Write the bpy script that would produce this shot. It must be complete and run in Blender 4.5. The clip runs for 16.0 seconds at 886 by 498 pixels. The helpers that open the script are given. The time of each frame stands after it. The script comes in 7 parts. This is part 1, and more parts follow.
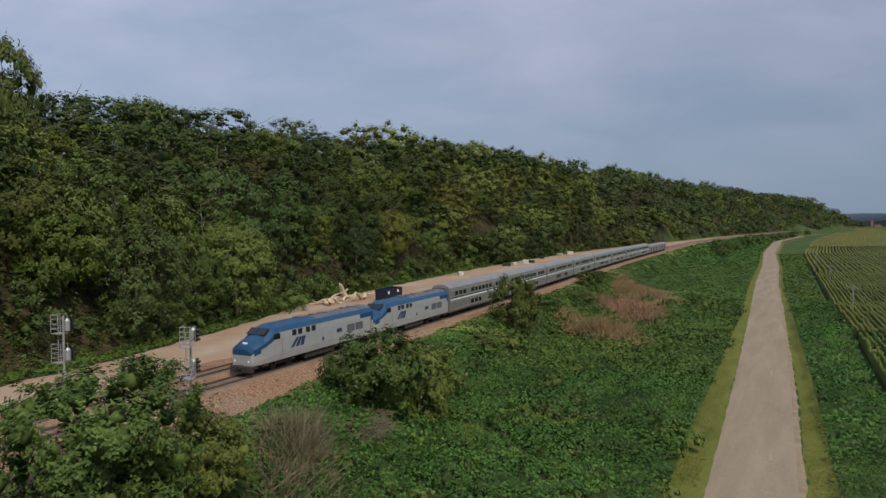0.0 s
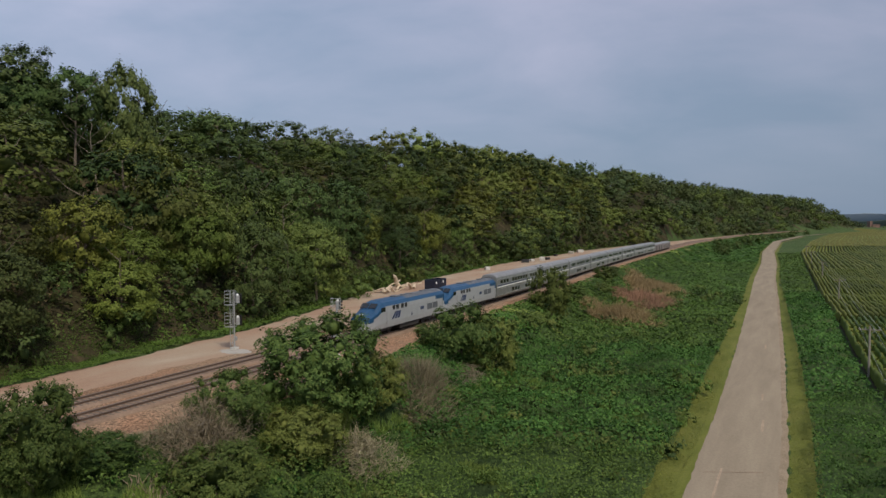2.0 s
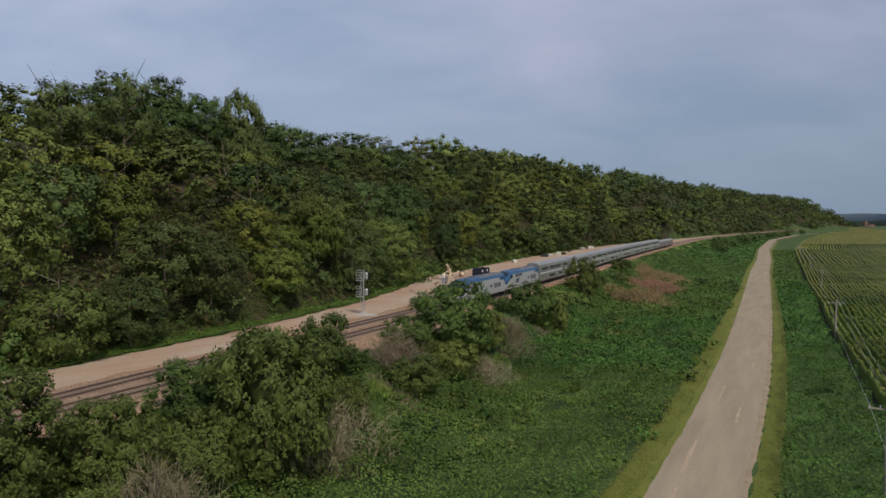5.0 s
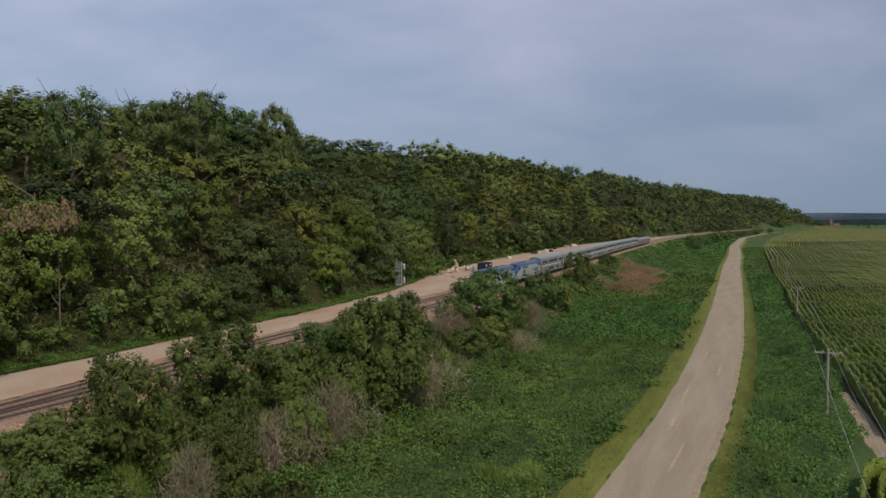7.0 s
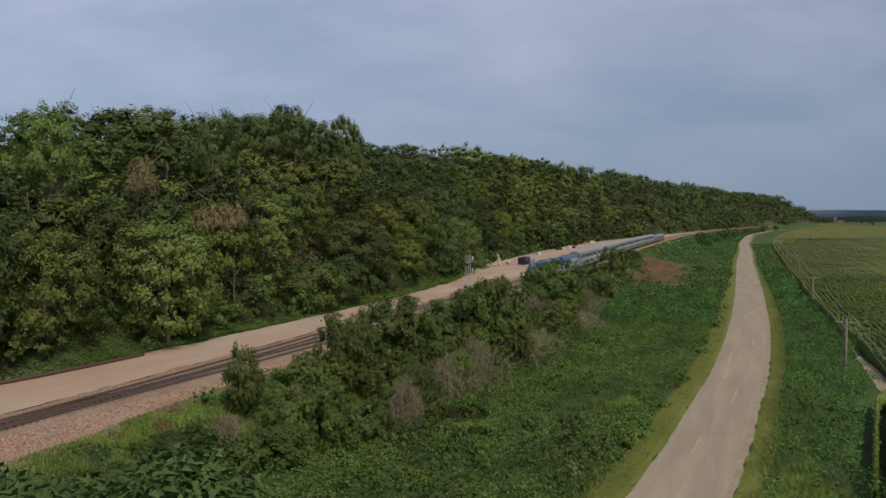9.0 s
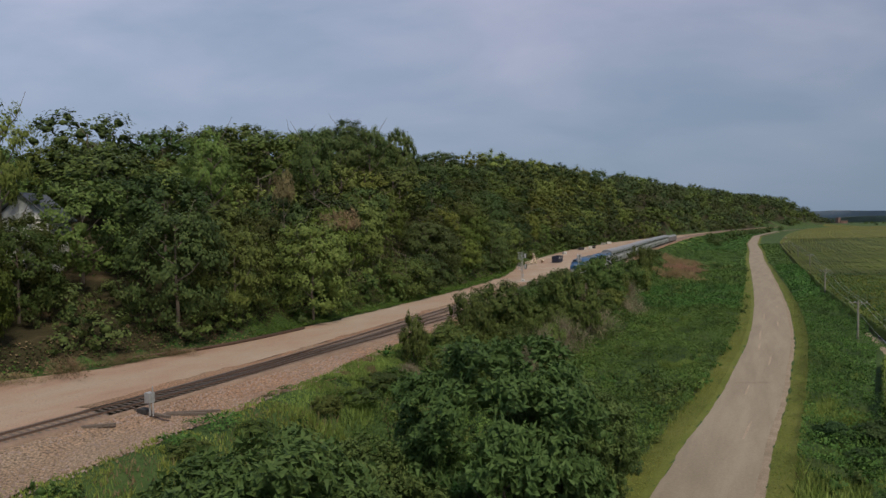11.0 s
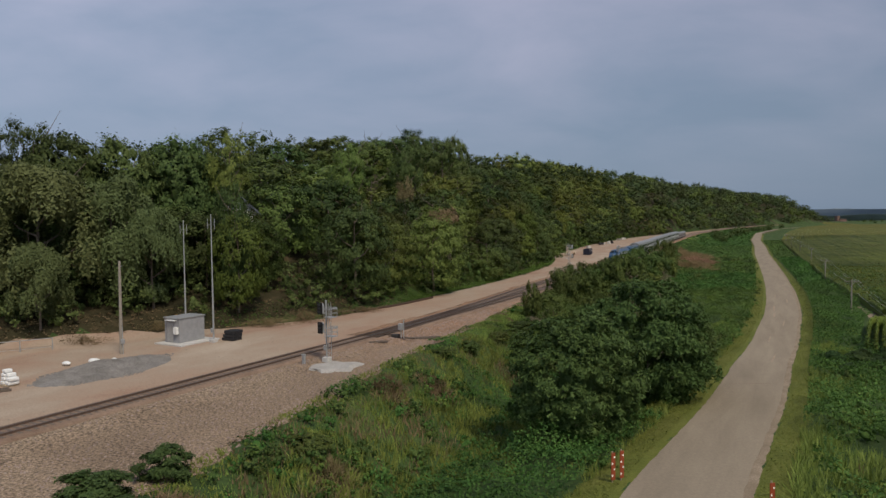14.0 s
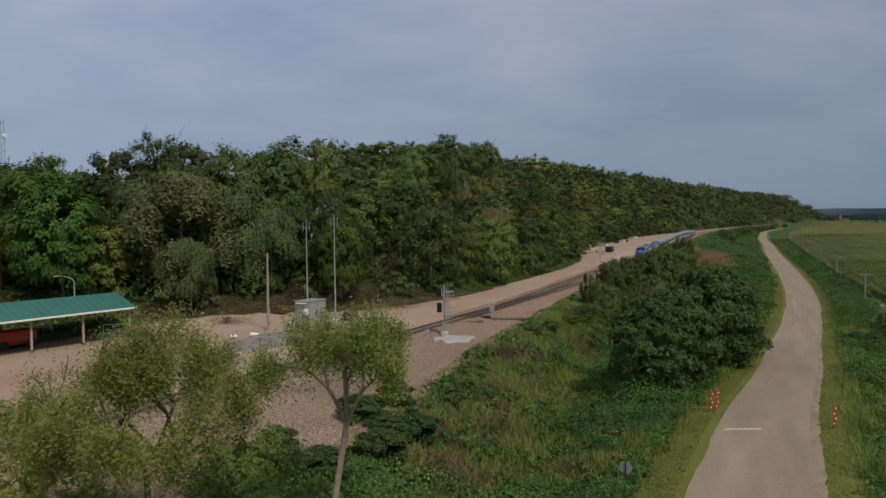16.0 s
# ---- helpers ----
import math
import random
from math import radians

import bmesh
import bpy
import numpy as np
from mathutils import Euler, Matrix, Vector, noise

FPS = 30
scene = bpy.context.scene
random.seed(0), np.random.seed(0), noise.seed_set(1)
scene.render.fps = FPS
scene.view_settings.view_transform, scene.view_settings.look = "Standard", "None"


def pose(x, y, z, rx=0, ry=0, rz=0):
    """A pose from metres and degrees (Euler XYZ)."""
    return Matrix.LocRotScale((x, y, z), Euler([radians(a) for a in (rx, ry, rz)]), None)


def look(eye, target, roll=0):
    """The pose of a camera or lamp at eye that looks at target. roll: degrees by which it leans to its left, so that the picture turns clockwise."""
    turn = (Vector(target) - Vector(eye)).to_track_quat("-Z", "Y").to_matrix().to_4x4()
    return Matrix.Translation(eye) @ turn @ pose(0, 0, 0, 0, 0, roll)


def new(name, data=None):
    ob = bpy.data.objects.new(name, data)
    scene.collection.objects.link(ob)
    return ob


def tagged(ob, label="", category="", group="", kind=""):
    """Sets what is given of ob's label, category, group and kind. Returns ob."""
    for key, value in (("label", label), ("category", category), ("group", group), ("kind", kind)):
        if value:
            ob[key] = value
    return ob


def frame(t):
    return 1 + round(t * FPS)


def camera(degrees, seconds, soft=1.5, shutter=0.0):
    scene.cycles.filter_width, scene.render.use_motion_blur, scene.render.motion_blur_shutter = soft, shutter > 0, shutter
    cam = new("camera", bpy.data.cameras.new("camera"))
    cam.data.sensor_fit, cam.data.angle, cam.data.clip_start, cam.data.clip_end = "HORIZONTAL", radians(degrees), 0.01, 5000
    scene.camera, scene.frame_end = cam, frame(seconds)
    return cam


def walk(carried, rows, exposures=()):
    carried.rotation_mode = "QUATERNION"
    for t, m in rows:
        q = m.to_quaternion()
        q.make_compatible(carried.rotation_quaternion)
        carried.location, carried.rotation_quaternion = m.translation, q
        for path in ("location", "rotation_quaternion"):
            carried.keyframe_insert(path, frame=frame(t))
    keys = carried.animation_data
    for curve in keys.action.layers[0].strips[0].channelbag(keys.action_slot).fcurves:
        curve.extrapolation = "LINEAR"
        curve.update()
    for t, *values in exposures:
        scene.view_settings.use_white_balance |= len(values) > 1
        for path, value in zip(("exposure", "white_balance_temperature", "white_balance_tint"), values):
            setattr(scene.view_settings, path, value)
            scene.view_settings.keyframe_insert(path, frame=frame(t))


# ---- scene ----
cam = camera(65.5, 16.0, soft=1.5)
PATH = [
    (0, (-0.064, 1.255, 20.297), (-0.146, 3.252, 20.22), -0.2),
    (0.5, (-2.11, -3.927, 20.306), (-2.193, -1.93, 20.229), -0.2),
    (1, (-4.051, -9.024, 20.301), (-4.132, -7.027, 20.225), -0.1),
    (1.5, (-5.949, -13.909, 20.331), (-6.031, -11.912, 20.253), -0.1),
    (2, (-7.723, -18.942, 20.349), (-7.806, -16.945, 20.271), -0.1),
    (2.5, (-9.356, -23.863, 20.373), (-9.438, -21.866, 20.293), 0.1),
    (3, (-10.938, -28.632, 20.353), (-11.018, -26.635, 20.273), 0.1),
    (3.5, (-12.642, -33.265, 20.32), (-12.722, -31.268, 20.239), 0.1),
    (4, (-14.47, -37.818, 20.295), (-14.55, -35.822, 20.214), 0.1),
    (4.5, (-16.457, -42.381, 20.268), (-16.537, -40.384, 20.186), 0.1),
    (4.7, (-17.282, -44.224, 20.258), (-17.362, -42.227, 20.175), 0.1),
    (7, (-27.104, -65.886, 19.992), (-27.107, -63.888, 19.91), -0.1),
    (7.5, (-29.591, -70.737, 19.984), (-29.594, -68.738, 19.901), -0.1),
    (8, (-32.607, -75.596, 19.987), (-32.612, -73.597, 19.9), -0.0),
    (8.5, (-36.03, -80.298, 19.998), (-36.038, -78.3, 19.91), -0.2),
    (9, (-39.656, -84.993, 19.991), (-39.667, -82.995, 19.905), -0.3),
    (11.3, (-53.797, -107.509, 19.749), (-53.816, -105.51, 19.673), -0.7),
    (11.5, (-54.899, -109.547, 19.734), (-54.916, -107.548, 19.656), -0.5),
    (12, (-57.288, -114.645, 19.684), (-57.303, -112.647, 19.604), -0.4),
    (12.5, (-59.865, -119.749, 19.613), (-59.88, -117.751, 19.534), -0.5),
    (13, (-62.57, -124.72, 19.555), (-62.586, -122.722, 19.475), -0.6),
    (13.5, (-65.503, -129.631, 19.53), (-65.519, -127.633, 19.449), -0.6),
    (14, (-68.701, -134.48, 19.531), (-68.718, -132.482, 19.448), -0.6),
    (14.5, (-71.977, -139.031, 19.583), (-71.996, -137.033, 19.499), -0.6),
    (15, (-74.979, -143.076, 19.588), (-74.999, -141.077, 19.505), -0.6),
    (15.5, (-77.676, -146.502, 19.609), (-77.696, -144.504, 19.524), -0.6),
    (16, (-80.205, -149.422, 19.619), (-80.224, -147.424, 19.534), -0.6),
]
walk(cam, [(t, look(eye, target, roll)) for t, eye, target, roll in PATH],
     [(0.0, 0.66), (9.0, 0.64), (11.5, 0.56), (13.0, 0.50), (16.0, 0.42)])

# ---- light ----
SUN_EL, SUN_AZ = 52, 150          # degrees; azimuth clockwise from +y

world = bpy.data.worlds.new("overcast_sky")
scene.world = world
world.use_nodes = True
wn, wl = world.node_tree.nodes, world.node_tree.links
wn.clear()


def wnode(kind, **vals):
    n = wn.new(kind)
    for k, v in vals.items():
        n.inputs[k].default_value = v
    return n


w_out = wn.new("ShaderNodeOutputWorld")
w_bg = wnode("ShaderNodeBackground", Strength=1.0)
w_sky = wn.new("ShaderNodeTexSky")
w_sky.sky_type = "NISHITA"
w_sky.sun_disc = False
w_sky.sun_elevation, w_sky.sun_rotation = radians(SUN_EL), radians(SUN_AZ)
w_sky.air_density, w_sky.dust_density = 1.2, 2.0
w_dim = wn.new("ShaderNodeVectorMath")
w_dim.operation = "SCALE"
w_dim.inputs["Scale"].default_value = 0.055
wl.new(w_sky.outputs[0], w_dim.inputs[0])
# cloud sheet: direction projected on a high plane, so that it flattens towards the horizon
w_co = wn.new("ShaderNodeTexCoord")
w_sep = wn.new("ShaderNodeSeparateXYZ")
wl.new(w_co.outputs["Generated"], w_sep.inputs[0])
w_abs = wn.new("ShaderNodeMath")
w_abs.operation = "ABSOLUTE"
wl.new(w_sep.outputs[2], w_abs.inputs[0])
w_add = wn.new("ShaderNodeMath")
w_add.inputs[1].default_value = 0.30
wl.new(w_abs.outputs[0], w_add.inputs[0])
w_div = wn.new("ShaderNodeVectorMath")
w_div.operation = "DIVIDE"
w_cmb = wn.new("ShaderNodeCombineXYZ")
for i in range(3):
    wl.new(w_add.outputs[0], w_cmb.inputs[i])
wl.new(w_co.outputs["Generated"], w_div.inputs[0])
wl.new(w_cmb.outputs[0], w_div.inputs[1])
w_map = wn.new("ShaderNodeMapping")
w_map.inputs["Scale"].default_value = (0.95, 1.25, 0.3)
w_map.inputs["Rotation"].default_value = (0, 0, 0.5)
wl.new(w_div.outputs[0], w_map.inputs[0])
w_noise = wnode("ShaderNodeTexNoise", Scale=1.7, Detail=6.0, Roughness=0.5, Distortion=0.25)
wl.new(w_map.outputs[0], w_noise.inputs["Vector"])
w_ramp = wn.new("ShaderNodeValToRGB")
w_ramp.color_ramp.elements[0].position, w_ramp.color_ramp.elements[0].color = 0.34, (0.166, 0.216, 0.306, 1)
w_ramp.color_ramp.elements[1].position, w_ramp.color_ramp.elements[1].color = 0.68, (0.300, 0.312, 0.412, 1)
wl.new(w_noise.outputs[0], w_ramp.inputs[0])
# towards the horizon the sheet turns to a duller blue grey haze
w_hz = wn.new("ShaderNodeMapRange")
w_hz.inputs["From Min"].default_value, w_hz.inputs["From Max"].default_value = 0.0, 0.30
wl.new(w_abs.outputs[0], w_hz.inputs[0])
w_haze = wn.new("ShaderNodeMix")
w_haze.data_type = "RGBA"
w_haze.inputs[6].default_value = (0.158, 0.212, 0.290, 1)
wl.new(w_hz.outputs[0], w_haze.inputs[0])
wl.new(w_ramp.outputs[0], w_haze.inputs[7])
# the cloud thins towards the west, and the sheet is brighter there
w_west = wn.new("ShaderNodeMapRange")
w_west.inputs["From Min"].default_value, w_west.inputs["From Max"].default_value = 0.7, -0.75
w_west.inputs["To Min"].default_value, w_west.inputs["To Max"].default_value = 0.86, 1.22
wl.new(w_sep.outputs[0], w_west.inputs[0])
w_lit = wn.new("ShaderNodeVectorMath")
w_lit.operation = "SCALE"
wl.new(w_haze.outputs[2], w_lit.inputs[0])
wl.new(w_west.outputs[0], w_lit.inputs["Scale"])
w_mix = wn.new("ShaderNodeMix")
w_mix.data_type = "RGBA"
w_mix.inputs[0].default_value = 0.9
wl.new(w_dim.outputs[0], w_mix.inputs[6])
wl.new(w_lit.outputs[0], w_mix.inputs[7])
wl.new(w_mix.outputs[2], w_bg.inputs[0])
wl.new(w_bg.outputs[0], w_out.inputs[0])

sun = new("sun", bpy.data.lights.new("sun", "SUN"))
sun.data.energy, sun.data.angle, sun.data.color = 1.95, radians(11), (1.0, 0.90, 0.74)
az, el = radians(SUN_AZ), radians(SUN_EL)
sun.matrix_world = look((200 * math.sin(az) * math.cos(el), 200 * math.cos(az) * math.cos(el), 200 * math.sin(el)), (0, 0, 0))

# ---- materials ----


def mat_nodes(name):
    m = bpy.data.materials.new(name)
    m.use_nodes = True
    nt = m.node_tree
    return m, nt, nt.nodes["Principled BSDF"]


def ramp(nt, fac, stops):
    r = nt.nodes.new("ShaderNodeValToRGB")
    els = r.color_ramp.elements
    while len(els) < len(stops):
        els.new(0.5)
    for e, (p, c) in zip(els, stops):
        e.position, e.color = p, (*c, 1)
    nt.links.new(fac, r.inputs[0])
    return r.outputs[0]


def noise_fac(nt, scale, detail=4.0, rough=0.6, stretch=(1, 1, 1), dist=0.0, turn=0.0):
    co = nt.nodes.new("ShaderNodeNewGeometry")
    mp = nt.nodes.new("ShaderNodeMapping")
    mp.vector_type = "TEXTURE"
    mp.inputs["Scale"].default_value = tuple(1 / v for v in stretch)
    mp.inputs["Rotation"].default_value = (0, 0, radians(turn))
    nt.links.new(co.outputs["Position"], mp.inputs[0])
    n = nt.nodes.new("ShaderNodeTexNoise")
    n.inputs["Scale"].default_value, n.inputs["Detail"].default_value = scale, detail
    n.inputs["Roughness"].default_value, n.inputs["Distortion"].default_value = rough, dist
    nt.links.new(mp.outputs[0], n.inputs["Vector"])
    return n.outputs[0]


def blend(nt, a, b, fac, how="MIX"):
    mx = nt.nodes.new("ShaderNodeMix")
    mx.data_type, mx.blend_type = "RGBA", how
    if isinstance(fac, float):
        mx.inputs[0].default_value = fac
    else:
        nt.links.new(fac, mx.inputs[0])
    for sock, v in ((mx.inputs[6], a), (mx.inputs[7], b)):
        if isinstance(v, tuple):
            sock.default_value = (*v, 1)
        else:
            nt.links.new(v, sock)
    return mx.outputs[2]


def bump(nt, bs, fac, strength, distance):
    b = nt.nodes.new("ShaderNodeBump")
    b.inputs["Strength"].default_value, b.inputs["Distance"].default_value = strength, distance
    nt.links.new(fac, b.inputs["Height"])
    nt.links.new(b.outputs[0], bs.inputs["Normal"])


def ground_mat(name, big, small, big_scale, small_scale, rough=0.95, bump_d=0.05, stretch=(1, 1, 1), k=0.5):
    """Two scales of noise: patches from big, grain from small."""
    m, nt, bs = mat_nodes(name)
    a = ramp(nt, noise_fac(nt, big_scale, 5, 0.6, stretch, 0.25, -25), big)
    f = noise_fac(nt, small_scale, 3, 0.7)
    c = blend(nt, a, ramp(nt, f, small), k, "OVERLAY")
    nt.links.new(c, bs.inputs["Base Color"])
    bs.inputs["Roughness"].default_value = rough
    bs.inputs["Specular IOR Level"].default_value = 0.15
    bump(nt, bs, f, 0.7, bump_d)
    return m


def leaf_mat(name, dark, mid, light, patch=0.08, trans=0.22, span=0.3, grain=0.25, each=0.0, vary=0.4):
    """Foliage: each leaf its own green, each plant its own tint and depth, and broad patches over the place."""
    m, nt, bs = mat_nodes(name)
    g = nt.nodes.new("ShaderNodeNewGeometry")
    c = ramp(nt, g.outputs["Random Per Island"], [(0.0, tuple(d * vary + e * (1 - vary) for d, e in zip(dark, mid))), (0.5, mid), (1.0, tuple(d * vary + e * (1 - vary) for d, e in zip(light, mid)))])
    oi = nt.nodes.new("ShaderNodeObjectInfo")
    hs = nt.nodes.new("ShaderNodeHueSaturation")
    mr = nt.nodes.new("ShaderNodeMapRange")
    mr.inputs["To Min"].default_value, mr.inputs["To Max"].default_value = 0.474, 0.521
    nt.links.new(oi.outputs["Random"], mr.inputs[0])
    nt.links.new(mr.outputs[0], hs.inputs["Hue"])
    mv = nt.nodes.new("ShaderNodeMapRange")
    mv.inputs["From Min"].default_value, mv.inputs["From Max"].default_value = 0.3, 0.7
    mv.inputs["To Min"].default_value, mv.inputs["To Max"].default_value = 1 - span, 1 + span
    nt.links.new(noise_fac(nt, patch, 3, 0.6), mv.inputs[0])
    deep = nt.nodes.new("ShaderNodeMath")
    deep.operation = "MULTIPLY_ADD"
    roll = nt.nodes.new("ShaderNodeMath")
    roll.operation = "FRACT"
    tens = nt.nodes.new("ShaderNodeMath")
    tens.operation = "MULTIPLY"
    tens.inputs[1].default_value = 7.31
    nt.links.new(oi.outputs["Random"], tens.inputs[0])
    nt.links.new(tens.outputs[0], roll.inputs[0])
    nt.links.new(roll.outputs[0], deep.inputs[0])
    deep.inputs[1].default_value, deep.inputs[2].default_value = 2 * each, 1 - each
    both = nt.nodes.new("ShaderNodeMath")
    both.operation = "MULTIPLY"
    nt.links.new(mv.outputs[0], both.inputs[0])
    nt.links.new(deep.outputs[0], both.inputs[1])
    nt.links.new(both.outputs[0], hs.inputs["Value"])
    if grain:
        fine = noise_fac(nt, 4.6, 3, 0.8)
        c = blend(nt, c, ramp(nt, fine, [(0.40, (0.2, 0.22, 0.22)), (0.60, (0.80, 0.78, 0.74))]), grain, "OVERLAY")
    nt.links.new(c, hs.inputs["Color"])
    nt.links.new(hs.outputs[0], bs.inputs["Base Color"])
    bs.inputs["Roughness"].default_value = 0.62
    bs.inputs["Specular IOR Level"].default_value = 0.12
    if trans:
        tr = nt.nodes.new("ShaderNodeBsdfTranslucent")
        nt.links.new(hs.outputs[0], tr.inputs[0])
        mx = nt.nodes.new("ShaderNodeMixShader")
        mx.inputs[0].default_value = trans
        nt.links.new(bs.outputs[0], mx.inputs[1])
        nt.links.new(tr.outputs[0], mx.inputs[2])
        nt.links.new(mx.outputs[0], nt.nodes["Material Output"].inputs[0])
    return m


def solid_mat(name, col, rough=0.5, metal=0.0, var=0.15, scale=3.0, bump_d=0.0):
    m, nt, bs = mat_nodes(name)
    f = noise_fac(nt, scale, 5, 0.65)
    lo, hi = tuple(v * (1 - var) for v in col), tuple(min(1, v * (1 + var)) for v in col)
    nt.links.new(ramp(nt, f, [(0.3, lo), (0.7, hi)]), bs.inputs["Base Color"])
    bs.inputs["Roughness"].default_value, bs.inputs["Metallic"].default_value = rough, metal
    if bump_d:
        bump(nt, bs, f, 0.6, bump_d)
    return m


M_GROUND = ground_mat("meadow_soil", [(0.3, (0.035, 0.055, 0.018)), (0.55, (0.05, 0.085, 0.025)), (0.75, (0.09, 0.10, 0.035))],
                      [(0.3, (0.25, 0.25, 0.25)), (0.7, (0.75, 0.75, 0.75))], 0.06, 2.5, bump_d=0.3)
# brown floor, its low tones darkened to paint in shade under the trees
M_HILL = ground_mat("forest_floor", [(0.3, (0.022, 0.022, 0.010)), (0.55, (0.042, 0.036, 0.018)), (0.75, (0.125, 0.088, 0.050))],
                    [(0.3, (0.3, 0.3, 0.3)), (0.7, (0.7, 0.7, 0.7))], 0.15, 3.0, bump_d=0.2)
M_PAD = ground_mat("tan_gravel", [(0.26, (0.265, 0.162, 0.112)), (0.42, (0.325, 0.225, 0.162)), (0.58, (0.345, 0.270, 0.202)), (0.74, (0.41, 0.335, 0.258))],
                   [(0.35, (0.36, 0.36, 0.36)), (0.65, (0.62, 0.62, 0.62))], 0.09, 6.0, bump_d=0.04, stretch=(1.6, 0.7, 1))


def apron_mat():
    """Crushed stone: reddish along the switch, tan and grey towards the wide end of the yard."""
    m, nt, bs = mat_nodes("pink_ballast")
    f = noise_fac(nt, 0.10, 5, 0.6, (1, 1, 1), 0.25, -25)
    red = ramp(nt, f, [(0.3, (0.170, 0.116, 0.078)), (0.46, (0.275, 0.168, 0.108)), (0.6, (0.26, 0.185, 0.128)), (0.75, (0.29, 0.23, 0.165))])
    tan = ramp(nt, f, [(0.3, (0.178, 0.134, 0.094)), (0.5, (0.242, 0.184, 0.129)), (0.75, (0.300, 0.240, 0.174))])
    g = nt.nodes.new("ShaderNodeNewGeometry")
    sep = nt.nodes.new("ShaderNodeSeparateXYZ")
    nt.links.new(g.outputs["Position"], sep.inputs[0])
    mr = nt.nodes.new("ShaderNodeMapRange")
    mr.inputs["From Min"].default_value, mr.inputs["From Max"].default_value = -72.0, -44.0
    nt.links.new(sep.outputs[1], mr.inputs[0])
    base = blend(nt, tan, red, mr.outputs[0])
    s = noise_fac(nt, 5.5, 3, 0.7)
    nt.links.new(blend(nt, base, ramp(nt, s, [(0.38, (0.16, 0.16, 0.16)), (0.62, (0.76, 0.73, 0.71))]), 0.95, "OVERLAY"), bs.inputs["Base Color"])
    bs.inputs["Roughness"].default_value, bs.inputs["Specular IOR Level"].default_value = 0.95, 0.15
    bump(nt, bs, s, 0.7, 0.10)
    return m


M_BALLAST = apron_mat()
M_STONE = leaf_mat("loose_stone", (0.15, 0.115, 0.085), (0.27, 0.215, 0.17), (0.40, 0.35, 0.29), trans=0)
M_ROAD = ground_mat("worn_seal_coat_road", [(0.25, (0.205, 0.167, 0.120)), (0.5, (0.25, 0.205, 0.149)), (0.75, (0.30, 0.25, 0.18))],
                    [(0.35, (0.42, 0.42, 0.42)), (0.65, (0.58, 0.58, 0.58))], 0.16, 5.0, rough=0.85, bump_d=0.015, stretch=(3.0, 0.35, 1))
M_SHOULDER = ground_mat("gravel_shoulder", [(0.3, (0.20, 0.155, 0.105)), (0.7, (0.29, 0.23, 0.165))],
                        [(0.3, (0.3, 0.3, 0.3)), (0.7, (0.7, 0.7, 0.7))], 0.6, 8.0, bump_d=0.05)
M_WORN = ground_mat("worn_pale_patch", [(0.3, (0.27, 0.205, 0.145)), (0.7, (0.37, 0.29, 0.215))],
                    [(0.3, (0.35, 0.35, 0.35)), (0.7, (0.65, 0.65, 0.65))], 0.5, 6.0, bump_d=0.02)
M_MOWN = ground_mat("mown_grass", [(0.25, (0.074, 0.090, 0.017)), (0.5, (0.112, 0.126, 0.026)), (0.8, (0.154, 0.150, 0.042))],
                    [(0.3, (0.3, 0.3, 0.3)), (0.7, (0.7, 0.7, 0.7))], 0.22, 4.0, bump_d=0.08, stretch=(2, 0.6, 1))
# soil tone set very dark, with the shade of the corn included
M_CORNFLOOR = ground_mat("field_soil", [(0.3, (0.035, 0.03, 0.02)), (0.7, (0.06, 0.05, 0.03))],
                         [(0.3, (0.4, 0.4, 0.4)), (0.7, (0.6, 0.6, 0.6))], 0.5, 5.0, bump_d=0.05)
M_LEAF = leaf_mat("tree_leaves", (0.043, 0.065, 0.015), (0.088, 0.121, 0.029), (0.150, 0.179, 0.051), patch=0.25, trans=0.14, span=0.15, grain=0.08, each=0.52, vary=0.55)
# dark green of some trees; also darkens undergrowth in place of shade
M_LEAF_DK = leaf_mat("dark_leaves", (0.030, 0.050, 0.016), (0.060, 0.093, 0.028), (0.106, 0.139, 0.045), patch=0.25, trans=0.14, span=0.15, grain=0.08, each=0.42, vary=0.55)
M_LEAF_YL = leaf_mat("yellow_green_leaves", (0.055, 0.075, 0.016), (0.110, 0.139, 0.027), (0.169, 0.191, 0.044), patch=0.25, trans=0.16, span=0.15, grain=0.08, each=0.25)
M_FARLEAF = leaf_mat("distant_leaves", (0.034, 0.056, 0.022), (0.064, 0.094, 0.036), (0.104, 0.136, 0.056), patch=0.05, trans=0.14, span=0.35, grain=0.08)
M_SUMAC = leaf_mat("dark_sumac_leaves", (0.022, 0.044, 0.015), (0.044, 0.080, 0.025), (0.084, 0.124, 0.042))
M_ROADLEAF = leaf_mat("feathery_dark_leaves", (0.038, 0.062, 0.018), (0.076, 0.117, 0.034), (0.141, 0.182, 0.053))
M_BUSH = leaf_mat("shrub_leaves", (0.036, 0.063, 0.017), (0.073, 0.111, 0.028), (0.128, 0.162, 0.046), grain=0.15, each=0.2, vary=0.8)
M_WILLOW = leaf_mat("willow_leaves", (0.127, 0.173, 0.039), (0.201, 0.261, 0.064), (0.281, 0.339, 0.104), patch=0.02, trans=0.4, span=0.12)
M_WEEP = leaf_mat("weeping_willow_leaves", (0.075, 0.101, 0.038), (0.120, 0.152, 0.059), (0.176, 0.212, 0.090), patch=0.2, trans=0.25, span=0.15, grain=0.05)
M_WEED = leaf_mat("broad_weed_leaves", (0.041, 0.082, 0.018), (0.068, 0.134, 0.029), (0.108, 0.179, 0.042), patch=0.11, trans=0.2, span=0.42, grain=0.3, vary=1.0)
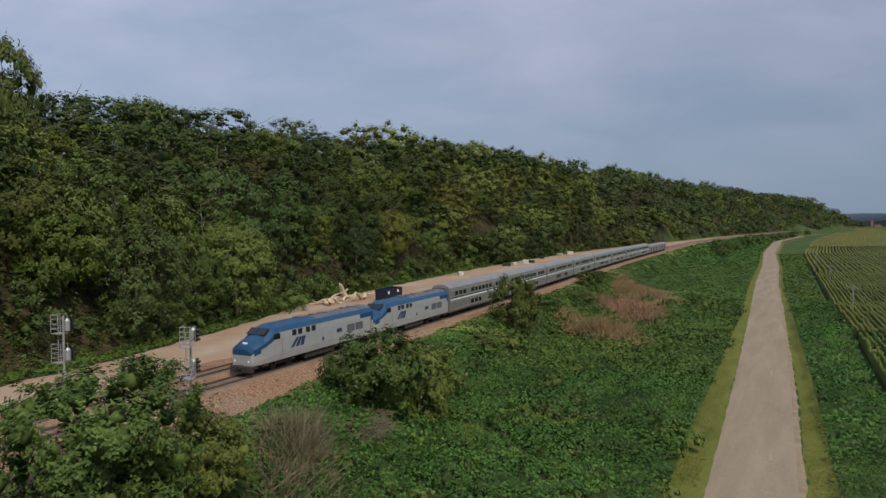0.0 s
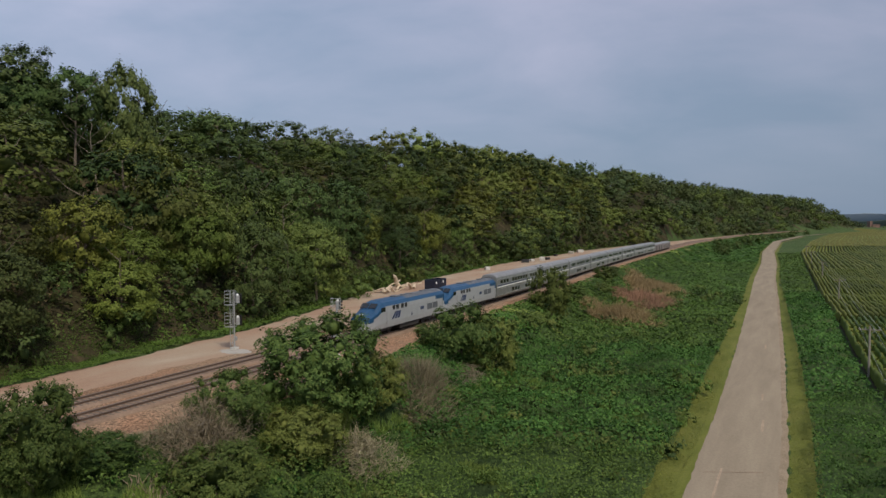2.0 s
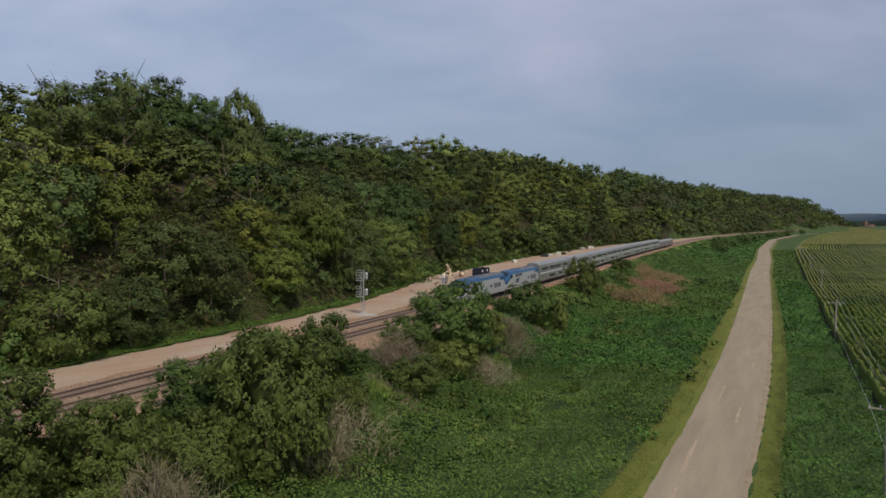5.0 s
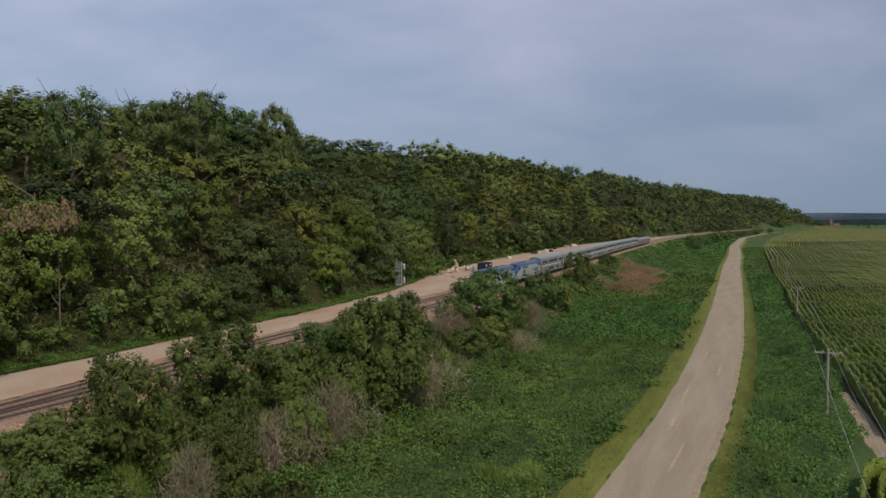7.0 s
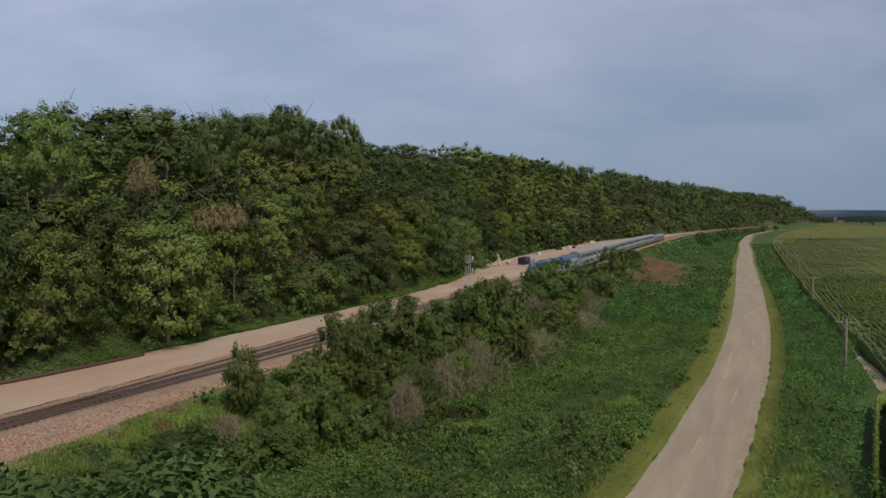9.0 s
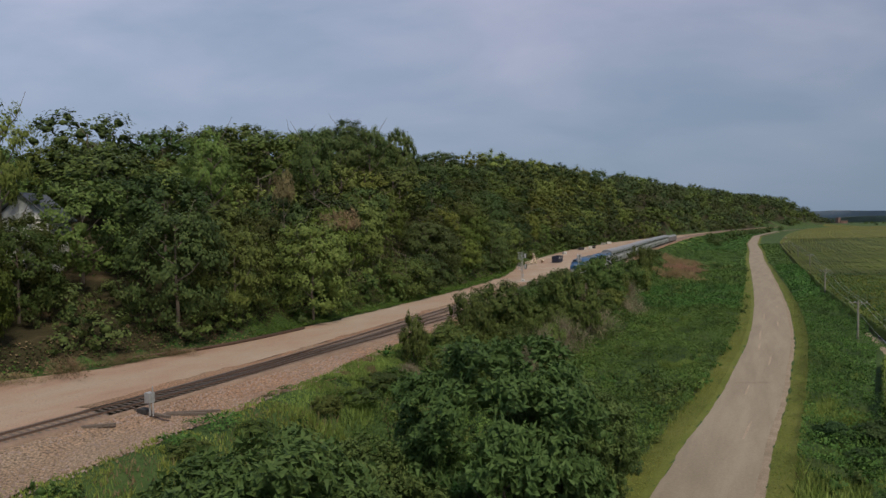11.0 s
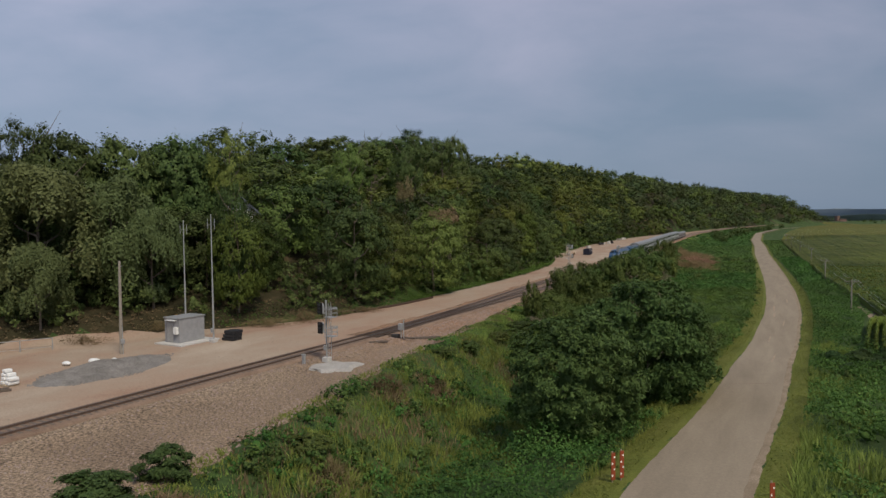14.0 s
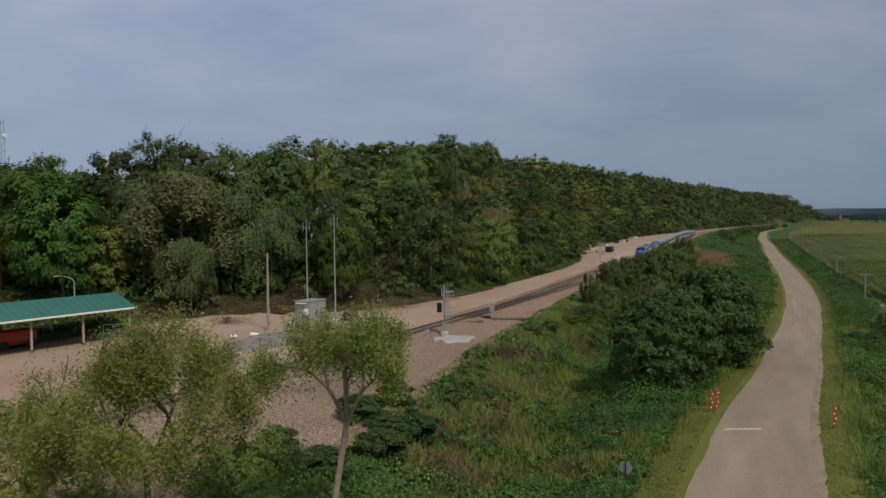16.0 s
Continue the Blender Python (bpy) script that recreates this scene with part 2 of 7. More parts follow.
M_STRIP = leaf_mat("yard_edge_grass", (0.045, 0.090, 0.018), (0.078, 0.140, 0.027), (0.130, 0.195, 0.045), patch=0.15, grain=0.1)
M_TALL = leaf_mat("tall_grass_blades", (0.108, 0.165, 0.034), (0.175, 0.240, 0.056), (0.262, 0.312, 0.100), patch=0.2)
M_DEAD = leaf_mat("dead_vines", (0.152, 0.124, 0.082), (0.224, 0.188, 0.126), (0.296, 0.256, 0.180), trans=0.1)
M_BROWN = leaf_mat("brown_weeds", (0.110, 0.086, 0.043), (0.179, 0.142, 0.074), (0.253, 0.211, 0.113), trans=0.1)
M_RED = leaf_mat("rusty_weeds", (0.189, 0.123, 0.067), (0.301, 0.204, 0.117), (0.420, 0.301, 0.183), trans=0.1)
M_CORN = leaf_mat("corn_leaves", (0.054, 0.092, 0.016), (0.108, 0.146, 0.026), (0.185, 0.205, 0.050), patch=0.03)
M_CORNFAR = ground_mat("far_corn", [(0.3, (0.078, 0.082, 0.018)), (0.55, (0.105, 0.105, 0.025)), (0.75, (0.132, 0.122, 0.033))],
                       [(0.3, (0.3, 0.3, 0.3)), (0.7, (0.7, 0.7, 0.7))], 0.03, 0.5, bump_d=0.8, stretch=(2.5, 0.3, 1))
M_CORNTOP = leaf_mat("corn_tassels", (0.095, 0.110, 0.024), (0.148, 0.154, 0.038), (0.210, 0.205, 0.058), patch=0.03)
M_VERGE = leaf_mat("verge_grass_blades", (0.109, 0.123, 0.024), (0.155, 0.164, 0.035), (0.207, 0.202, 0.058), patch=0.12)
M_BARK = solid_mat("grey_bark", (0.13, 0.105, 0.08), 0.9, 0, 0.35, 6.0, 0.03)
M_WILLOWBARK = solid_mat("tan_willow_bark", (0.27, 0.21, 0.155), 0.9, 0, 0.3, 5.0, 0.03)
M_DEADWOOD = solid_mat("grey_dead_wood", (0.24, 0.20, 0.16), 0.9, 0, 0.3, 6.0, 0.02)
M_PALEBARK = solid_mat("bleached_wood", (0.52, 0.42, 0.31), 0.85, 0, 0.3, 4.0, 0.03)
M_POLE = solid_mat("weathered_pole_wood", (0.27, 0.24, 0.20), 0.85, 0, 0.25, 8.0, 0.01)
M_GALV = solid_mat("galvanised_steel", (0.46, 0.47, 0.47), 0.45, 0.6, 0.2, 5.0)
M_CABIN = solid_mat("weathered_grey_aluminium", (0.30, 0.30, 0.305), 0.6, 0.1, 0.12, 2.0)
M_ALU = solid_mat("mill_aluminium", (0.55, 0.55, 0.54), 0.45, 0.4, 0.12, 2.0)
M_BLACK = solid_mat("black_paint", (0.012, 0.012, 0.013), 0.5, 0, 0.3)
M_RAIL = solid_mat("rusted_rail", (0.10, 0.06, 0.04), 0.55, 0.5, 0.3, 5.0)
M_RAILTOP = solid_mat("polished_rail_head", (0.20, 0.17, 0.15), 0.42, 0.8, 0.2)
M_TIE = solid_mat("creosoted_timber", (0.115, 0.090, 0.072), 0.9, 0, 0.4, 7.0, 0.02)
M_TRACKBED = ground_mat("dirty_track_ballast", [(0.3, (0.175, 0.118, 0.084)), (0.7, (0.265, 0.188, 0.138))],
                       [(0.3, (0.3, 0.3, 0.3)), (0.7, (0.7, 0.7, 0.7))], 0.6, 6.0, bump_d=0.08)
M_CONC = solid_mat("pale_concrete", (0.47, 0.455, 0.43), 0.85, 0, 0.15, 2.5, 0.01)
M_PADSTONE = ground_mat("pale_crushed_stone", [(0.3, (0.30, 0.285, 0.26)), (0.7, (0.40, 0.38, 0.35))],
                        [(0.3, (0.35, 0.35, 0.35)), (0.7, (0.65, 0.65, 0.65))], 0.8, 8.0, bump_d=0.05)
M_WHITE = solid_mat("white_paint", (0.78, 0.78, 0.76), 0.5, 0, 0.06)
M_GREYSTONE = ground_mat("grey_crushed_stone", [(0.3, (0.155, 0.145, 0.135)), (0.7, (0.27, 0.255, 0.24))],
                         [(0.3, (0.25, 0.25, 0.25)), (0.7, (0.75, 0.75, 0.75))], 0.7, 7.0, bump_d=0.1)

# ---- mesh helpers ----


def mesh_np(name, verts, faces, mat, smooth=False):
    """A mesh from arrays: verts (n, 3), faces (m, 3 or 4)."""
    me = bpy.data.meshes.new(name)
    verts, faces = np.asarray(verts, np.float32), np.asarray(faces, np.int32)
    k = faces.shape[1]
    me.vertices.add(len(verts))
    me.vertices.foreach_set("co", verts.ravel())
    me.loops.add(faces.size)
    me.loops.foreach_set("vertex_index", faces.ravel())
    me.polygons.add(len(faces))
    me.polygons.foreach_set("loop_start", np.arange(0, faces.size, k, dtype=np.int32))
    me.polygons.foreach_set("loop_total", np.full(len(faces), k, np.int32))
    if smooth:
        me.polygons.foreach_set("use_smooth", np.ones(len(faces), bool))
    me.update(calc_edges=True)
    me.materials.append(mat)
    return me


def part(name, bm, material, parent, label=""):
    """Links a bmesh, or a ready mesh, as one mesh object under parent."""
    if isinstance(bm, bmesh.types.BMesh):
        me = bpy.data.meshes.new(name)
        bm.to_mesh(me)
        bm.free()
        if material:
            me.materials.append(material)
    else:
        me = bm
    ob = new(name, me)
    ob.parent = parent
    if label:
        tagged(ob, label)
    return ob


def thing(name, label, category, at=None, group="", kind="", data=None):
    ob = new(name, data)
    if at is not None:
        ob.matrix_world = at
    return tagged(ob, label, category, group, kind)


def add_box(bm, c, size, m=None, bevel=0.0):
    r = bmesh.ops.create_cube(bm, size=1.0)
    vs = r["verts"]
    bmesh.ops.transform(bm, matrix=(m or Matrix()) @ Matrix.Translation(c) @ Matrix.Diagonal((*size, 1)), verts=vs)
    if bevel:
        es = list({e for v in vs for e in v.link_edges})
        bmesh.ops.bevel(bm, geom=es, offset=bevel, segments=2, affect="EDGES", profile=0.6)
    return vs


def add_rod(bm, a, b, r0, r1=None, seg=8):
    a, b = Vector(a), Vector(b)
    d = b - a
    r = bmesh.ops.create_cone(bm, cap_ends=True, segments=seg, radius1=r0, radius2=r0 if r1 is None else r1, depth=d.length)
    q = Vector((0, 0, 1)).rotation_difference(d.normalized()).to_matrix().to_4x4()
    bmesh.ops.transform(bm, matrix=Matrix.Translation((a + b) / 2) @ q, verts=r["verts"])
    return r["verts"]


def box_bm(c, size, bevel=0.0):
    bm = bmesh.new()
    add_box(bm, c, size, None, bevel)
    return bm


def rod_bm(*rods, seg=8):
    bm = bmesh.new()
    for a, b, *r in rods:
        add_rod(bm, a, b, *r, seg=seg)
    return bm


def smooth_interp(ys, xs, sigma=18.0):
    """A smooth curve x(y) through plan stations."""
    g = np.arange(-420.0, 2600.0, 2.0)
    lo, hi = (xs[1] - xs[0]) / (ys[1] - ys[0]), (xs[-1] - xs[-2]) / (ys[-1] - ys[-2])
    v = np.interp(g, ys, xs)
    v = np.where(g < ys[0], xs[0] + (g - ys[0]) * lo, v)
    v = np.where(g > ys[-1], xs[-1] + (g - ys[-1]) * hi, v)
    k = np.exp(-0.5 * (np.arange(-40, 41) * 2.0 / sigma) ** 2)
    k /= k.sum()
    p = np.concatenate([v[0] + (np.arange(-40, 0)) * 2.0 * lo, v, v[-1] + np.arange(1, 41) * 2.0 * hi])
    s = np.convolve(p, k, "valid")
    return lambda y: np.interp(y, g, s)


def value_noise(x, y, seed=0):
    """Smooth lattice noise in 0..1 for arrays."""
    x, y = np.asarray(x, float), np.asarray(y, float)
    xi, yi = np.floor(x).astype(np.int64), np.floor(y).astype(np.int64)
    fx, fy = x - xi, y - yi
    fx, fy = fx * fx * (3 - 2 * fx), fy * fy * (3 - 2 * fy)

    def h(a, b):
        n = (a * 374761393 + b * 668265263 + seed * 974711) & 0x7FFFFFFF
        n = ((n ^ (n >> 13)) * 1274126177) & 0x7FFFFFFF
        return ((n ^ (n >> 16)) & 0xFFFF) / 65535.0

    return (h(xi, yi) * (1 - fx) + h(xi + 1, yi) * fx) * (1 - fy) + (h(xi, yi + 1) * (1 - fx) + h(xi + 1, yi + 1) * fx) * fy


def sstep(a, b, v):
    t = np.clip((v - a) / (b - a), 0, 1)
    return t * t * (3 - 2 * t)


# ---- plan ----
RAIL_Z, PAD_Z = 6.12, 5.78
track_x = smooth_interp((-200, -150, -95.7, -53.7, -34.8, -11, 27, 61, 73, 100, 119, 145, 179, 207, 262, 364, 469, 739, 1000, 1300, 1800),
                        (-158, -130.5, -101, -78.4, -68, -55.8, -37.7, -22.6, -17.3, -6.2, 1.8, 12.3, 25, 36, 58.4, 102, 148, 289, 450, 690, 1220))
road_x = smooth_interp((-200, -150, -112, -98, -84, -66, -52, -38, -29, -20.5, -9, 2, 17, 38.6, 50.4, 66, 93, 117, 155, 230, 315, 432, 663, 950, 1400, 1800),
                       (-108, -83, -63.5, -57, -49, -38.6, -32, -24.3, -18.5, -14.8, -8.6, -2.6, 4.5, 14.5, 19.9, 26.6, 38.4, 48.5, 64.8, 96.3, 133.8, 182.8, 289, 450, 790, 1150), 9.0)
corn_x = smooth_interp((-60, 2, 18, 36, 88, 114, 157, 276, 421, 645, 1000, 1600), (-10, 16, 22.4, 29, 51, 63, 81, 134, 199, 313, 510, 900), 8.0)
wood_edge = smooth_interp((-200, -110, -85, -66, -50, -38, -20, 25, 70, 95, 124, 221, 327, 394, 500, 700, 1000, 1400),
                          (-46, -44, -36, -26, -19, -13, -9.8, -13.5, -17, -23, -31, -36, -36, -31, -20, -12, -10, -10), 6.0)
pad_edge = smooth_interp((-200, -110, -85, -66, -57, -50, -42, -34, -20, -6, 5, 24, 43, 60, 72, 95, 124, 221, 327, 394, 500, 700, 1000, 1400),
                         (-46, -44, -40, -33.5, -31.5, -25, -17.8, -14.2, -14.2, -14.6, -14.5, -15.2, -15.6, -17.8, -18.6, -23, -31, -36, -36, -31, -20, -12, -10, -10), 5.0)
hill_h = smooth_interp((-300, -160, -80, -50, -20, 0, 30, 45, 56, 85, 115, 150, 240, 340, 700, 1000, 1180, 1340, 1420, 1600), (5, 5, 7, 9, 12.5, 15, 18.5, 22, 26, 25.5, 25, 29, 34.2, 39.6, 41.5, 45, 44, 38, 10, 0), 9.0)
apron = smooth_interp((-200, -110, -87, -68, -53, -43, -37, -30, -16, 20, 48, 68, 100, 300, 600), (22, 19, 14, 10.2, 7.8, 7.4, 6.2, 5.0, 4.8, 6.0, 9.5, 5.5, 4.5, 4.5, 4.5), 4.0)
road_z = smooth_interp((-200, -140, -112, -98, -84, -66, -45, -28, 0, 2000), (5.6, 5.3, 4.6, 4.0, 3.1, 1.7, 0.5, 0.05, 0, 0), 8.0)
ROAD_W = 3.55


def track_off(x, y):
    """Distance to the right of the main track."""
    d = (track_x(y + 1.0) - track_x(y - 1.0)) / 2.0
    return (x - track_x(y)) / np.sqrt(1 + d * d)


def siding_off(y):
    return -4.4 * sstep(-56, 26, y)


def ground_z(x, y):
    x, y = np.asarray(x, float), np.asarray(y, float)
    o = track_off(x, y)
    ed = wood_edge(y)
    z = np.full(o.shape, PAD_Z)
    # bank down to the bottom land on the right
    ap = apron(y)
    low = 0.25 + 0.5 * value_noise(x / 9, y / 9, 3)
    rz = road_z(y)
    low = low + np.clip(rz - 0.6, 0, 9) * sstep(26, 6, np.abs(x - road_x(y)))
    t = sstep(0, 1, (o - ap) / (9.0 + 4 * value_noise(y / 14, x * 0, 5)))
    z = z + np.where(o > ap, (low - PAD_Z) * t, 0) - 0.35 * sstep(2.2, 5.0, o)
    # hill on the left
    d = ed - o
    hz = hill_h(y) * (0.22 * sstep(4, 10, d) + 0.78 * sstep(4, 44, d)) * (0.9 + 0.2 * value_noise(x / 40, y / 40, 8))
    hz = hz * (1 - 0.4 * sstep(-118, -128, x) * sstep(-40, -50, y))
    z = z + np.where(d > 0, hz, 0)
    # road bed
    r = np.abs(x - road_x(y))
    z = z + (rz - z) * sstep(9.5, 4.2, r)
    far = sstep(1500, 2600, np.hypot(x, y))
    return z * (1 - far)


def grid_mesh(name, xs, ys, zfun, mat):
    gx, gy = np.meshgrid(xs, ys)
    v = np.stack([gx, gy, zfun(gx, gy)], -1).reshape(-1, 3)
    n = len(xs)
    i = (np.arange(len(ys) - 1)[:, None] * n + np.arange(n - 1)[None, :]).ravel()
    return mesh_np(name, v, np.stack([i, i + 1, i + n + 1, i + n], -1), mat, True)


def spaced(parts):
    out = []
    for a, b, st in parts:
        out.extend(np.arange(a, b, st))
    return np.array(out)


def ribbon(name, ys, left, right, lift, mat, nx=6, zfun=None, ragged=0.0, seed=1):
    """A strip over the ground between two plan lines x(y); ragged roughens its edges."""
    cols = []
    for k in range(nx + 1):
        f = k / nx
        x = left(ys) * (1 - f) + right(ys) * f
        if k in (0, nx) and ragged:
            x = x + (value_noise(ys * 0.9, ys * 0 + 7, seed + k) - 0.5) * 2 * ragged + (value_noise(ys * 0.21, ys * 0, seed + k) - 0.5) * 2 * ragged
        edge = -0.05 if k in (0, nx) else 0
        z = (zfun or ground_z)(x, ys) + lift + edge
        cols.append(np.stack([x, ys, z], -1))
    v = np.stack(cols, 1)
    n = nx + 1
    i = (np.arange(len(ys) - 1)[:, None] * n + np.arange(nx)[None, :]).ravel()
    return mesh_np(name, v.reshape(-1, 3), np.stack([i, i + 1, i + n + 1, i + n], -1), mat, True)


def track_pt(y, off, z):
    d = (track_x(y + 1.0) - track_x(y - 1.0)) / 2.0
    n = 1 / math.sqrt(1 + d * d)
    return Vector((float(track_x(y) + off * n), float(y - off * d * n), z))


def track_yaw(y):
    """Turn about z, in degrees, that brings +y along the track."""
    return -math.degrees(math.atan(float(track_x(y + 1.0) - track_x(y - 1.0)) / 2.0))


def ground_at(x, y):
    return float(ground_z(np.array([x]), np.array([y]))[0])

# ---- ground ----
XS = spaced([(-4000, -900, 250), (-900, -260, 40), (-260, -170, 8), (-170, 140, 2.0), (140, 420, 8), (420, 1400, 40), (1400, 4600, 250)])
YS = spaced([(-1500, -260, 120), (-260, -180, 10), (-180, 200, 2.2), (200, 420, 5), (420, 900, 14), (900, 1600, 40), (1600, 4900, 220)])
under = lambda x, y: ground_z(x, y) - 0.30 * sstep(0.2, 1.2, ROAD_W - np.abs(x - road_x(y))) - 0.25 * sstep(0.3, 1.5, np.minimum(apron(y) - track_off(x, y), track_off(x, y) - pad_edge(y)))
ground = thing("ground", "uneven green bottom land and wooded bluff slope", "ground", kind="structure", data=grid_mesh("ground", XS, YS, under, M_GROUND))
ground.data.materials.append(M_HILL)
_c = np.empty(len(ground.data.polygons) * 3)
ground.data.polygons.foreach_get("center", _c)
_c = _c.reshape(-1, 3)
ground.data.polygons.foreach_set("material_index", ((track_off(_c[:, 0], _c[:, 1]) < np.minimum(pad_edge(_c[:, 1]) - 2.5 + 4.0 * ((_c[:, 1] < -40) & (_c[:, 0] > -121)), wood_edge(_c[:, 1]) - 3.5)) & (_c[:, 1] < 1700) & (_c[:, 1] > -400)).astype(np.int32))

yr = spaced([(-190, 420, 1.2), (420, 1000, 6), (1000, 1790, 14)])
thing("road", "worn pale seal-coated country road with patches and ragged edges", "road", kind="structure",
      data=ribbon("road", yr, lambda y: road_x(y) - ROAD_W, lambda y: road_x(y) + ROAD_W, 0.05, M_ROAD, 6, lambda x, y: ground_z(x, y) + np.clip(0.004 * (y - 220), 0, 1.0), 0.09, 11))
thing("shoulder", "narrow pale gravel shoulder along the road edge", "road shoulder", kind="structure",
      data=ribbon("shoulder", yr, lambda y: road_x(y) + ROAD_W - 0.35, lambda y: road_x(y) + ROAD_W + 0.55, 0.035, M_SHOULDER, 2, None, 0.13, 21))
yv = spaced([(-190, 420, 1.5), (420, 1000, 8)])
thing("verge", "mown yellow-green grass verge beside the road", "grass verge", kind="structure",
      data=ribbon("verge", yv, lambda y: road_x(y) - ROAD_W - 3.3 + 0.9 * sstep(60, 160, y), lambda y: road_x(y) - ROAD_W + 0.2, 0.025, M_MOWN, 4, None, 0.14, 31))
thing("verge", "mown olive grass verge between road and weeds", "grass verge", kind="structure",
      data=ribbon("verge", yv, lambda y: road_x(y) + ROAD_W + 0.2, lambda y: road_x(y) + ROAD_W + 3.2 - 0.7 * sstep(60, 160, y), 0.02, M_MOWN, 4, None, 0.14, 41))
yp = spaced([(-190, 420, 1.5), (420, 1100, 8)])
thing("gravel_yard", "broad tan gravel service yard beside the railway", "gravel yard", kind="structure",
      data=ribbon("gravel_yard", yp, lambda y: track_x(y) + pad_edge(y) * 1.1, lambda y: track_x(y) - 1.2, 0.03, M_PAD, 10, None, 0.7, 51))
thing("ballast_apron", "pinkish crushed-stone apron sloping off the track", "ballast", kind="structure",
      data=ribbon("ballast_apron", yp, lambda y: track_x(y) - 1.3, lambda y: track_x(y) + apron(y) * 1.12, 0.035, M_BALLAST, 8, None, 0.9, 61))
yb = spaced([(-52, 420, 1.1)])
thing("ballast_spill", "reddish crushed stone spilled round the two tracks", "ballast", kind="structure",
      data=ribbon("ballast_spill", yb, lambda y: track_x(y) + (siding_off(y) - 3.3 - 1.3 * sstep(25, 50, y) * sstep(120, 70, y)) * 1.1, lambda y: track_x(y) - 1.0, 0.055, M_BALLAST, 8, None, 1.1, 71))
# loose stones on the apron and along the yard
s_rng = np.random.default_rng(91)
TETRA = np.array([(1, 0, -0.4), (-0.5, 0.87, -0.4), (-0.5, -0.87, -0.4), (0, 0, 0.7)])
TETRA_F = np.array([(0, 1, 3), (1, 2, 3), (2, 0, 3)])


def loose_stones(label, y0, y1, lo, hi, n, size, mat):
    y = s_rng.uniform(y0, y1, n)
    x = track_x(y) + lo(y) + (hi(y) - lo(y)) * s_rng.uniform(0, 1, n)
    a, s = s_rng.uniform(0, 6.283, n), size * s_rng.uniform(0.4, 1.5, n) ** 1.5
    c, d = np.cos(a) * s, np.sin(a) * s
    z = ground_z(x, y) + 0.05
    v = np.stack([np.stack([x + c * t[0] - d * t[1], y + d * t[0] + c * t[1], z + t[2] * s * 0.8], -1) for t in TETRA], 1).reshape(-1, 3)
    f = (np.arange(n)[:, None, None] * 4 + TETRA_F[None]).reshape(-1, 3)
    thing("loose_stones", label, "stones", kind="stuff", data=mesh_np("loose_stones", v, f, mat))


loose_stones("loose pink and grey stones on the sloping apron", -125, -8, lambda y: y * 0 + 2.4, lambda y: apron(y) * 1.1, 11000, 0.058, M_STONE)
loose_stones("larger pale stones strewn over the apron", -125, -30, lambda y: y * 0 + 2.6, lambda y: apron(y) * 1.12, 5000, 0.095, M_STONE)
loose_stones("scattered pale stones on the gravel yard", -115, 40, lambda y: pad_edge(y) * 1.05, lambda y: y * 0 - 2.6, 4000, 0.05, M_STONE)


# ---- railway ----
def sweep(name, ys, offs, prof, mat):
    """Extrudes a closed profile (offset, height) along the track."""
    ys = np.asarray(ys)
    d = (track_x(ys + 1.0) - track_x(ys - 1.0)) / 2.0
    n = 1 / np.sqrt(1 + d * d)
    k = len(prof)
    v = np.empty((len(ys), k, 3))
    for j, (po, pz) in enumerate(prof):
        o = offs + po
        v[:, j] = np.stack([track_x(ys) + o * n, ys - o * d * n, np.full(len(ys), pz)], -1)
    f = []
    base = np.arange(len(ys) - 1) * k
    for j in range(k):
        j2 = (j + 1) % k
        f.append(np.stack([base + j, base + j2, base + k + j2, base + k + j], -1))
    return mesh_np(name, v.reshape(-1, 3), np.concatenate(f), mat)


def railway(label, offs_fun, y0, y1):
    ys = spaced([(y0, min(300, y1), 2.0)] + ([(300, y1, 10.0)] if y1 > 300 else []))
    tr = thing("railway_track", label, "railway track", kind="structure")
    of = offs_fun(ys)
    part("ballast", sweep("ballast", ys, of, [(-2.4, PAD_Z - 0.1), (-1.55, 5.955), (1.55, 5.955), (2.4, PAD_Z - 0.1)], M_TRACKBED), None, tr)
    for side in (-0.72, 0.72):
        rail = part("rail", sweep("rail", ys, of + side, [(-0.07, 5.96), (-0.025, 5.99), (-0.035, 6.10), (0.035, 6.10), (0.025, 5.99), (0.07, 5.96)], M_RAIL), None, tr)
        part("rail_head", sweep("rail_head", ys, of + side, [(-0.036, 6.095), (-0.036, 6.13), (0.036, 6.13), (0.036, 6.095)], M_RAILTOP), None, rail)
    return tr


MAIN = railway("single main railway track on pink stone ballast", lambda y: y * 0.0, -190, 1100)
SIDING = railway("second railway track joining the main line at a switch", siding_off, -54, 1100)

# ---- plants ----


def unit(v):
    return v / np.maximum(np.linalg.norm(v, axis=-1, keepdims=True), 1e-6)


def leaf_tris(c, n, size, rng, aspect=1.25):
    """Small leaf sprays at centres c, facing n: arrays of vertices and triangles."""
    m = len(c)
    n = unit(n)
    r = unit(rng.normal(size=(m, 3)))
    u = unit(np.cross(n, r))
    w = np.cross(n, u)
    s = size * rng.uniform(0.6, 1.4, (m, 1))
    a, b = u * s * aspect * 0.62, w * s * 0.58
    v = np.stack([c + a, c - a * 0.6 + b, c - a * 0.6 - b], 1).reshape(-1, 3)
    return v, np.arange(m * 3).reshape(-1, 3)


def blade_tris(a, b, width, rng):
    """Thin stalks from a to b."""
    d = unit(b - a)
    w = unit(np.cross(d, rng.normal(size=d.shape))) * width
    return np.stack([a - w, a + w, b], 1).reshape(-1, 3), np.arange(len(a) * 3).reshape(-1, 3)


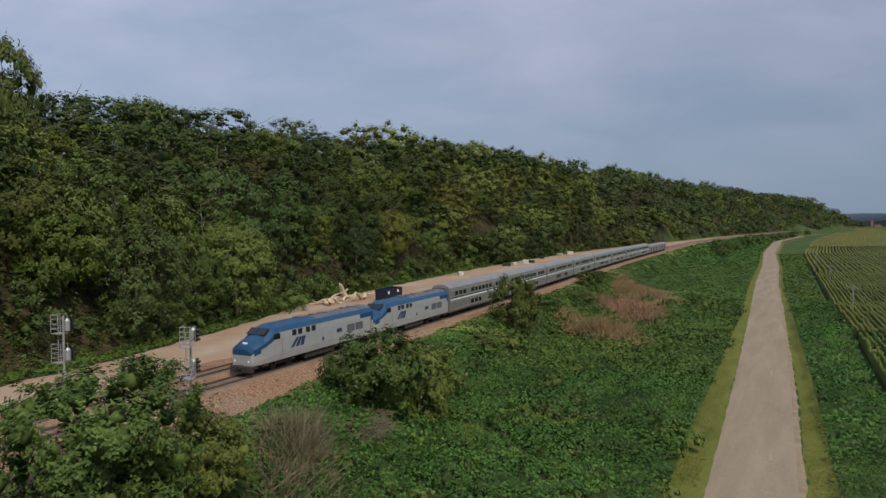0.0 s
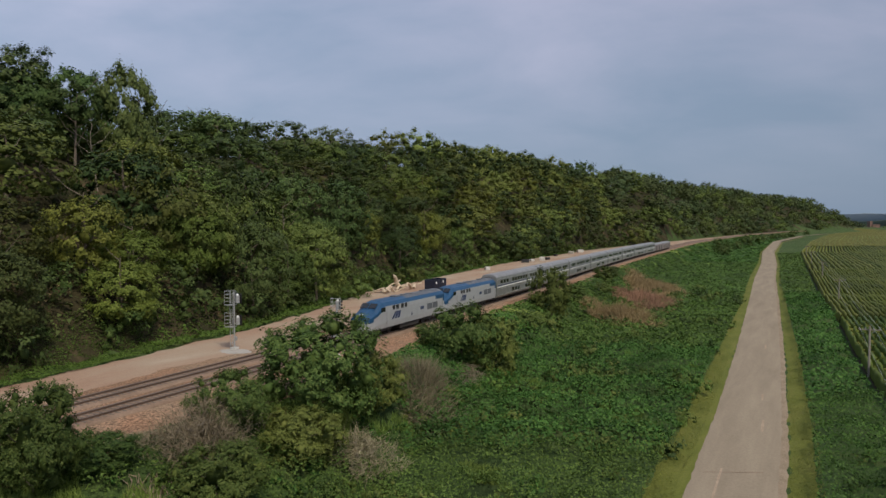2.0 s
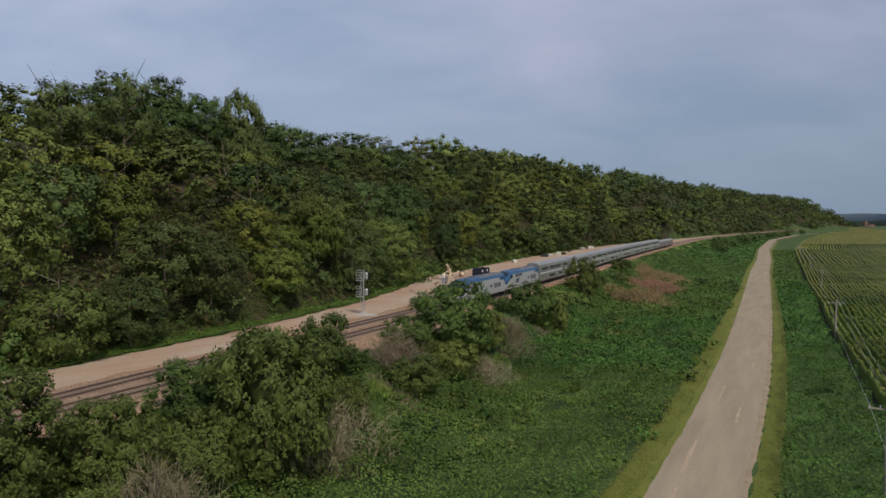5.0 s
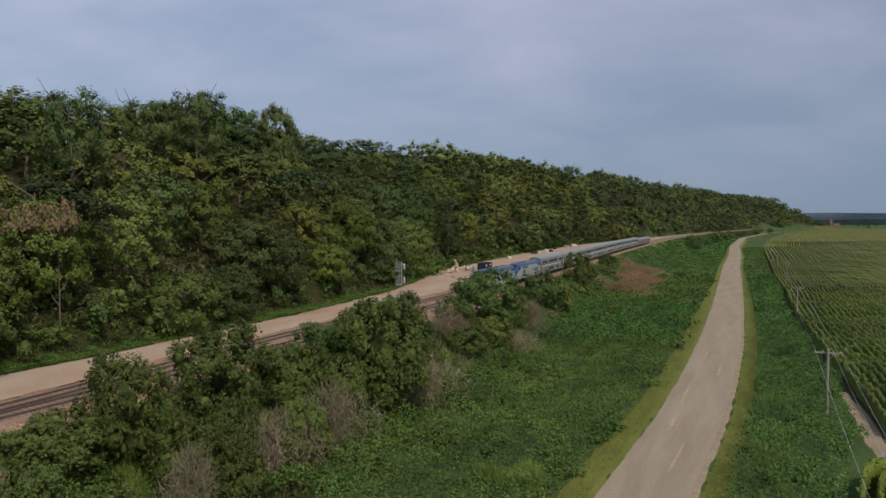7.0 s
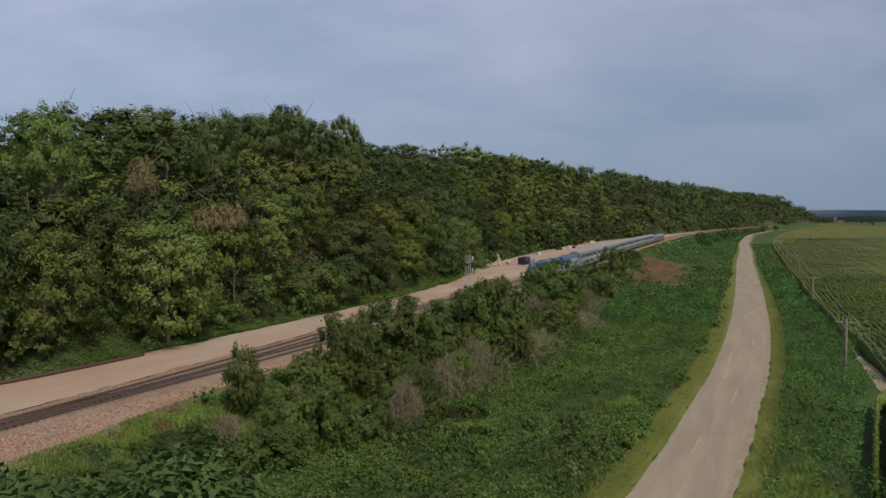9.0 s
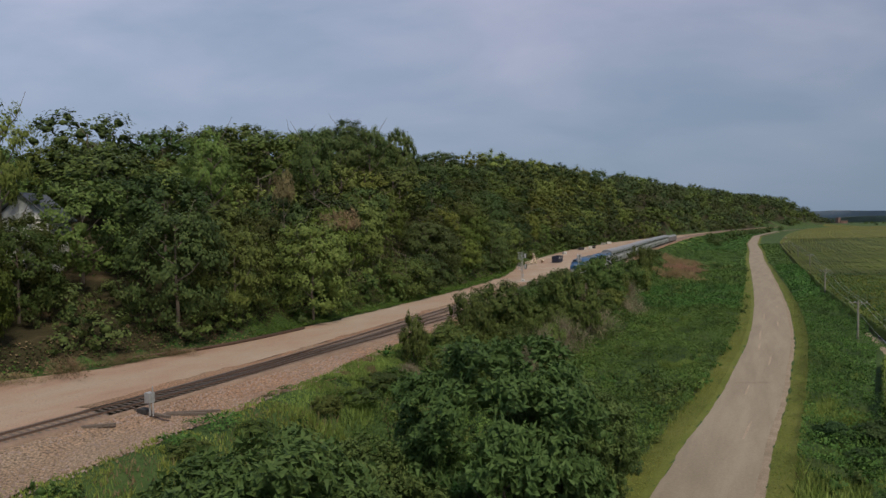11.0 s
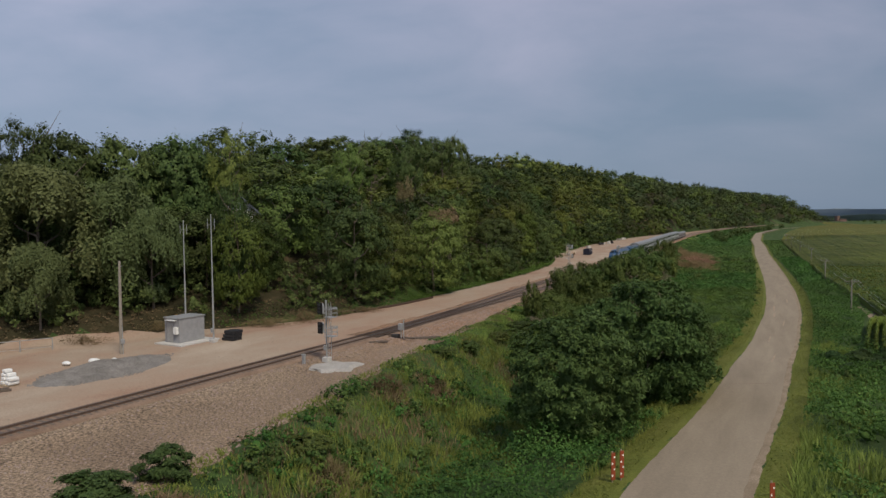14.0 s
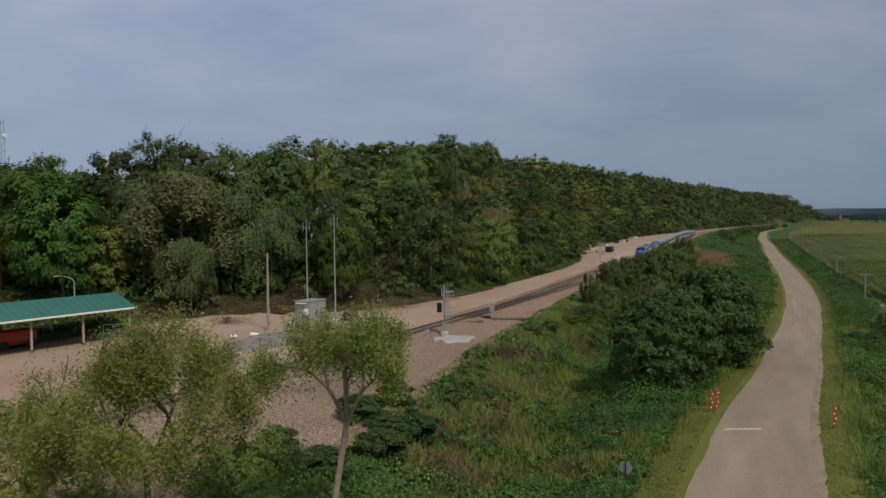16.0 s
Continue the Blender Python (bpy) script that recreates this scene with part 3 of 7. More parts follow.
def twig_bush(seed, r, h, n, width):
    """A withered bush: a tangle of rising and drooping twigs."""
    rng = np.random.default_rng(seed)
    an, q = rng.uniform(0, 6.283, n), np.sqrt(rng.uniform(0, 1, n))
    f = rng.uniform(0, 1, n) ** 0.8
    rad = r * q * (0.55 + 0.6 * np.sin(np.clip(f, 0, 1) * 2.6)) * (0.8 + 0.45 * np.sin(2 * an + seed) + 0.25 * np.sin(5 * an + 2 * seed))
    a = np.stack([np.cos(an) * rad, np.sin(an) * rad, f * h * (0.95 - 0.4 * q * q)], -1)
    out = np.stack([np.cos(an) * 0.35 * q, np.sin(an) * 0.35 * q, rng.uniform(0.3, 1.0, n)], -1) + rng.normal(0, 0.45, (n, 3))
    out[rng.uniform(0, 1, n) < 0.3] *= np.array([1, 1, -0.8])
    return blade_tris(a, a + out * rng.uniform(0.4, 1.1, (n, 1)) * h * 0.22, width, rng)


def tri(f):
    return np.concatenate([f[:, [0, 1, 2]], f[:, [0, 2, 3]]])


def round_grid(nu, nv):
    """Directions over a ball, and its triangles."""
    th = np.linspace(0.06, 2.75, nv)
    ph = np.linspace(0, 6.28319, nu, endpoint=False)
    t, f = np.meshgrid(th, ph, indexing="ij")
    v = np.stack([np.sin(t) * np.cos(f), np.sin(t) * np.sin(f), np.cos(t)], -1).reshape(-1, 3)
    i, j = np.meshgrid(np.arange(nv - 1), np.arange(nu), indexing="ij")
    a, b = (i * nu + j).ravel(), (i * nu + (j + 1) % nu).ravel()
    return v, tri(np.stack([a, a + nu, b + nu, b], -1))


def bough_crown(seed, rx, z0, z1, boughs, leaves, leaf, flat=0.62, low=-0.75, spray=6, core=0.4, top=0.75, size=(0.13, 0.25), ragged=0.08, jitter=0.20, slim=1.5, grid=(5, 4), pith=0.5):
    """A crown between heights z0 and z1: leafy boughs, each a rounded tier of leaf sprays, with dark gaps between them."""
    rng = np.random.default_rng(seed)
    zc, rz = (z0 + z1) / 2, (z1 - z0) / 2
    k = np.arange(boughs)
    cz = 1 - (1 - low) * (k + 0.5) / boughs
    ph = k * 2.399963 + rng.uniform(0, 6.28)
    u = unit(np.stack([np.sqrt(1 - cz * cz) * np.cos(ph), np.sqrt(1 - cz * cz) * np.sin(ph), cz], -1) + rng.normal(0, ragged, (boughs, 3)))
    ell = np.array([rx, rx, rz])
    e = u.copy()
    e[:, 2] = np.sign(u[:, 2]) * np.abs(u[:, 2]) ** top
    br = rx * rng.uniform(*size, boughs)
    cen = e * ell * rng.uniform(0.84 - 1.6 * ragged, 0.84 + ragged, (boughs, 1))
    squash = np.array([1, 1, flat])
    m = int(leaves / spray * 1.9)
    i = rng.choice(boughs, m, p=br ** 2 / (br ** 2).sum())
    d = unit(rng.normal(size=(m, 3)) + 0.55 * u[i] + np.array([0, 0, 0.45]))

    def lump(d, i):
        return 1 + 0.16 * np.sin(d[:, 0] * 6 + i) * np.sin(d[:, 1] * 5 + 2 * i) + 0.10 * np.sin(d[:, 2] * 9 + d[:, 0] * 5 + i)

    c = cen[i] + d * squash * (br[i] * lump(d, i) * rng.uniform(0.42, 1.12, m) ** 0.5)[:, None]
    q = np.linalg.norm((c[:, None, :] - cen[None]) / squash, axis=2) / br[None]
    q[np.arange(m), i] = 9
    c, n, i = (v[q.min(1) > 0.66][:int(leaves / spray)] for v in (c, unit(0.6 * unit(d / squash) + 1.5 * unit(c / ell) + np.array([0, 0, 0.2])), i))
    m = len(c)
    c = np.repeat(c, spray, 0) + rng.normal(0, leaf * 0.95, (m * spray, 3))
    n = np.repeat(n, spray, 0) + rng.normal(0, jitter, (m * spray, 3)) + np.array([0, 0, 0.3])
    lv, lf = leaf_tris(c, n, leaf, rng, slim)
    gv, gf = round_grid(*grid)
    v0 = np.concatenate([gv * ell * core * rng.uniform(0.7, 1.15, (len(gv), 1))] + [cen[j] + gv * squash * (br[j] * pith * lump(gv, j) * rng.uniform(0.75, 1.2, len(gv)))[:, None] for j in range(boughs)])
    gf = np.concatenate([gf + j * len(gv) for j in range(boughs + 1)])
    v = np.concatenate([v0, lv])
    lo, hi = np.percentile(lv[:, 2], 0.5), np.percentile(lv[:, 2], 99.7)
    v[:, 2] = z0 + (v[:, 2] - lo) * (z1 - z0) / (hi - lo)
    v[:, :2] *= rx / np.percentile(np.hypot(lv[:, 0], lv[:, 1]), 96)
    return v, np.concatenate([gf, lf + len(v0)])


def trunk_bm(h, r, seed, limbs=5, lean=(0, 0), first=0.35, reach=0.28):
    """A tapered, slightly bent trunk with rising limbs."""
    rng = random.Random(seed)
    bm = bmesh.new()
    pts, p = [], Vector((0, 0, -0.4))
    steps = 5
    for i in range(steps + 1):
        f = i / steps
        pts.append(Vector((lean[0] * f + rng.uniform(-0.12, 0.12) * h * 0.1, lean[1] * f + rng.uniform(-0.12, 0.12) * h * 0.1, -0.4 + (h + 0.4) * f)))
    for i in range(steps):
        add_rod(bm, pts[i], pts[i + 1], r * (1 - 0.15 * i), r * (1 - 0.15 * (i + 1)), 7)
    for k in range(limbs):
        f = first + (0.95 - first) * k / max(1, limbs - 1)
        a = pts[0].lerp(pts[-1], f)
        i = min(steps - 1, int(f * steps))
        a = pts[i].lerp(pts[i + 1], f * steps - i)
        an = k * 2.4 + rng.uniform(-0.4, 0.4)
        ln = h * reach * rng.uniform(0.8, 1.3)
        m = a + Vector((math.cos(an) * ln * 0.6, math.sin(an) * ln * 0.6, ln * 0.35))
        b = m + Vector((math.cos(an + 0.3) * ln * 0.5, math.sin(an + 0.3) * ln * 0.5, ln * 0.55))
        rr = r * 0.5 * (1.1 - 0.5 * f)
        add_rod(bm, a, m, rr, rr * 0.7, 6)
        add_rod(bm, m, b, rr * 0.7, rr * 0.25, 5)
    return bm


def plant(name, label, category, crown_me, trunk_me, x, y, scale, group="", turn=None, z=None, sz=1.0):
    t = random.uniform(0, 360) if turn is None else turn
    ob = thing(name, label, category, pose(x, y, (ground_at(x, y) if z is None else z), 0, 0, t), group)
    for nm, me in (("trunk", trunk_me), ("crown", crown_me)):
        if me is not None:
            c = part(nm, me, None, ob)
            c.scale = (scale, scale, scale * sz)
    return ob


def bm_mesh(name, bm, mat):
    me = bpy.data.meshes.new(name)
    bm.to_mesh(me)
    bm.free()
    me.materials.append(mat)
    return me


# wooded bluff: detailed trees at its foot, the rest of the wood as one mass
KINDS = [(6.4, 1.2, 12.6, M_LEAF), (7.0, 1.8, 14.2, M_LEAF_DK), (5.6, 1.0, 11.0, M_LEAF_YL), (6.8, 1.5, 13.4, M_LEAF), (5.6, 1.2, 12.4, M_LEAF_DK), (6.2, 0.6, 10.4, M_LEAF)]
BIG = [mesh_np("crown", *bough_crown(100 + i, rx, z0, z1, 72, 8600, 0.205, core=0.12, pith=0.34, jitter=0.32), mt) for i, (rx, z0, z1, mt) in enumerate(KINDS)]
SECOND = [mesh_np("crown", *bough_crown(150 + i, rx * 1.02, z0, z1, 58, 5600, 0.25, core=0.15, pith=0.36, jitter=0.3), mt) for i, (rx, z0, z1, mt) in enumerate(KINDS)]
THIRD = [mesh_np("crown", *bough_crown(180 + i, rx * 1.04, z0 * 0.5, z1 * 0.97, 46, 2600, 0.32, core=0.2, pith=0.42, jitter=0.3), mt) for i, (rx, z0, z1, mt) in enumerate(KINDS)]
BIGTRUNK = [bm_mesh("trunk", trunk_bm(9.5 + i, 0.24, 40 + i), M_BARK) for i in range(3)]
TREE_LABEL = {0: "leafy green deciduous tree at the foot of the bluff", 1: "tall dark-green deciduous tree on the bluff",
              2: "yellow-green young tree at the edge of the wood", 3: "broad green deciduous tree at the wood's edge",
              4: "narrow dark-green tree in the wooded bluff", 5: "low spreading green tree at the wood's edge"}


def wood_spots(y0, y1, d0, d1, step, rng):
    """Jittered places on the bluff between two distances behind the yard's edge."""
    out = []
    for y in np.arange(y0, y1, step):
        for d in np.arange(d0, d1, step):
            yy, dd = y + rng.uniform(-0.42, 0.42) * step, d + rng.uniform(-0.42, 0.42) * step
            p = track_pt(yy, float(wood_edge(yy)) - dd, 0)
            lawn = (p.x < -113 and p.y < -58) or (p.x < -131 and p.y < -50)
            hollow = d0 < 20 and step > 8 and math.hypot(p.x + 117, p.y + 55) < 8.5         # under the willow's curtain
            garden = abs((p.x + 98.5) * 0.93 + (p.y + 30.5) * 0.37) < 4.5 and -40 < p.y < -16 and d0 > 8     # open ground below the white house
            if not (lawn or hollow or garden):
                out.append((p.x, p.y))
    return out


near_rng = np.random.default_rng(5)


def bluff_trees(spots, crowns, lo, hi, dark=-22, flat=(0.80, 1.18)):
    for x, y in spots:
        k = int(near_rng.choice([0, 1, 3, 4, 5, 0, 1, 2, 4, 3])) if y > dark else int(near_rng.choice([1, 4, 1, 4, 4, 3]))
        if 26 < y < 78 and k in (0, 5) and crowns is not THIRD:
            k = 2
        plant("tree", TREE_LABEL[k], "tree", crowns[k], BIGTRUNK[k % 3], x, y, near_rng.uniform(lo, hi), "trees on the bluff", near_rng.uniform(0, 360), None, near_rng.uniform(*flat))


bluff_trees(wood_spots(-118, 190, 8.8, 8.9, 9.2, near_rng), BIG, 0.72, 1.08)
bluff_trees(wood_spots(-118, 190, 16.5, 16.6, 9.4, near_rng), SECOND, 0.76, 1.10)


def mass(name, label, spots, templates, rng, mats, smin=0.8, smax=1.2, flat=(0.76, 1.14)):
    """Many plants joined into a few meshes, one for each leaf colour."""
    buckets = [([], []) for _ in mats]
    count = [0] * len(mats)
    for x, y in spots:
        j = int(rng.integers(0, len(mats)))
        v, f = templates[int(rng.integers(0, len(templates)))]
        a, s = rng.uniform(0, 6.283), rng.uniform(smin, smax)
        ca, sa = math.cos(a) * s, math.sin(a) * s
        w = np.stack([v[:, 0] * ca - v[:, 1] * sa + x, v[:, 0] * sa + v[:, 1] * ca + y, v[:, 2] * s * rng.uniform(*flat) + ground_at(x, y)], -1)
        buckets[j][0].append(w)
        buckets[j][1].append(f + count[j])
        count[j] += len(v)
    for (vs, fs), mt in zip(buckets, mats):
        if vs:
            thing(name, label, "wood", kind="stuff", data=mesh_np(name, np.concatenate(vs), np.concatenate(fs), mt))


MID = [bough_crown(200 + i, 6.3 + 0.4 * i, 0.5, 11.6 + 0.8 * i, 30, 1500, 0.37, core=0.3, size=(0.18, 0.30)) for i in range(4)]
FAR = [bough_crown(300 + i, 7.0, 0.5, 11.0 + i, 16, 380, 0.68, size=(0.24, 0.36)) for i in range(4)]
w_rng = np.random.default_rng(9)
WOODMATS = [M_LEAF, M_LEAF_DK, M_LEAF, M_LEAF_DK, M_LEAF_YL, M_LEAF, M_LEAF_DK, M_LEAF]
bluff_trees(wood_spots(-22, 200, 25.0, 62, 11.6, w_rng), THIRD, 0.84, 1.34, -22, (0.62, 0.92))
bluff_trees(wood_spots(-150, -22, 25.0, 52, 11.6, w_rng), THIRD, 0.84, 1.3, -22, (0.62, 0.9))
mass("hillside_wood", "dense mixed green wood on top of the bluff", wood_spots(-150, 200, 60, 69, 9.0, w_rng), MID, w_rng, WOODMATS, 0.8, 1.2, (0.6, 0.9))
mass("hillside_wood", "dense mixed green wood covering the bluff", wood_spots(200, 420, 6.0, 60, 10.8, w_rng), MID, w_rng, WOODMATS, 1.0, 1.5, (0.62, 0.95))
mass("far_wood", "far wooded bluff along the railway", wood_spots(420, 1390, 5, 64, 13.0, w_rng), FAR, w_rng, [M_LEAF_DK, M_FARLEAF, M_FARLEAF, M_LEAF], 1.15, 1.7, (0.55, 0.95))

LOW = [bough_crown(360 + i, 3.0, -0.5, 4.4, 9, 420, 0.28, size=(0.22, 0.36), core=0.25, pith=0.4) for i in range(3)]
mass("undergrowth", "leafy undergrowth along the foot of the bluff", wood_spots(-30, 230, 6.6, 14, 4.2, w_rng), LOW, w_rng, [M_LEAF, M_BUSH, M_LEAF_DK], 0.5, 1.1)

mass("undergrowth", "leafy undergrowth along the foot of the bluff", wood_spots(100, 420, 3.0, 7.0, 4.6, w_rng), LOW, w_rng, [M_LEAF, M_BUSH, M_LEAF_DK], 0.6, 1.2)
# dark leaf colours here stand in for the shade under the trees
mass("undergrowth", "undergrowth coloured dark for shade at the wood's edge", wood_spots(-135, -25, 5.0, 20, 5.0, w_rng), LOW, w_rng, [M_LEAF_DK], 0.6, 1.1)
mass("undergrowth", "undergrowth coloured dark for shade at the wood's edge", wood_spots(-90, -42, 8.6, 15.0, 3.0, w_rng), LOW, w_rng, [M_LEAF_DK, M_SUMAC], 0.5, 0.95)
mass("undergrowth", "low bushes at the foot of the bluff", wood_spots(-42, 20, 7.0, 10.0, 3.8, w_rng), LOW, w_rng, [M_LEAF_DK, M_BUSH], 0.4, 0.7)

# taller open trees that stand out along the skyline: x, y, height of the top, width
OPEN = [mesh_np("crown", *bough_crown(170 + i, 5.0, 6.6, 14.0, 36, 5200, 0.19, 0.55, core=0.2, size=(0.15, 0.28), ragged=0.17, pith=0.35), mt) for i, mt in enumerate((M_LEAF_DK, M_LEAF_DK, M_LEAF))]
OPENTRUNK = bm_mesh("trunk", trunk_bm(12.0, 0.26, 47, 9, (0.5, 0.3), 0.3, 0.26), M_BARK)
for i, (x, y, top, w) in enumerate(((-78, 29, 38.3, 4.6), (-81, 92, 49.7, 5.2), (-89, 90, 46.0, 5.0),
                                    (-78, 88, 44.5, 5.0), (-71, 89, 43.0, 4.6), (-103, -27, 34.3, 3.8), (-126, -40, 34.0, 4.0), (-121, -37, 31.0, 4.2), (-95, 100, 48.0, 5.5),
                                    (-70.5, 55, 42.6, 5.0), (-75.7, 48.3, 40.0, 5.0), (-88, -1, 34.6, 4.2), (-55, 214, 52.5, 7.5), (-49, 218, 49.0, 6.5))):
    s = w / 5.0
    plant("tree", "tall open-crowned tree rising over the wood's skyline", "tree", OPEN[i % 3], OPENTRUNK, x, y, s, "trees on the bluff", x * 17 + y, None, (top - ground_at(x, y)) / 14.0 / s)
SKY = mesh_np("crown", *bough_crown(158, 7.0, 1.8, 14.2, 84, 9000, 0.25, core=0.3, pith=0.55, jitter=0.3), M_LEAF_DK)
for x, y, top, w in ((-74, 95, 46.4, 6.2), (-66.5, 97, 47.2, 5.6), (-80, 90, 44.5, 6.5), (-88, 92, 45.0, 6.5), (-116, -34, 32.2, 6.2), (-123, -38, 32.6, 6.2), (-110, -30, 32.4, 5.8), (-109.0, -26.0, 32.2, 4.8), (-113, -26, 31.6, 6.0), (-132, -42, 31.0, 6.5), (-150, -35, 29.6, 6.5), (-143, -38, 28.6, 6.0), (-158, -32, 30.0, 7.0), (-138.5, -46, 26.6, 5.4)):
    plant("tree", "dense tall dark-green tree on the bluff's skyline", "tree", SKY, BIGTRUNK[1], x, y, w / 7.0, "trees on the bluff", x * 13 + y, None, (top - ground_at(x, y)) / 14.2 / (w / 7.0))
plant("tree", "broad dark round-crowned tree on the bluff's skyline", "tree", SECOND[1], BIGTRUNK[1], -108.4, 31.3, 1.0, "trees on the bluff", 40, None, (38.5 - ground_at(-108.4, 31.3)) / 14.2)
plant("tree", "yellow-green young tree beside the gravel yard", "tree", BIG[2], BIGTRUNK[2], -97.4, -41.2, 0.72, "trees on the bluff", 10, None, (20.6 - ground_at(-97.4, -41.2)) / 11.0 / 0.72)
plant("tree", "low spreading green tree below the white house", "tree", BIG[0], BIGTRUNK[0], -97.6, -32.5, 0.7, "trees on the bluff", 130, None, (20.2 - ground_at(-97.6, -32.5)) / 12.6 / 0.7)
plant("tree", "low spreading green tree below the white house", "tree", BIG[3], BIGTRUNK[1], -100.2, -28.0, 0.72, "trees on the bluff", 30, None, (21.4 - ground_at(-100.2, -28.0)) / 13.4 / 0.72)
plant("tree", "narrow dark-green tree beside the yellow-green one", "tree", BIG[4], BIGTRUNK[1], -98.6, -39.8, 0.46, "trees on the bluff", 200, None, (25.0 - ground_at(-98.6, -39.8)) / 12.4 / 0.46)
CONE = mesh_np("crown", *bough_crown(196, 3.0, 0.5, 12.0, 20, 1500, 0.35, 0.8, -0.9, top=1.6, size=(0.24, 0.42)), M_LEAF_DK)
plant("conifer_tree", "small dark pointed conifer on the bluff's skyline", "tree", CONE, BIGTRUNK[0], -33.0, 298.8, 1.0, "trees on the bluff", 0, None, (58.6 - ground_at(-33, 298.8)) / 12.0)


def weeping_crown(seed, rx, z0, z1, strands, per, width):
    """Long thin shoots that hang in curtains from rounded boughs."""
    rng = np.random.default_rng(seed)
    nb = 26
    u = unit(rng.normal(size=(nb, 3)) + np.array([0, 0, 0.7]))
    cen = u * np.array([rx * 0.72, rx * 0.72, (z1 - z0) * 0.40]) + np.array([0, 0, z0 + (z1 - z0) * 0.52])
    i = rng.integers(0, nb, strands)
    d = unit(rng.normal(size=(strands, 3)) + 0.6 * u[i] + np.array([0, 0, 0.4]))
    a = cen[i] + d * np.array([1.0, 1.0, 0.6]) * rx * 0.30
    out = unit(d * np.array([1, 1, 0]) + 1e-4) * rng.uniform(0.15, 0.5, (strands, 1))
    vs, fs, n = [], [], 0
    drop = rng.uniform(1.2, 3.6, (strands, 1))
    for j in range(per):
        f = (j + rng.uniform(0, 1, (strands, 1))) / per
        c = a + out * np.sqrt(f) + np.array([0, 0, -1.0]) * drop * f + rng.normal(0, 0.10, (strands, 3))
        v, t = leaf_tris(c, d + rng.normal(0, 0.4, (strands, 3)), width, rng, 2.4)
        vs.append(v)
        fs.append(t + n)
        n += len(v)
    v = np.concatenate(vs)
    v[:, 2] = np.maximum(v[:, 2], z0)
    return v, np.concatenate(fs)


WEEP = [mesh_np("crown", *weeping_crown(520 + i, 6.0, 1.0, 15.0, 1900, 9, 0.19), M_WEEP) for i in range(2)]
for i, (x, y, top, w) in enumerate(((-118.5, -52.0, 27.3, 7.4), (-126.0, -45.5, 26.8, 5.4), (-112.0, -46.0, 26.2, 5.6), (-107.0, -46.0, 22.0, 4.2), (-115.2, -57.0, 17.8, 3.4))):
    plant("weeping_willow", "grey-green weeping willow with hanging shoots behind the yard", "tree", WEEP[i % 2], OPENTRUNK, x, y, w / 6.0, "weeping willows", 70 * i, None, (top - ground_at(x, y)) / 15.0 / (w / 6.0))
# broad-leaved trees on the lawn behind the shelter, with leaves in flat tiers
MAPLE = [mesh_np("crown", *bough_crown(530 + i, 6.0, 1.6, 15.0, 70, 11000, 0.27, 0.36, -0.8, 6, 0.2, 0.8, (0.17, 0.30), 0.12, 0.25, 1.4, (5, 4), 0.36), mt) for i, mt in enumerate((M_STRIP, M_LEAF))]
for i, (x, y, top, w) in enumerate(((-133.0, -56.0, 26.4, 6.2), (-128.6, -53.6, 20.4, 4.0), (-139.5, -50.5, 29.3, 6.0), (-144.5, -58.0, 25.0, 4.6))):
    plant("maple_tree", "broad fresh-green maple with leaves in flat tiers", "tree", MAPLE[i % 2], BIGTRUNK[i % 3], x, y, w / 6.0, "maples behind the shelter", 50 * i, None, (top - ground_at(x, y)) / 15.0 / (w / 6.0))
# small trees whose leaves have withered
SHRUBT0 = bm_mesh("trunk", trunk_bm(5.5, 0.12, 72, 6, (0.2, 0.2), 0.3, 0.25), M_BARK)
WITHERED = mesh_np("crown", *bough_crown(175, 2.5, 5.4, 7.5, 14, 1500, 0.17, core=0.1, size=(0.24, 0.42), ragged=0.2, jitter=0.5, pith=0.3), M_BROWN)
for x, y, top in ((-77, 0, 28.0), (-68.5, 8, 22.5), (-71, 5.5, 22.0)):
    plant("withered_tree", "small tree with withered brown leaves in the wood", "tree", WITHERED, SHRUBT0, x, y, 0.8, "withered trees on the bluff", x * 7, None, (top - ground_at(x, y)) / 7.5 / 0.8)
# dead trees with bare pale limbs
SNAG = [bm_mesh("trunk", trunk_bm(9.0 + 2 * i, 0.10, 60 + i, 11, (0.8 - 0.7 * i, 0.5), 0.3, 0.33), M_DEADWOOD) for i in range(3)]
for i, (x, y) in enumerate(wood_spots(-40, 110, 21.5, 22, 34.0, w_rng)):
    plant("dead_tree", "bare pale dead tree among the green wood", "dead tree", None, SNAG[i % 3], x, y, w_rng.uniform(0.85, 1.05), "dead trees on the bluff", w_rng.uniform(0, 360))

# shrubs and young trees on the bank between railway and bottom land
SHRUB = [mesh_np("crown", *bough_crown(400 + i, 5.0, 0.0, 9.0, 54, 12500, 0.135, 1.0, -0.9, 7, 0.35, 0.9, (0.17, 0.30), 0.13, 0.4, 2.2, (5, 4), 0.5), mt) for i, mt in enumerate((M_BUSH, M_LEAF, M_BUSH))]
SHRUBFAR = [mesh_np("crown", *bough_crown(410 + i, 5.0, 0.0, 9.0, 36, 6000, 0.19, 1.0, -0.9, 7, 0.35, 0.9, (0.18, 0.32), 0.13, 0.4, 2.0, (5, 4), 0.5), mt) for i, mt in enumerate((M_BUSH, M_LEAF, M_BUSH))]
SUMAC = mesh_np("crown", *bough_crown(440, 5.0, 0.0, 9.0, 20, 6500, 0.30, 0.6, -0.8, 9, 0.25, 1.0, (0.24, 0.40), 0.22, 0.4, 2.2), M_SUMAC)
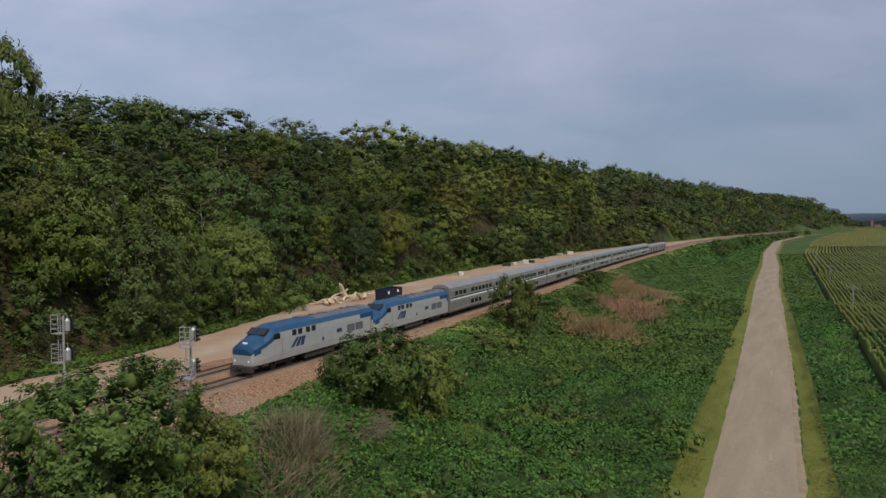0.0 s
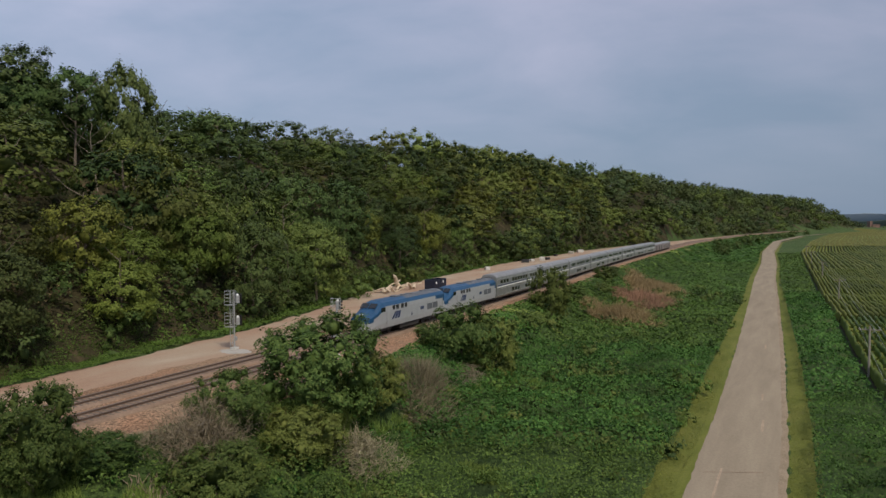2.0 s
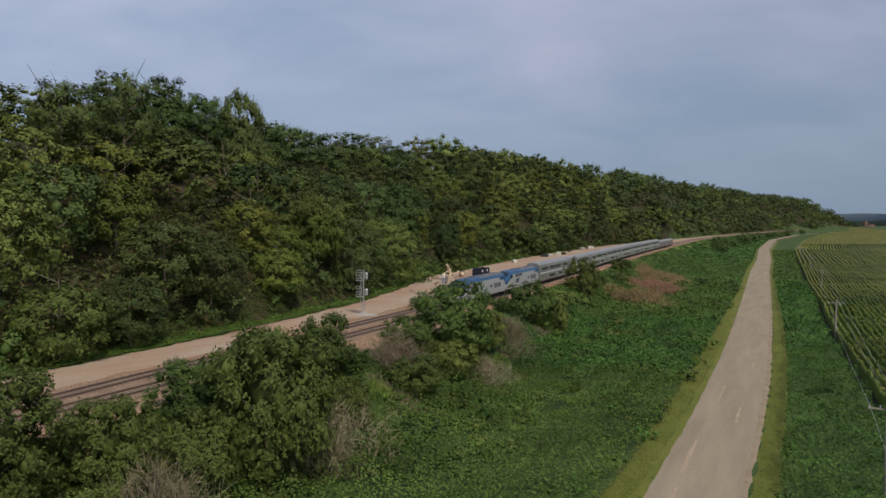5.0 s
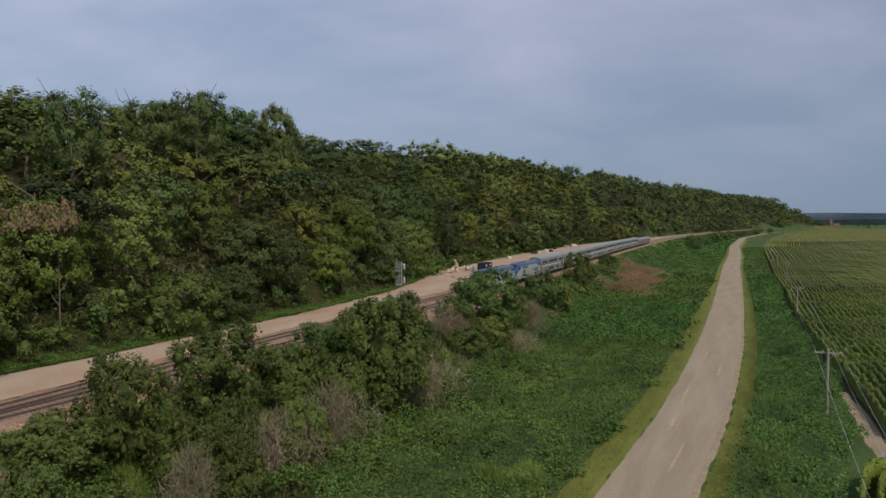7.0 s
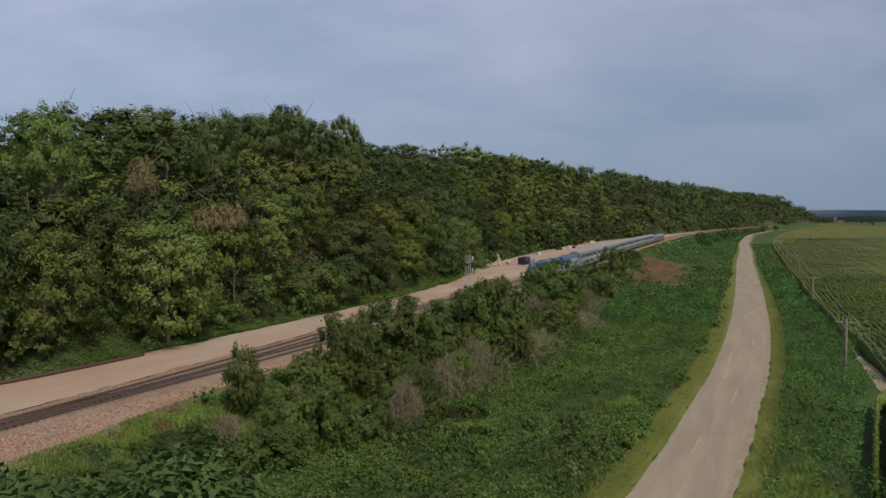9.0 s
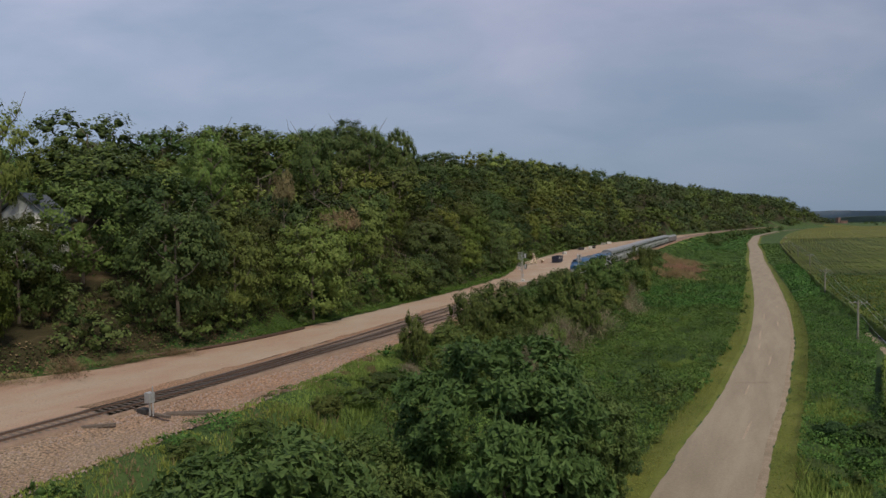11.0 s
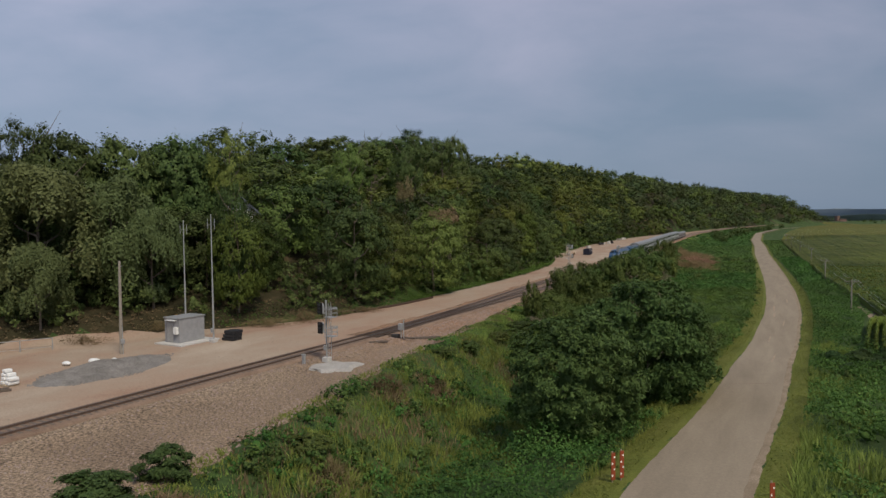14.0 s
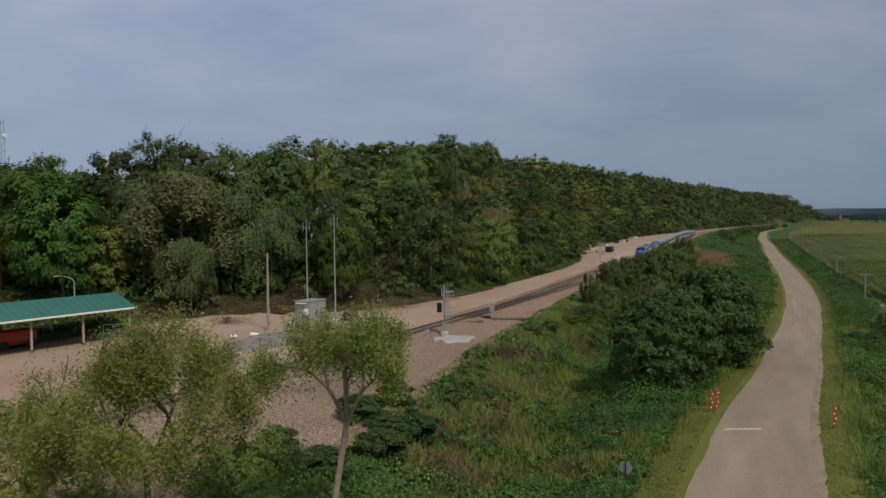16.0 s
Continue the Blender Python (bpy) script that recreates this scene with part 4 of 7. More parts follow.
WSHRUB = mesh_np("crown", *bough_crown(445, 5.0, 0.0, 9.0, 40, 14000, 0.12, 1.0, -0.8, 7, 0.25, 0.95, (0.15, 0.28), 0.18, 0.5, 2.2, (5, 4), 0.4), M_WILLOW)
SHRUBTRUNK = bm_mesh("trunk", trunk_bm(6.0, 0.14, 71, 6, (0.3, 0.2), 0.15, 0.35), M_BARK)
DEADV = mesh_np("crown", *twig_bush(450, 2.6, 4.8, 2900, 0.022), M_DEAD)
DEADW = mesh_np("crown", *twig_bush(457, 2.8, 4.2, 2900, 0.022), M_DEAD)
DEADTRUNK = bm_mesh("trunk", trunk_bm(3.6, 0.09, 75, 9, (0.3, 0.2), 0.1, 0.35), M_DEADWOOD)
# x, y, radius, height of the top above sea level of the place, kind
BANK = [(-20.6, 38.5, 5.6, 12.6, 0), (-25.6, 31.0, 3.2, 9.3, 2), (-16.8, 42.6, 3.1, 8.8, 1), (-8.8, 64.5, 5.2, 10.7, 2), (-5.0, 67.5, 3.6, 8.6, 1), (7.0, 108.0, 4.1, 12.0, 1),
        (28.0, 168.0, 3.6, 8.4, 1), (24.0, 150.0, 2.8, 5.5, 0), (-32.6, 18.6, 2.9, 11.4, 2), (-36.3, 10.0, 3.3, 11.2, 0), (-29.4, 13.4, 2.5, 6.0, 0), (-33.5, 3.5, 5.2, 12.3, 1),
        (-39.5, 5.0, 3.4, 9.6, 0), (-45.8, -9.0, 4.2, 11.6, 0), (-41.5, -4.5, 3.6, 9.0, 1), (-49.5, -18.0, 3.0, 11.0, 0), (-44.6, -18.5, 3.2, 6.4, 2), (-52.0, -22.4, 3.2, 7.8, 0), (-38.6, -11.5, 2.6, 6.0, 1), (-43.0, -15.5, 2.6, 6.6, 0), (-41.0, -19.5, 2.2, 4.4, 2), (-33.0, 9.0, 2.6, 6.4, 0),
        (-56.2, -30.0, 1.8, 10.2, 2), (-52.6, -30.5, 2.2, 6.8, 0), (-50.0, -28.0, 2.2, 6.6, 1), (-57.6, -37.0, 1.6, 5.6, 2), (-54.5, -36.0, 1.8, 4.6, 0), (-62.5, -47.5, 1.5, 5.4, 1), (-66.5, -55.0, 1.6, 5.6, 2), (-69.5, -60.0, 1.7, 5.7, 0), (-24.0, 24.0, 3.0, 6.4, 2), (-35.5, 21.5, 3.0, 8.6, 1), (-31.0, 22.5, 2.6, 7.4, 0), (-47.0, -27.0, 2.8, 4.6, 0), (-12.5, 72.0, 2.8, 7.0, 2), (14.0, 128.0, 2.8, 7.0, 1), (-37.0, -2.0, 3.2, 7.4, 2),
        (-52.5, -33.0, 2.4, 4.4, 0), (1.0, 92.0, 2.6, 5.6, 1), (34.0, 190.0, 3.0, 7.0, 1), (-60.5, -44.0, 2.2, 5.2, 2), (-59.0, -39.0, 2.6, 5.4, 0), (-20.5, 32.0, 3.4, 6.4, 1)]
for x, y, w, top, k in BANK:
    h = (top - ground_at(x, y)) / 9.0
    plant("bank_shrub", "dense green shrub thicket on the railway bank", "shrub", (SHRUBFAR if y > 60 or w < 2.3 else SHRUB)[k], SHRUBTRUNK, x, y, w / 5.0, "shrubs on the bank", None, None, h / (w / 5.0))
for x, y, w, top in [(-29.5, 5.5, 2.8, 7.0), (-26.3, 28.0, 2.3, 8.6), (-40.2, -14.5, 2.3, 7.4), (-36.5, -8.5, 2.2, 7.2), (-16.5, 34.0, 2.4, 4.6), (-30.5, 26.5, 1.8, 6.0), (-9.5, 59.0, 3.0, 4.0), (-26.6, 26.2, 2.2, 8.0), (-43.5, -22.0, 1.8, 6.2), (-56.6, -34.0, 1.5, 5.8), (-52.8, -27.0, 1.4, 6.4)]:
    h = (top - ground_at(x, y)) / 4.8
    plant("dead_vine_thicket", "grey-brown dead vines over a withered bush", "dead bush", DEADV if int(abs(x * 10)) % 2 else DEADW, DEADTRUNK, x, y, w / 2.1, "dead bushes on the bank", None, None, h * 0.92 / (w / 2.1))
for x, y, w, top in ((-18.5, -44.5, 1.9, 2.0), (-15.6, -45.6, 2.1, 2.3), (-12.6, -46.6, 2.3, 2.4), (-9.4, -47.2, 2.0, 2.2), (-14.6, -49.6, 2.0, 2.1), (-20.0, -51.0, 1.3, 1.8), (-6.0, -41.0, 1.6, 2.2)):
    plant("roadside_shrub", "low dark-green shrub in the weeds by the road", "shrub", SUMAC, None, x, y, w / 5.0, "shrubs by the road", None, None, (top - ground_at(x, y)) / 9.0 / (w / 5.0))
# trees by the road, close to the end of the flight
ROADTREE = [mesh_np("crown", *bough_crown(470 + i, 6.2, 0.0, 12.0, 96, 24000, 0.15, 0.62, -0.95, 8, 0.3, 0.8, (0.13, 0.25), 0.09, 0.7, 2.8, (5, 4), 0.4), M_ROADLEAF) for i in range(2)]
for i, (x, y, w) in enumerate([(-58.8, -80.6, 0.86), (-49.4, -67.0, 1.0), (-45.0, -61.0, 0.72), (-56.5, -71.5, 0.66), (-41.0, -52.0, 0.5)]):
    plant("roadside_tree", "dark-green feathery young tree beside the road", "tree", ROADTREE[i % 2], SHRUBTRUNK, x, y, w, "trees beside the road")


# back of a road sign at the edge of the weeds
sign = thing("road_sign", "small road sign on a thin dark post, seen from behind", "road sign", pose(-70.8, -112.6, ground_at(-70.8, -112.6), 0, 0, -32))
part("post", rod_bm(((0, 0, -0.3), (0, 0, 2.15), 0.03), seg=8), M_BLACK, sign)
bm = rod_bm(((0, 0.035, 1.78), (0, 0.05, 1.78), 0.36), seg=8)
part("plate", bm, M_GALV, sign, "bare grey back of the sign plate")


# ---- low plants ----
def lumps(x, y, high, lump):
    return high * (0.1 + 0.5 * value_noise(x / 1.3, y / 1.3, 29) ** 2 + 1.9 * value_noise(x / lump, y / lump, 17) * (0.35 + value_noise(x / (lump * 3.1), y / (lump * 3.1), 19)) + 0.25 * value_noise(x / 0.8, y / 0.8, 23))


def scatter(name, label, category, x, y, size, mat, rng, high=0.8, up=1.0, lump=2.2, tilt=0.5):
    """Leaf sprays over the ground, heaped into lumps that they follow."""
    h = lumps(x, y, high, lump)
    gx, gy = (lumps(x + 0.3, y, high, lump) - h) / 0.3, (lumps(x, y + 0.3, high, lump) - h) / 0.3
    z = ground_z(x, y) + h * rng.uniform(0.45, 1.0, len(x)) ** 0.6
    c = np.stack([x, y, z], -1)
    n = rng.normal(0, tilt, (len(x), 3)) + np.stack([-gx, -gy, np.full(len(x), up)], -1)
    v, f = leaf_tris(c, n, size, rng)
    thing(name, label, category, kind="stuff", data=mesh_np(name, v, f, mat))


def strip_points(y0, y1, lo, hi, density, rng):
    y = np.linspace(y0, y1, 60)
    w = np.maximum(hi(y) - lo(y), 0)
    n = int(w.mean() * (y1 - y0) * density)
    yy = rng.choice(y, n, p=w / w.sum()) + rng.uniform(-0.5, 0.5, n) * (y1 - y0) / 59
    f = rng.uniform(0, 1, n)
    return lo(yy) + (hi(yy) - lo(yy)) * f, yy


g_rng = np.random.default_rng(21)
bank_lo = lambda y: track_x(y) + (apron(y) - 0.8) * 1.1
road_lo = lambda y: road_x(y) - ROAD_W - 2.6 + 0.9 * sstep(60, 160, y)


def mixed(x, y, sz, high, dry, where):
    """Sorts places into lush weeds, rank grass and dry stalks by broad noise."""
    k = value_noise(x / 7, y / 7, 41) * 0.6 + value_noise(x / 2.3, y / 2.3, 43) * 0.4
    near_bank = (sstep(16, 3, track_off(x, y) - apron(y)) * 0.22 + 0.04) * sstep(30, -30, y)
    rise = 0.25 + 0.75 * sstep(0.0, 5.0, track_off(x, y) - apron(y))
    g = k + near_bank - 0.21 * sstep(-66, -36, y) * sstep(1.0, 11.0, track_off(x, y) - apron(y))
    for m, mat, name, label, hh in ((g < 0.60, M_WEED, "broadleaf_weeds", "dense dark-green broadleaf weeds " + where, high),
                                    ((g >= 0.60) & (g < dry), M_TALL, "rank_grass", "rank yellow-green grass " + where, high * 0.75),
                                    (g >= dry, M_BROWN, "dry_stalks", "dry brown weed stalks " + where, high * 0.7)):
        m = m & ((mat is M_WEED) | (y > -45) | (g_rng.uniform(0, 1, len(x)) < (0.12 if mat is M_BROWN else 0.30)))
        if m.sum() > 20 and mat is not M_WEED and sz < 0.25:
            bx, by, n2 = np.repeat(x[m], 2), np.repeat(y[m], 2), int(m.sum()) * 2
            bx, by = bx + g_rng.normal(0, 0.12, n2), by + g_rng.normal(0, 0.12, n2)
            bh = np.repeat(rise[m], 2) * hh * (0.35 + 0.9 * value_noise(bx / 1.7, by / 1.7, 67)) * g_rng.uniform(0.7, 1.3, n2)
            root = np.stack([bx, by, ground_z(bx, by) + 0.02], -1)
            thing(name, label, "weeds", kind="stuff", data=mesh_np(name, *blade_tris(root, root + np.stack([g_rng.normal(0, 0.3, n2) * bh, g_rng.normal(0, 0.3, n2) * bh, bh], -1), 0.055, g_rng), mat))
        elif m.sum() > 20:
            scatter(name, label, "weeds", x[m], y[m], sz, mat, g_rng, hh * rise[m], (1.0 if sz < 0.4 else 1.8) if mat is M_WEED else 1.4, 2.2, 0.5 if mat is M_WEED and sz < 0.4 else 0.35)


for y0, y1, den, sz in ((-150, -50, 42.0, 0.14), (-50, 40, 48.0, 0.14), (40, 90, 28.0, 0.20), (90, 150, 13.0, 0.30), (150, 320, 6.0, 0.46), (320, 760, 1.4, 1.0)):
    x, y = strip_points(y0, y1, bank_lo, road_lo, den, g_rng)
    mixed(x, y, sz, 1.15 - 0.4 * (y0 >= 90), 0.82, "on the bottom land")
CLUMP = [bough_crown(480 + i, 1.25, -0.2, 1.5, 5, 110, 0.17, 0.8, -0.4, 5, size=(0.28, 0.42)) for i in range(3)]


def clumps(label, y0, y1, lo, hi, density, mats, big=1.0):
    x, y = strip_points(y0, y1, lo, hi, density, g_rng)
    keep = value_noise(x / 9, y / 9, 51) * 0.6 + value_noise(x / 3, y / 3, 53) * 0.4 > 0.47
    mass("weed_clumps", label, list(zip(x[keep].tolist(), y[keep].tolist())), CLUMP, g_rng, mats, 0.5 * big, 1.15 * big)


clumps("rounded clumps of tall broadleaf weeds", -60, 60, lambda y: bank_lo(y) + 7, road_lo, 0.20, [M_WEED, M_WEED, M_LEAF])
clumps("rounded clumps of tall broadleaf weeds", 60, 170, lambda y: bank_lo(y) + 4, road_lo, 0.07, [M_WEED, M_WEED, M_LEAF], 1.5)
clumps("taller dark weeds in the bottom land", -60, 70, lambda y: bank_lo(y) + 8, road_lo, 0.07, [M_SUMAC, M_BUSH], 1.25)
clumps("taller dark weeds in the bottom land", 70, 190, lambda y: bank_lo(y) + 6, road_lo, 0.03, [M_SUMAC, M_BUSH], 1.7)
clumps("bushy weeds on the railway bank", -118, 30, lambda y: bank_lo(y) + 1.8, lambda y: bank_lo(y) + 16, 0.30, [M_BUSH, M_WEED, M_WEED], 0.85)
clumps("dark-leaved weeds at the edge of the apron", -118, -20, lambda y: bank_lo(y) + 0.8, lambda y: bank_lo(y) + 7, 0.16, [M_BUSH, M_WEED], 0.8)
clumps("low leafy weeds behind the bank", -128, -45, lambda y: bank_lo(y) + 7, road_lo, 0.22, [M_WEED], 0.8)
clumps("bushy weeds between road and corn", -120, 50, lambda y: road_x(y) + ROAD_W + 5, lambda y: np.maximum(np.minimum(corn_x(y) - 4, np.where((y < -8) & (y > -38), 0.4 + (y + 18) * 0.628, road_x(y) + np.where(y < -8, 26, 999))), road_x(y) + ROAD_W + 5.2), 0.12, [M_WEED, M_WEED, M_BUSH])
for y0, y1, den, sz in ((-135, 60, 36.0, 0.15), (60, 160, 12.0, 0.28), (160, 420, 4.5, 0.55)):
    x, y = strip_points(y0, y1, lambda y: road_x(y) + ROAD_W + 2.6 - 0.7 * sstep(60, 160, y), lambda y: np.maximum(np.minimum(corn_x(y) - 1.4 - 1.3 * sstep(14, 8, y), np.where((y < -8) & (y > -38), 1.4 + (y + 18) * 0.628, road_x(y) + np.where(y < -8, 26, 999))), road_x(y) + ROAD_W + 3.2), den, g_rng)
    mixed(x, y, sz, 1.35 if y0 < 150 else 0.55, 0.86, "between road and corn")
for y0, y1, den, sz in ((-45, -18, 12.0, 0.17), (-18, 60, 75.0, 0.13), (60, 140, 24.0, 0.24), (140, 300, 6.0, 0.42)):
    x, y = strip_points(y0, y1, lambda y: track_x(y) + (pad_edge(y) - 6.5) * 1.1, lambda y: track_x(y) + (pad_edge(y) + 0.3) * 1.1, den, g_rng)
    scatter("rank_grass", "rank light-green grass along the foot of the bluff", "grass", x, y, sz, M_STRIP, g_rng, 0.28, 1.2)
# floor plants take the dark leaves so that the ground looks shaded
for y0, y1, den, sz in ((-15, 60, 4.0, 0.36), (60, 240, 2.2, 0.5)):
    x, y = strip_points(y0, y1, lambda y: track_x(y) + (pad_edge(y) - 24) * 1.1, lambda y: track_x(y) + (pad_edge(y) - 5.0) * 1.1, den, g_rng)
    scatter("forest_floor_plants", "leafy forest-floor plants coloured dark for shade", "undergrowth", x, y, sz, M_LEAF_DK, g_rng, 1.1)
x, y = g_rng.uniform(-152, -112, 14000), g_rng.uniform(-82, -46, 14000)
lawn = (track_off(x, y) < pad_edge(y) - 1.0) & (x < -121)
scatter("lawn_grass", "green lawn round the picnic shelter", "grass", x[lawn], y[lawn], 0.30, M_STRIP, g_rng, 0.12, 1.4)
for side in (-1, 1):
    x, y = strip_points(-125, 110, lambda y: road_x(y) + side * (ROAD_W + 1.95) - 1.3, lambda y: road_x(y) + side * (ROAD_W + 1.95) + 1.3, 52.0, g_rng)
    keep = g_rng.uniform(0, 1, len(x)) > sstep(50, 108, y)
    x, y = x[keep], y[keep]
    scatter("verge_grass", "short olive grass blades on the road verge", "grass", x, y, 0.085, M_VERGE, g_rng, 0.07, 1.6)


def stalks(cx, cy, rx, ry, n, h, mat, name, label, width=0.05):
    """A patch of tall thin dry stalks."""
    a, r = g_rng.uniform(0, 6.283, n), g_rng.uniform(0, 1, n) ** 0.62
    wob = 0.6 + 0.8 * value_noise(a * 1.3 + 9, a * 0, int(abs(cx * 3 + cy)))
    x, y = cx + np.cos(a) * r * rx * wob, cy + np.sin(a) * r * ry * wob
    free = np.abs(x - road_x(y)) > ROAD_W + 2.0
    x, y, r = x[free], y[free], r[free]
    n = len(x)
    hh = h * (1.1 - 0.8 * r ** 1.5) * g_rng.uniform(0.45, 1.0, n) * (0.6 + 0.7 * value_noise(x / 2.0, y / 2.0, 5))
    b = np.stack([x, y, ground_z(x, y) + hh * 0.15], -1)
    t = b + np.stack([g_rng.normal(0, 0.32, n) * h, g_rng.normal(0, 0.32, n) * h, hh], -1)
    thing(name, label, "weeds", kind="stuff", data=mesh_np(name, *blade_tris(b, t, width, g_rng), mat))


RUST = ("rusty_weeds", "rust-brown dry weeds among the green")
stalks(22.5, 122, 7.5, 10, 9000, 3.2, M_RED, *RUST, 0.08)
stalks(44, 182, 10, 18, 9000, 3.8, M_RED, *RUST, 0.10)
stalks(34, 152, 7, 15, 6500, 3.2, M_RED, *RUST, 0.09)
stalks(-12.5, 50, 2.6, 5.0, 2600, 3.2, M_DEAD, "dry_stalks", "tall pale dry stalks at the end of the thicket", 0.045)
stalks(-25, 22, 3.5, 3, 500, 1.4, M_DEAD, *RUST, 0.04)
DRY = ("dry_stalks", "rusty tan dry grass on the bank")
for cx, cy, rx, ry, n in ((-13, 55, 4, 5, 350), (-38, -16, 4, 4, 300), (-68.5, -96.5, 2.2, 1.8, 1500), (-82, -102, 3.0, 2.2, 1800), (-74, -75, 2.0, 2.6, 1500), (-80, -107, 4.0, 2.6, 2000),
                          (-72, -104, 2.6, 2.0, 1500), (-70, -69, 1.8, 2.2, 900), (-76, -92, 2.4, 2.4, 1300), (-77, -113, 4, 3, 1500), (-61, -54, 2.5, 3, 900)):
    stalks(cx, cy, rx, ry, n, 0.85 if cy > -60 else 1.15, M_BROWN, *DRY, 0.035)
# tall fine grass along the edge of the apron
def tall_grass(label, y0, y1, lo, hi, density, h, mat, seed=61, level=0.36):
    x, y = strip_points(y0, y1, lo, hi, density, g_rng)
    keep = value_noise(x / 2.6, y / 2.6, seed) * 0.7 + value_noise(x / 0.9, y / 0.9, 63) * 0.3 > level
    x, y = x[keep], y[keep]
    n = len(x)
    hh = h * (0.3 + 0.7 * sstep(0.0, 4.0, track_off(x, y) - apron(y))) * (0.35 + 0.9 * value_noise(x / 2.1, y / 2.1, 65)) * g_rng.uniform(0.6, 1.0, n)
    b = np.stack([x, y, ground_z(x, y) + hh * 0.1], -1)
    thing("tall_grass", label, "grass", kind="stuff", data=mesh_np("tall_grass", *blade_tris(b, b + np.stack([g_rng.normal(0, 0.22, n) * hh, g_rng.normal(0, 0.22, n) * hh, hh], -1), 0.035, g_rng), mat))


tall_grass("tall fine green grass at the edge of the apron", -112, 0, lambda y: track_x(y) + apron(y) * 1.1 - 0.9, lambda y: track_x(y) + apron(y) * 1.1 + 9.0, 12.0, 1.05, M_TALL, 61, 0.46)
tall_grass("seeding tan grass at the edge of the apron", -118, -30, lambda y: track_x(y) + apron(y) * 1.1 - 0.6, lambda y: track_x(y) + apron(y) * 1.1 + 11.0, 9.0, 0.95, M_BROWN, 81, 0.60)
tall_grass("thin grass tufts on the stony apron", -75, -20, lambda y: track_x(y) + apron(y) * 0.8, lambda y: track_x(y) + apron(y) * 1.1, 4.0, 0.5, M_TALL)
tall_grass("tall fine grass beside the road", -128, -30, lambda y: road_x(y) - ROAD_W - 6.5, lambda y: road_x(y) - ROAD_W - 2.4, 9.0, 0.9, M_TALL)
tall_grass("tall fine grass beside the road", -128, 10, lambda y: road_x(y) + ROAD_W + 2.6, lambda y: road_x(y) + ROAD_W + 7.0, 9.0, 0.9, M_TALL)

# ---- corn ----
c_rng = np.random.default_rng(31)


def corn_rows(line, ys_all, gap, rows, hgt, half, name="corn_row", start=lambda i: -5.0 - min(i, 24) * 0.5):
    """Rows of corn as jagged leafy ridges beside a plan line."""
    vs, fs, nv = [], [], 0
    for i in rows:
        ys = ys_all[ys_all > start(i)]
        x = line(ys) + i * gap + c_rng.uniform(-0.05, 0.05, len(ys))
        z = ground_z(x, ys)
        top = z + hgt + c_rng.uniform(-0.28, 0.22, len(ys))
        j = c_rng.uniform(-0.12, 0.12, len(ys))
        w = half * c_rng.uniform(0.6, 1.25, (2, len(ys)))
        v = np.stack([np.stack([x - w[0], ys, z + 0.2], -1), np.stack([x - w[0] * 0.8 + j, ys, top - 0.55], -1), np.stack([x + j, ys, top], -1),
                      np.stack([x + w[1] * 0.8 + j, ys, top - 0.55], -1), np.stack([x + w[1], ys, z + 0.2], -1)], 1).reshape(-1, 3)
        b = np.arange(len(ys) - 1) * 5 + nv
        vs.append(v)
        fs.append(np.concatenate([np.stack([b + k, b + k + 1, b + k + 6, b + k + 5], -1) for k in range(4)]))
        nv += len(v)
    thing(name, "rows of tall ripening green corn", "corn", kind="stuff", data=mesh_np(name, np.concatenate(vs), np.concatenate(fs), M_CORN))


def corn_leaves(line, y0, y1, gap, n_rows, per_m, hgt, size):
    """Leaves and tassels over the nearest rows."""
    n = int((y1 - y0) * n_rows * per_m)
    y = c_rng.uniform(y0, y1, n)
    x = line(y) + c_rng.integers(0, n_rows, n) * gap + c_rng.normal(0, 0.09, n)
    h = c_rng.uniform(0.45, 1.05, n) * hgt
    c = np.stack([x, y, ground_z(x, y) + h], -1)
    nrm = c_rng.normal(0, 0.7, (n, 3)) + np.array([0, 0, 0.8])
    for m, mat, nm in ((h < hgt * 0.93, M_CORN, "corn_leaves"), (h >= hgt * 0.93, M_CORNTOP, "corn_tassels")):
        v, f = leaf_tris(c[m], nrm[m], size, c_rng, 2.0)
        thing(nm, "pale tassels on ripening corn" if nm == "corn_tassels" else "long arching green corn leaves", "corn", kind="stuff", data=mesh_np(nm, v, f, mat))


GAP = 1.05
corn_rows(corn_x, np.arange(-18.0, 120, 1.0), GAP, range(0, 60), 1.9, 0.31)
corn_rows(corn_x, np.arange(120.0, 260, 2.2), GAP, range(0, 110), 1.9, 0.38)
corn_rows(corn_x, np.arange(-18.0, 120, 2.4), GAP, range(60, 140), 1.9, 0.38)
corn_rows(corn_x, np.arange(260.0, 520, 4.0), GAP * 2, range(0, 90), 1.8, 0.75)
corn_rows(corn_x, np.arange(516.0, 900, 8.0), GAP * 4, range(0, 70), 1.9, 1.5)
corn_leaves(corn_x, -4, 110, GAP, 36, 4.5, 2.05, 0.22)
# the dark of the row gaps is partly this soil's colour
thing("field_soil", "soil coloured dark for the shade between the corn rows", "soil", kind="structure",
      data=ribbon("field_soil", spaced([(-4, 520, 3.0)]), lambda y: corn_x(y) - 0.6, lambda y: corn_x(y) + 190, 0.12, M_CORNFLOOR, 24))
thing("corn_field", "wide ripening corn field reaching into the distance", "field", kind="structure",
      data=ribbon("corn_field", spaced([(516, 1000, 12), (1000, 1400, 40)]), corn_x, lambda y: corn_x(y) + 900, 1.7, M_CORNFAR, 12))
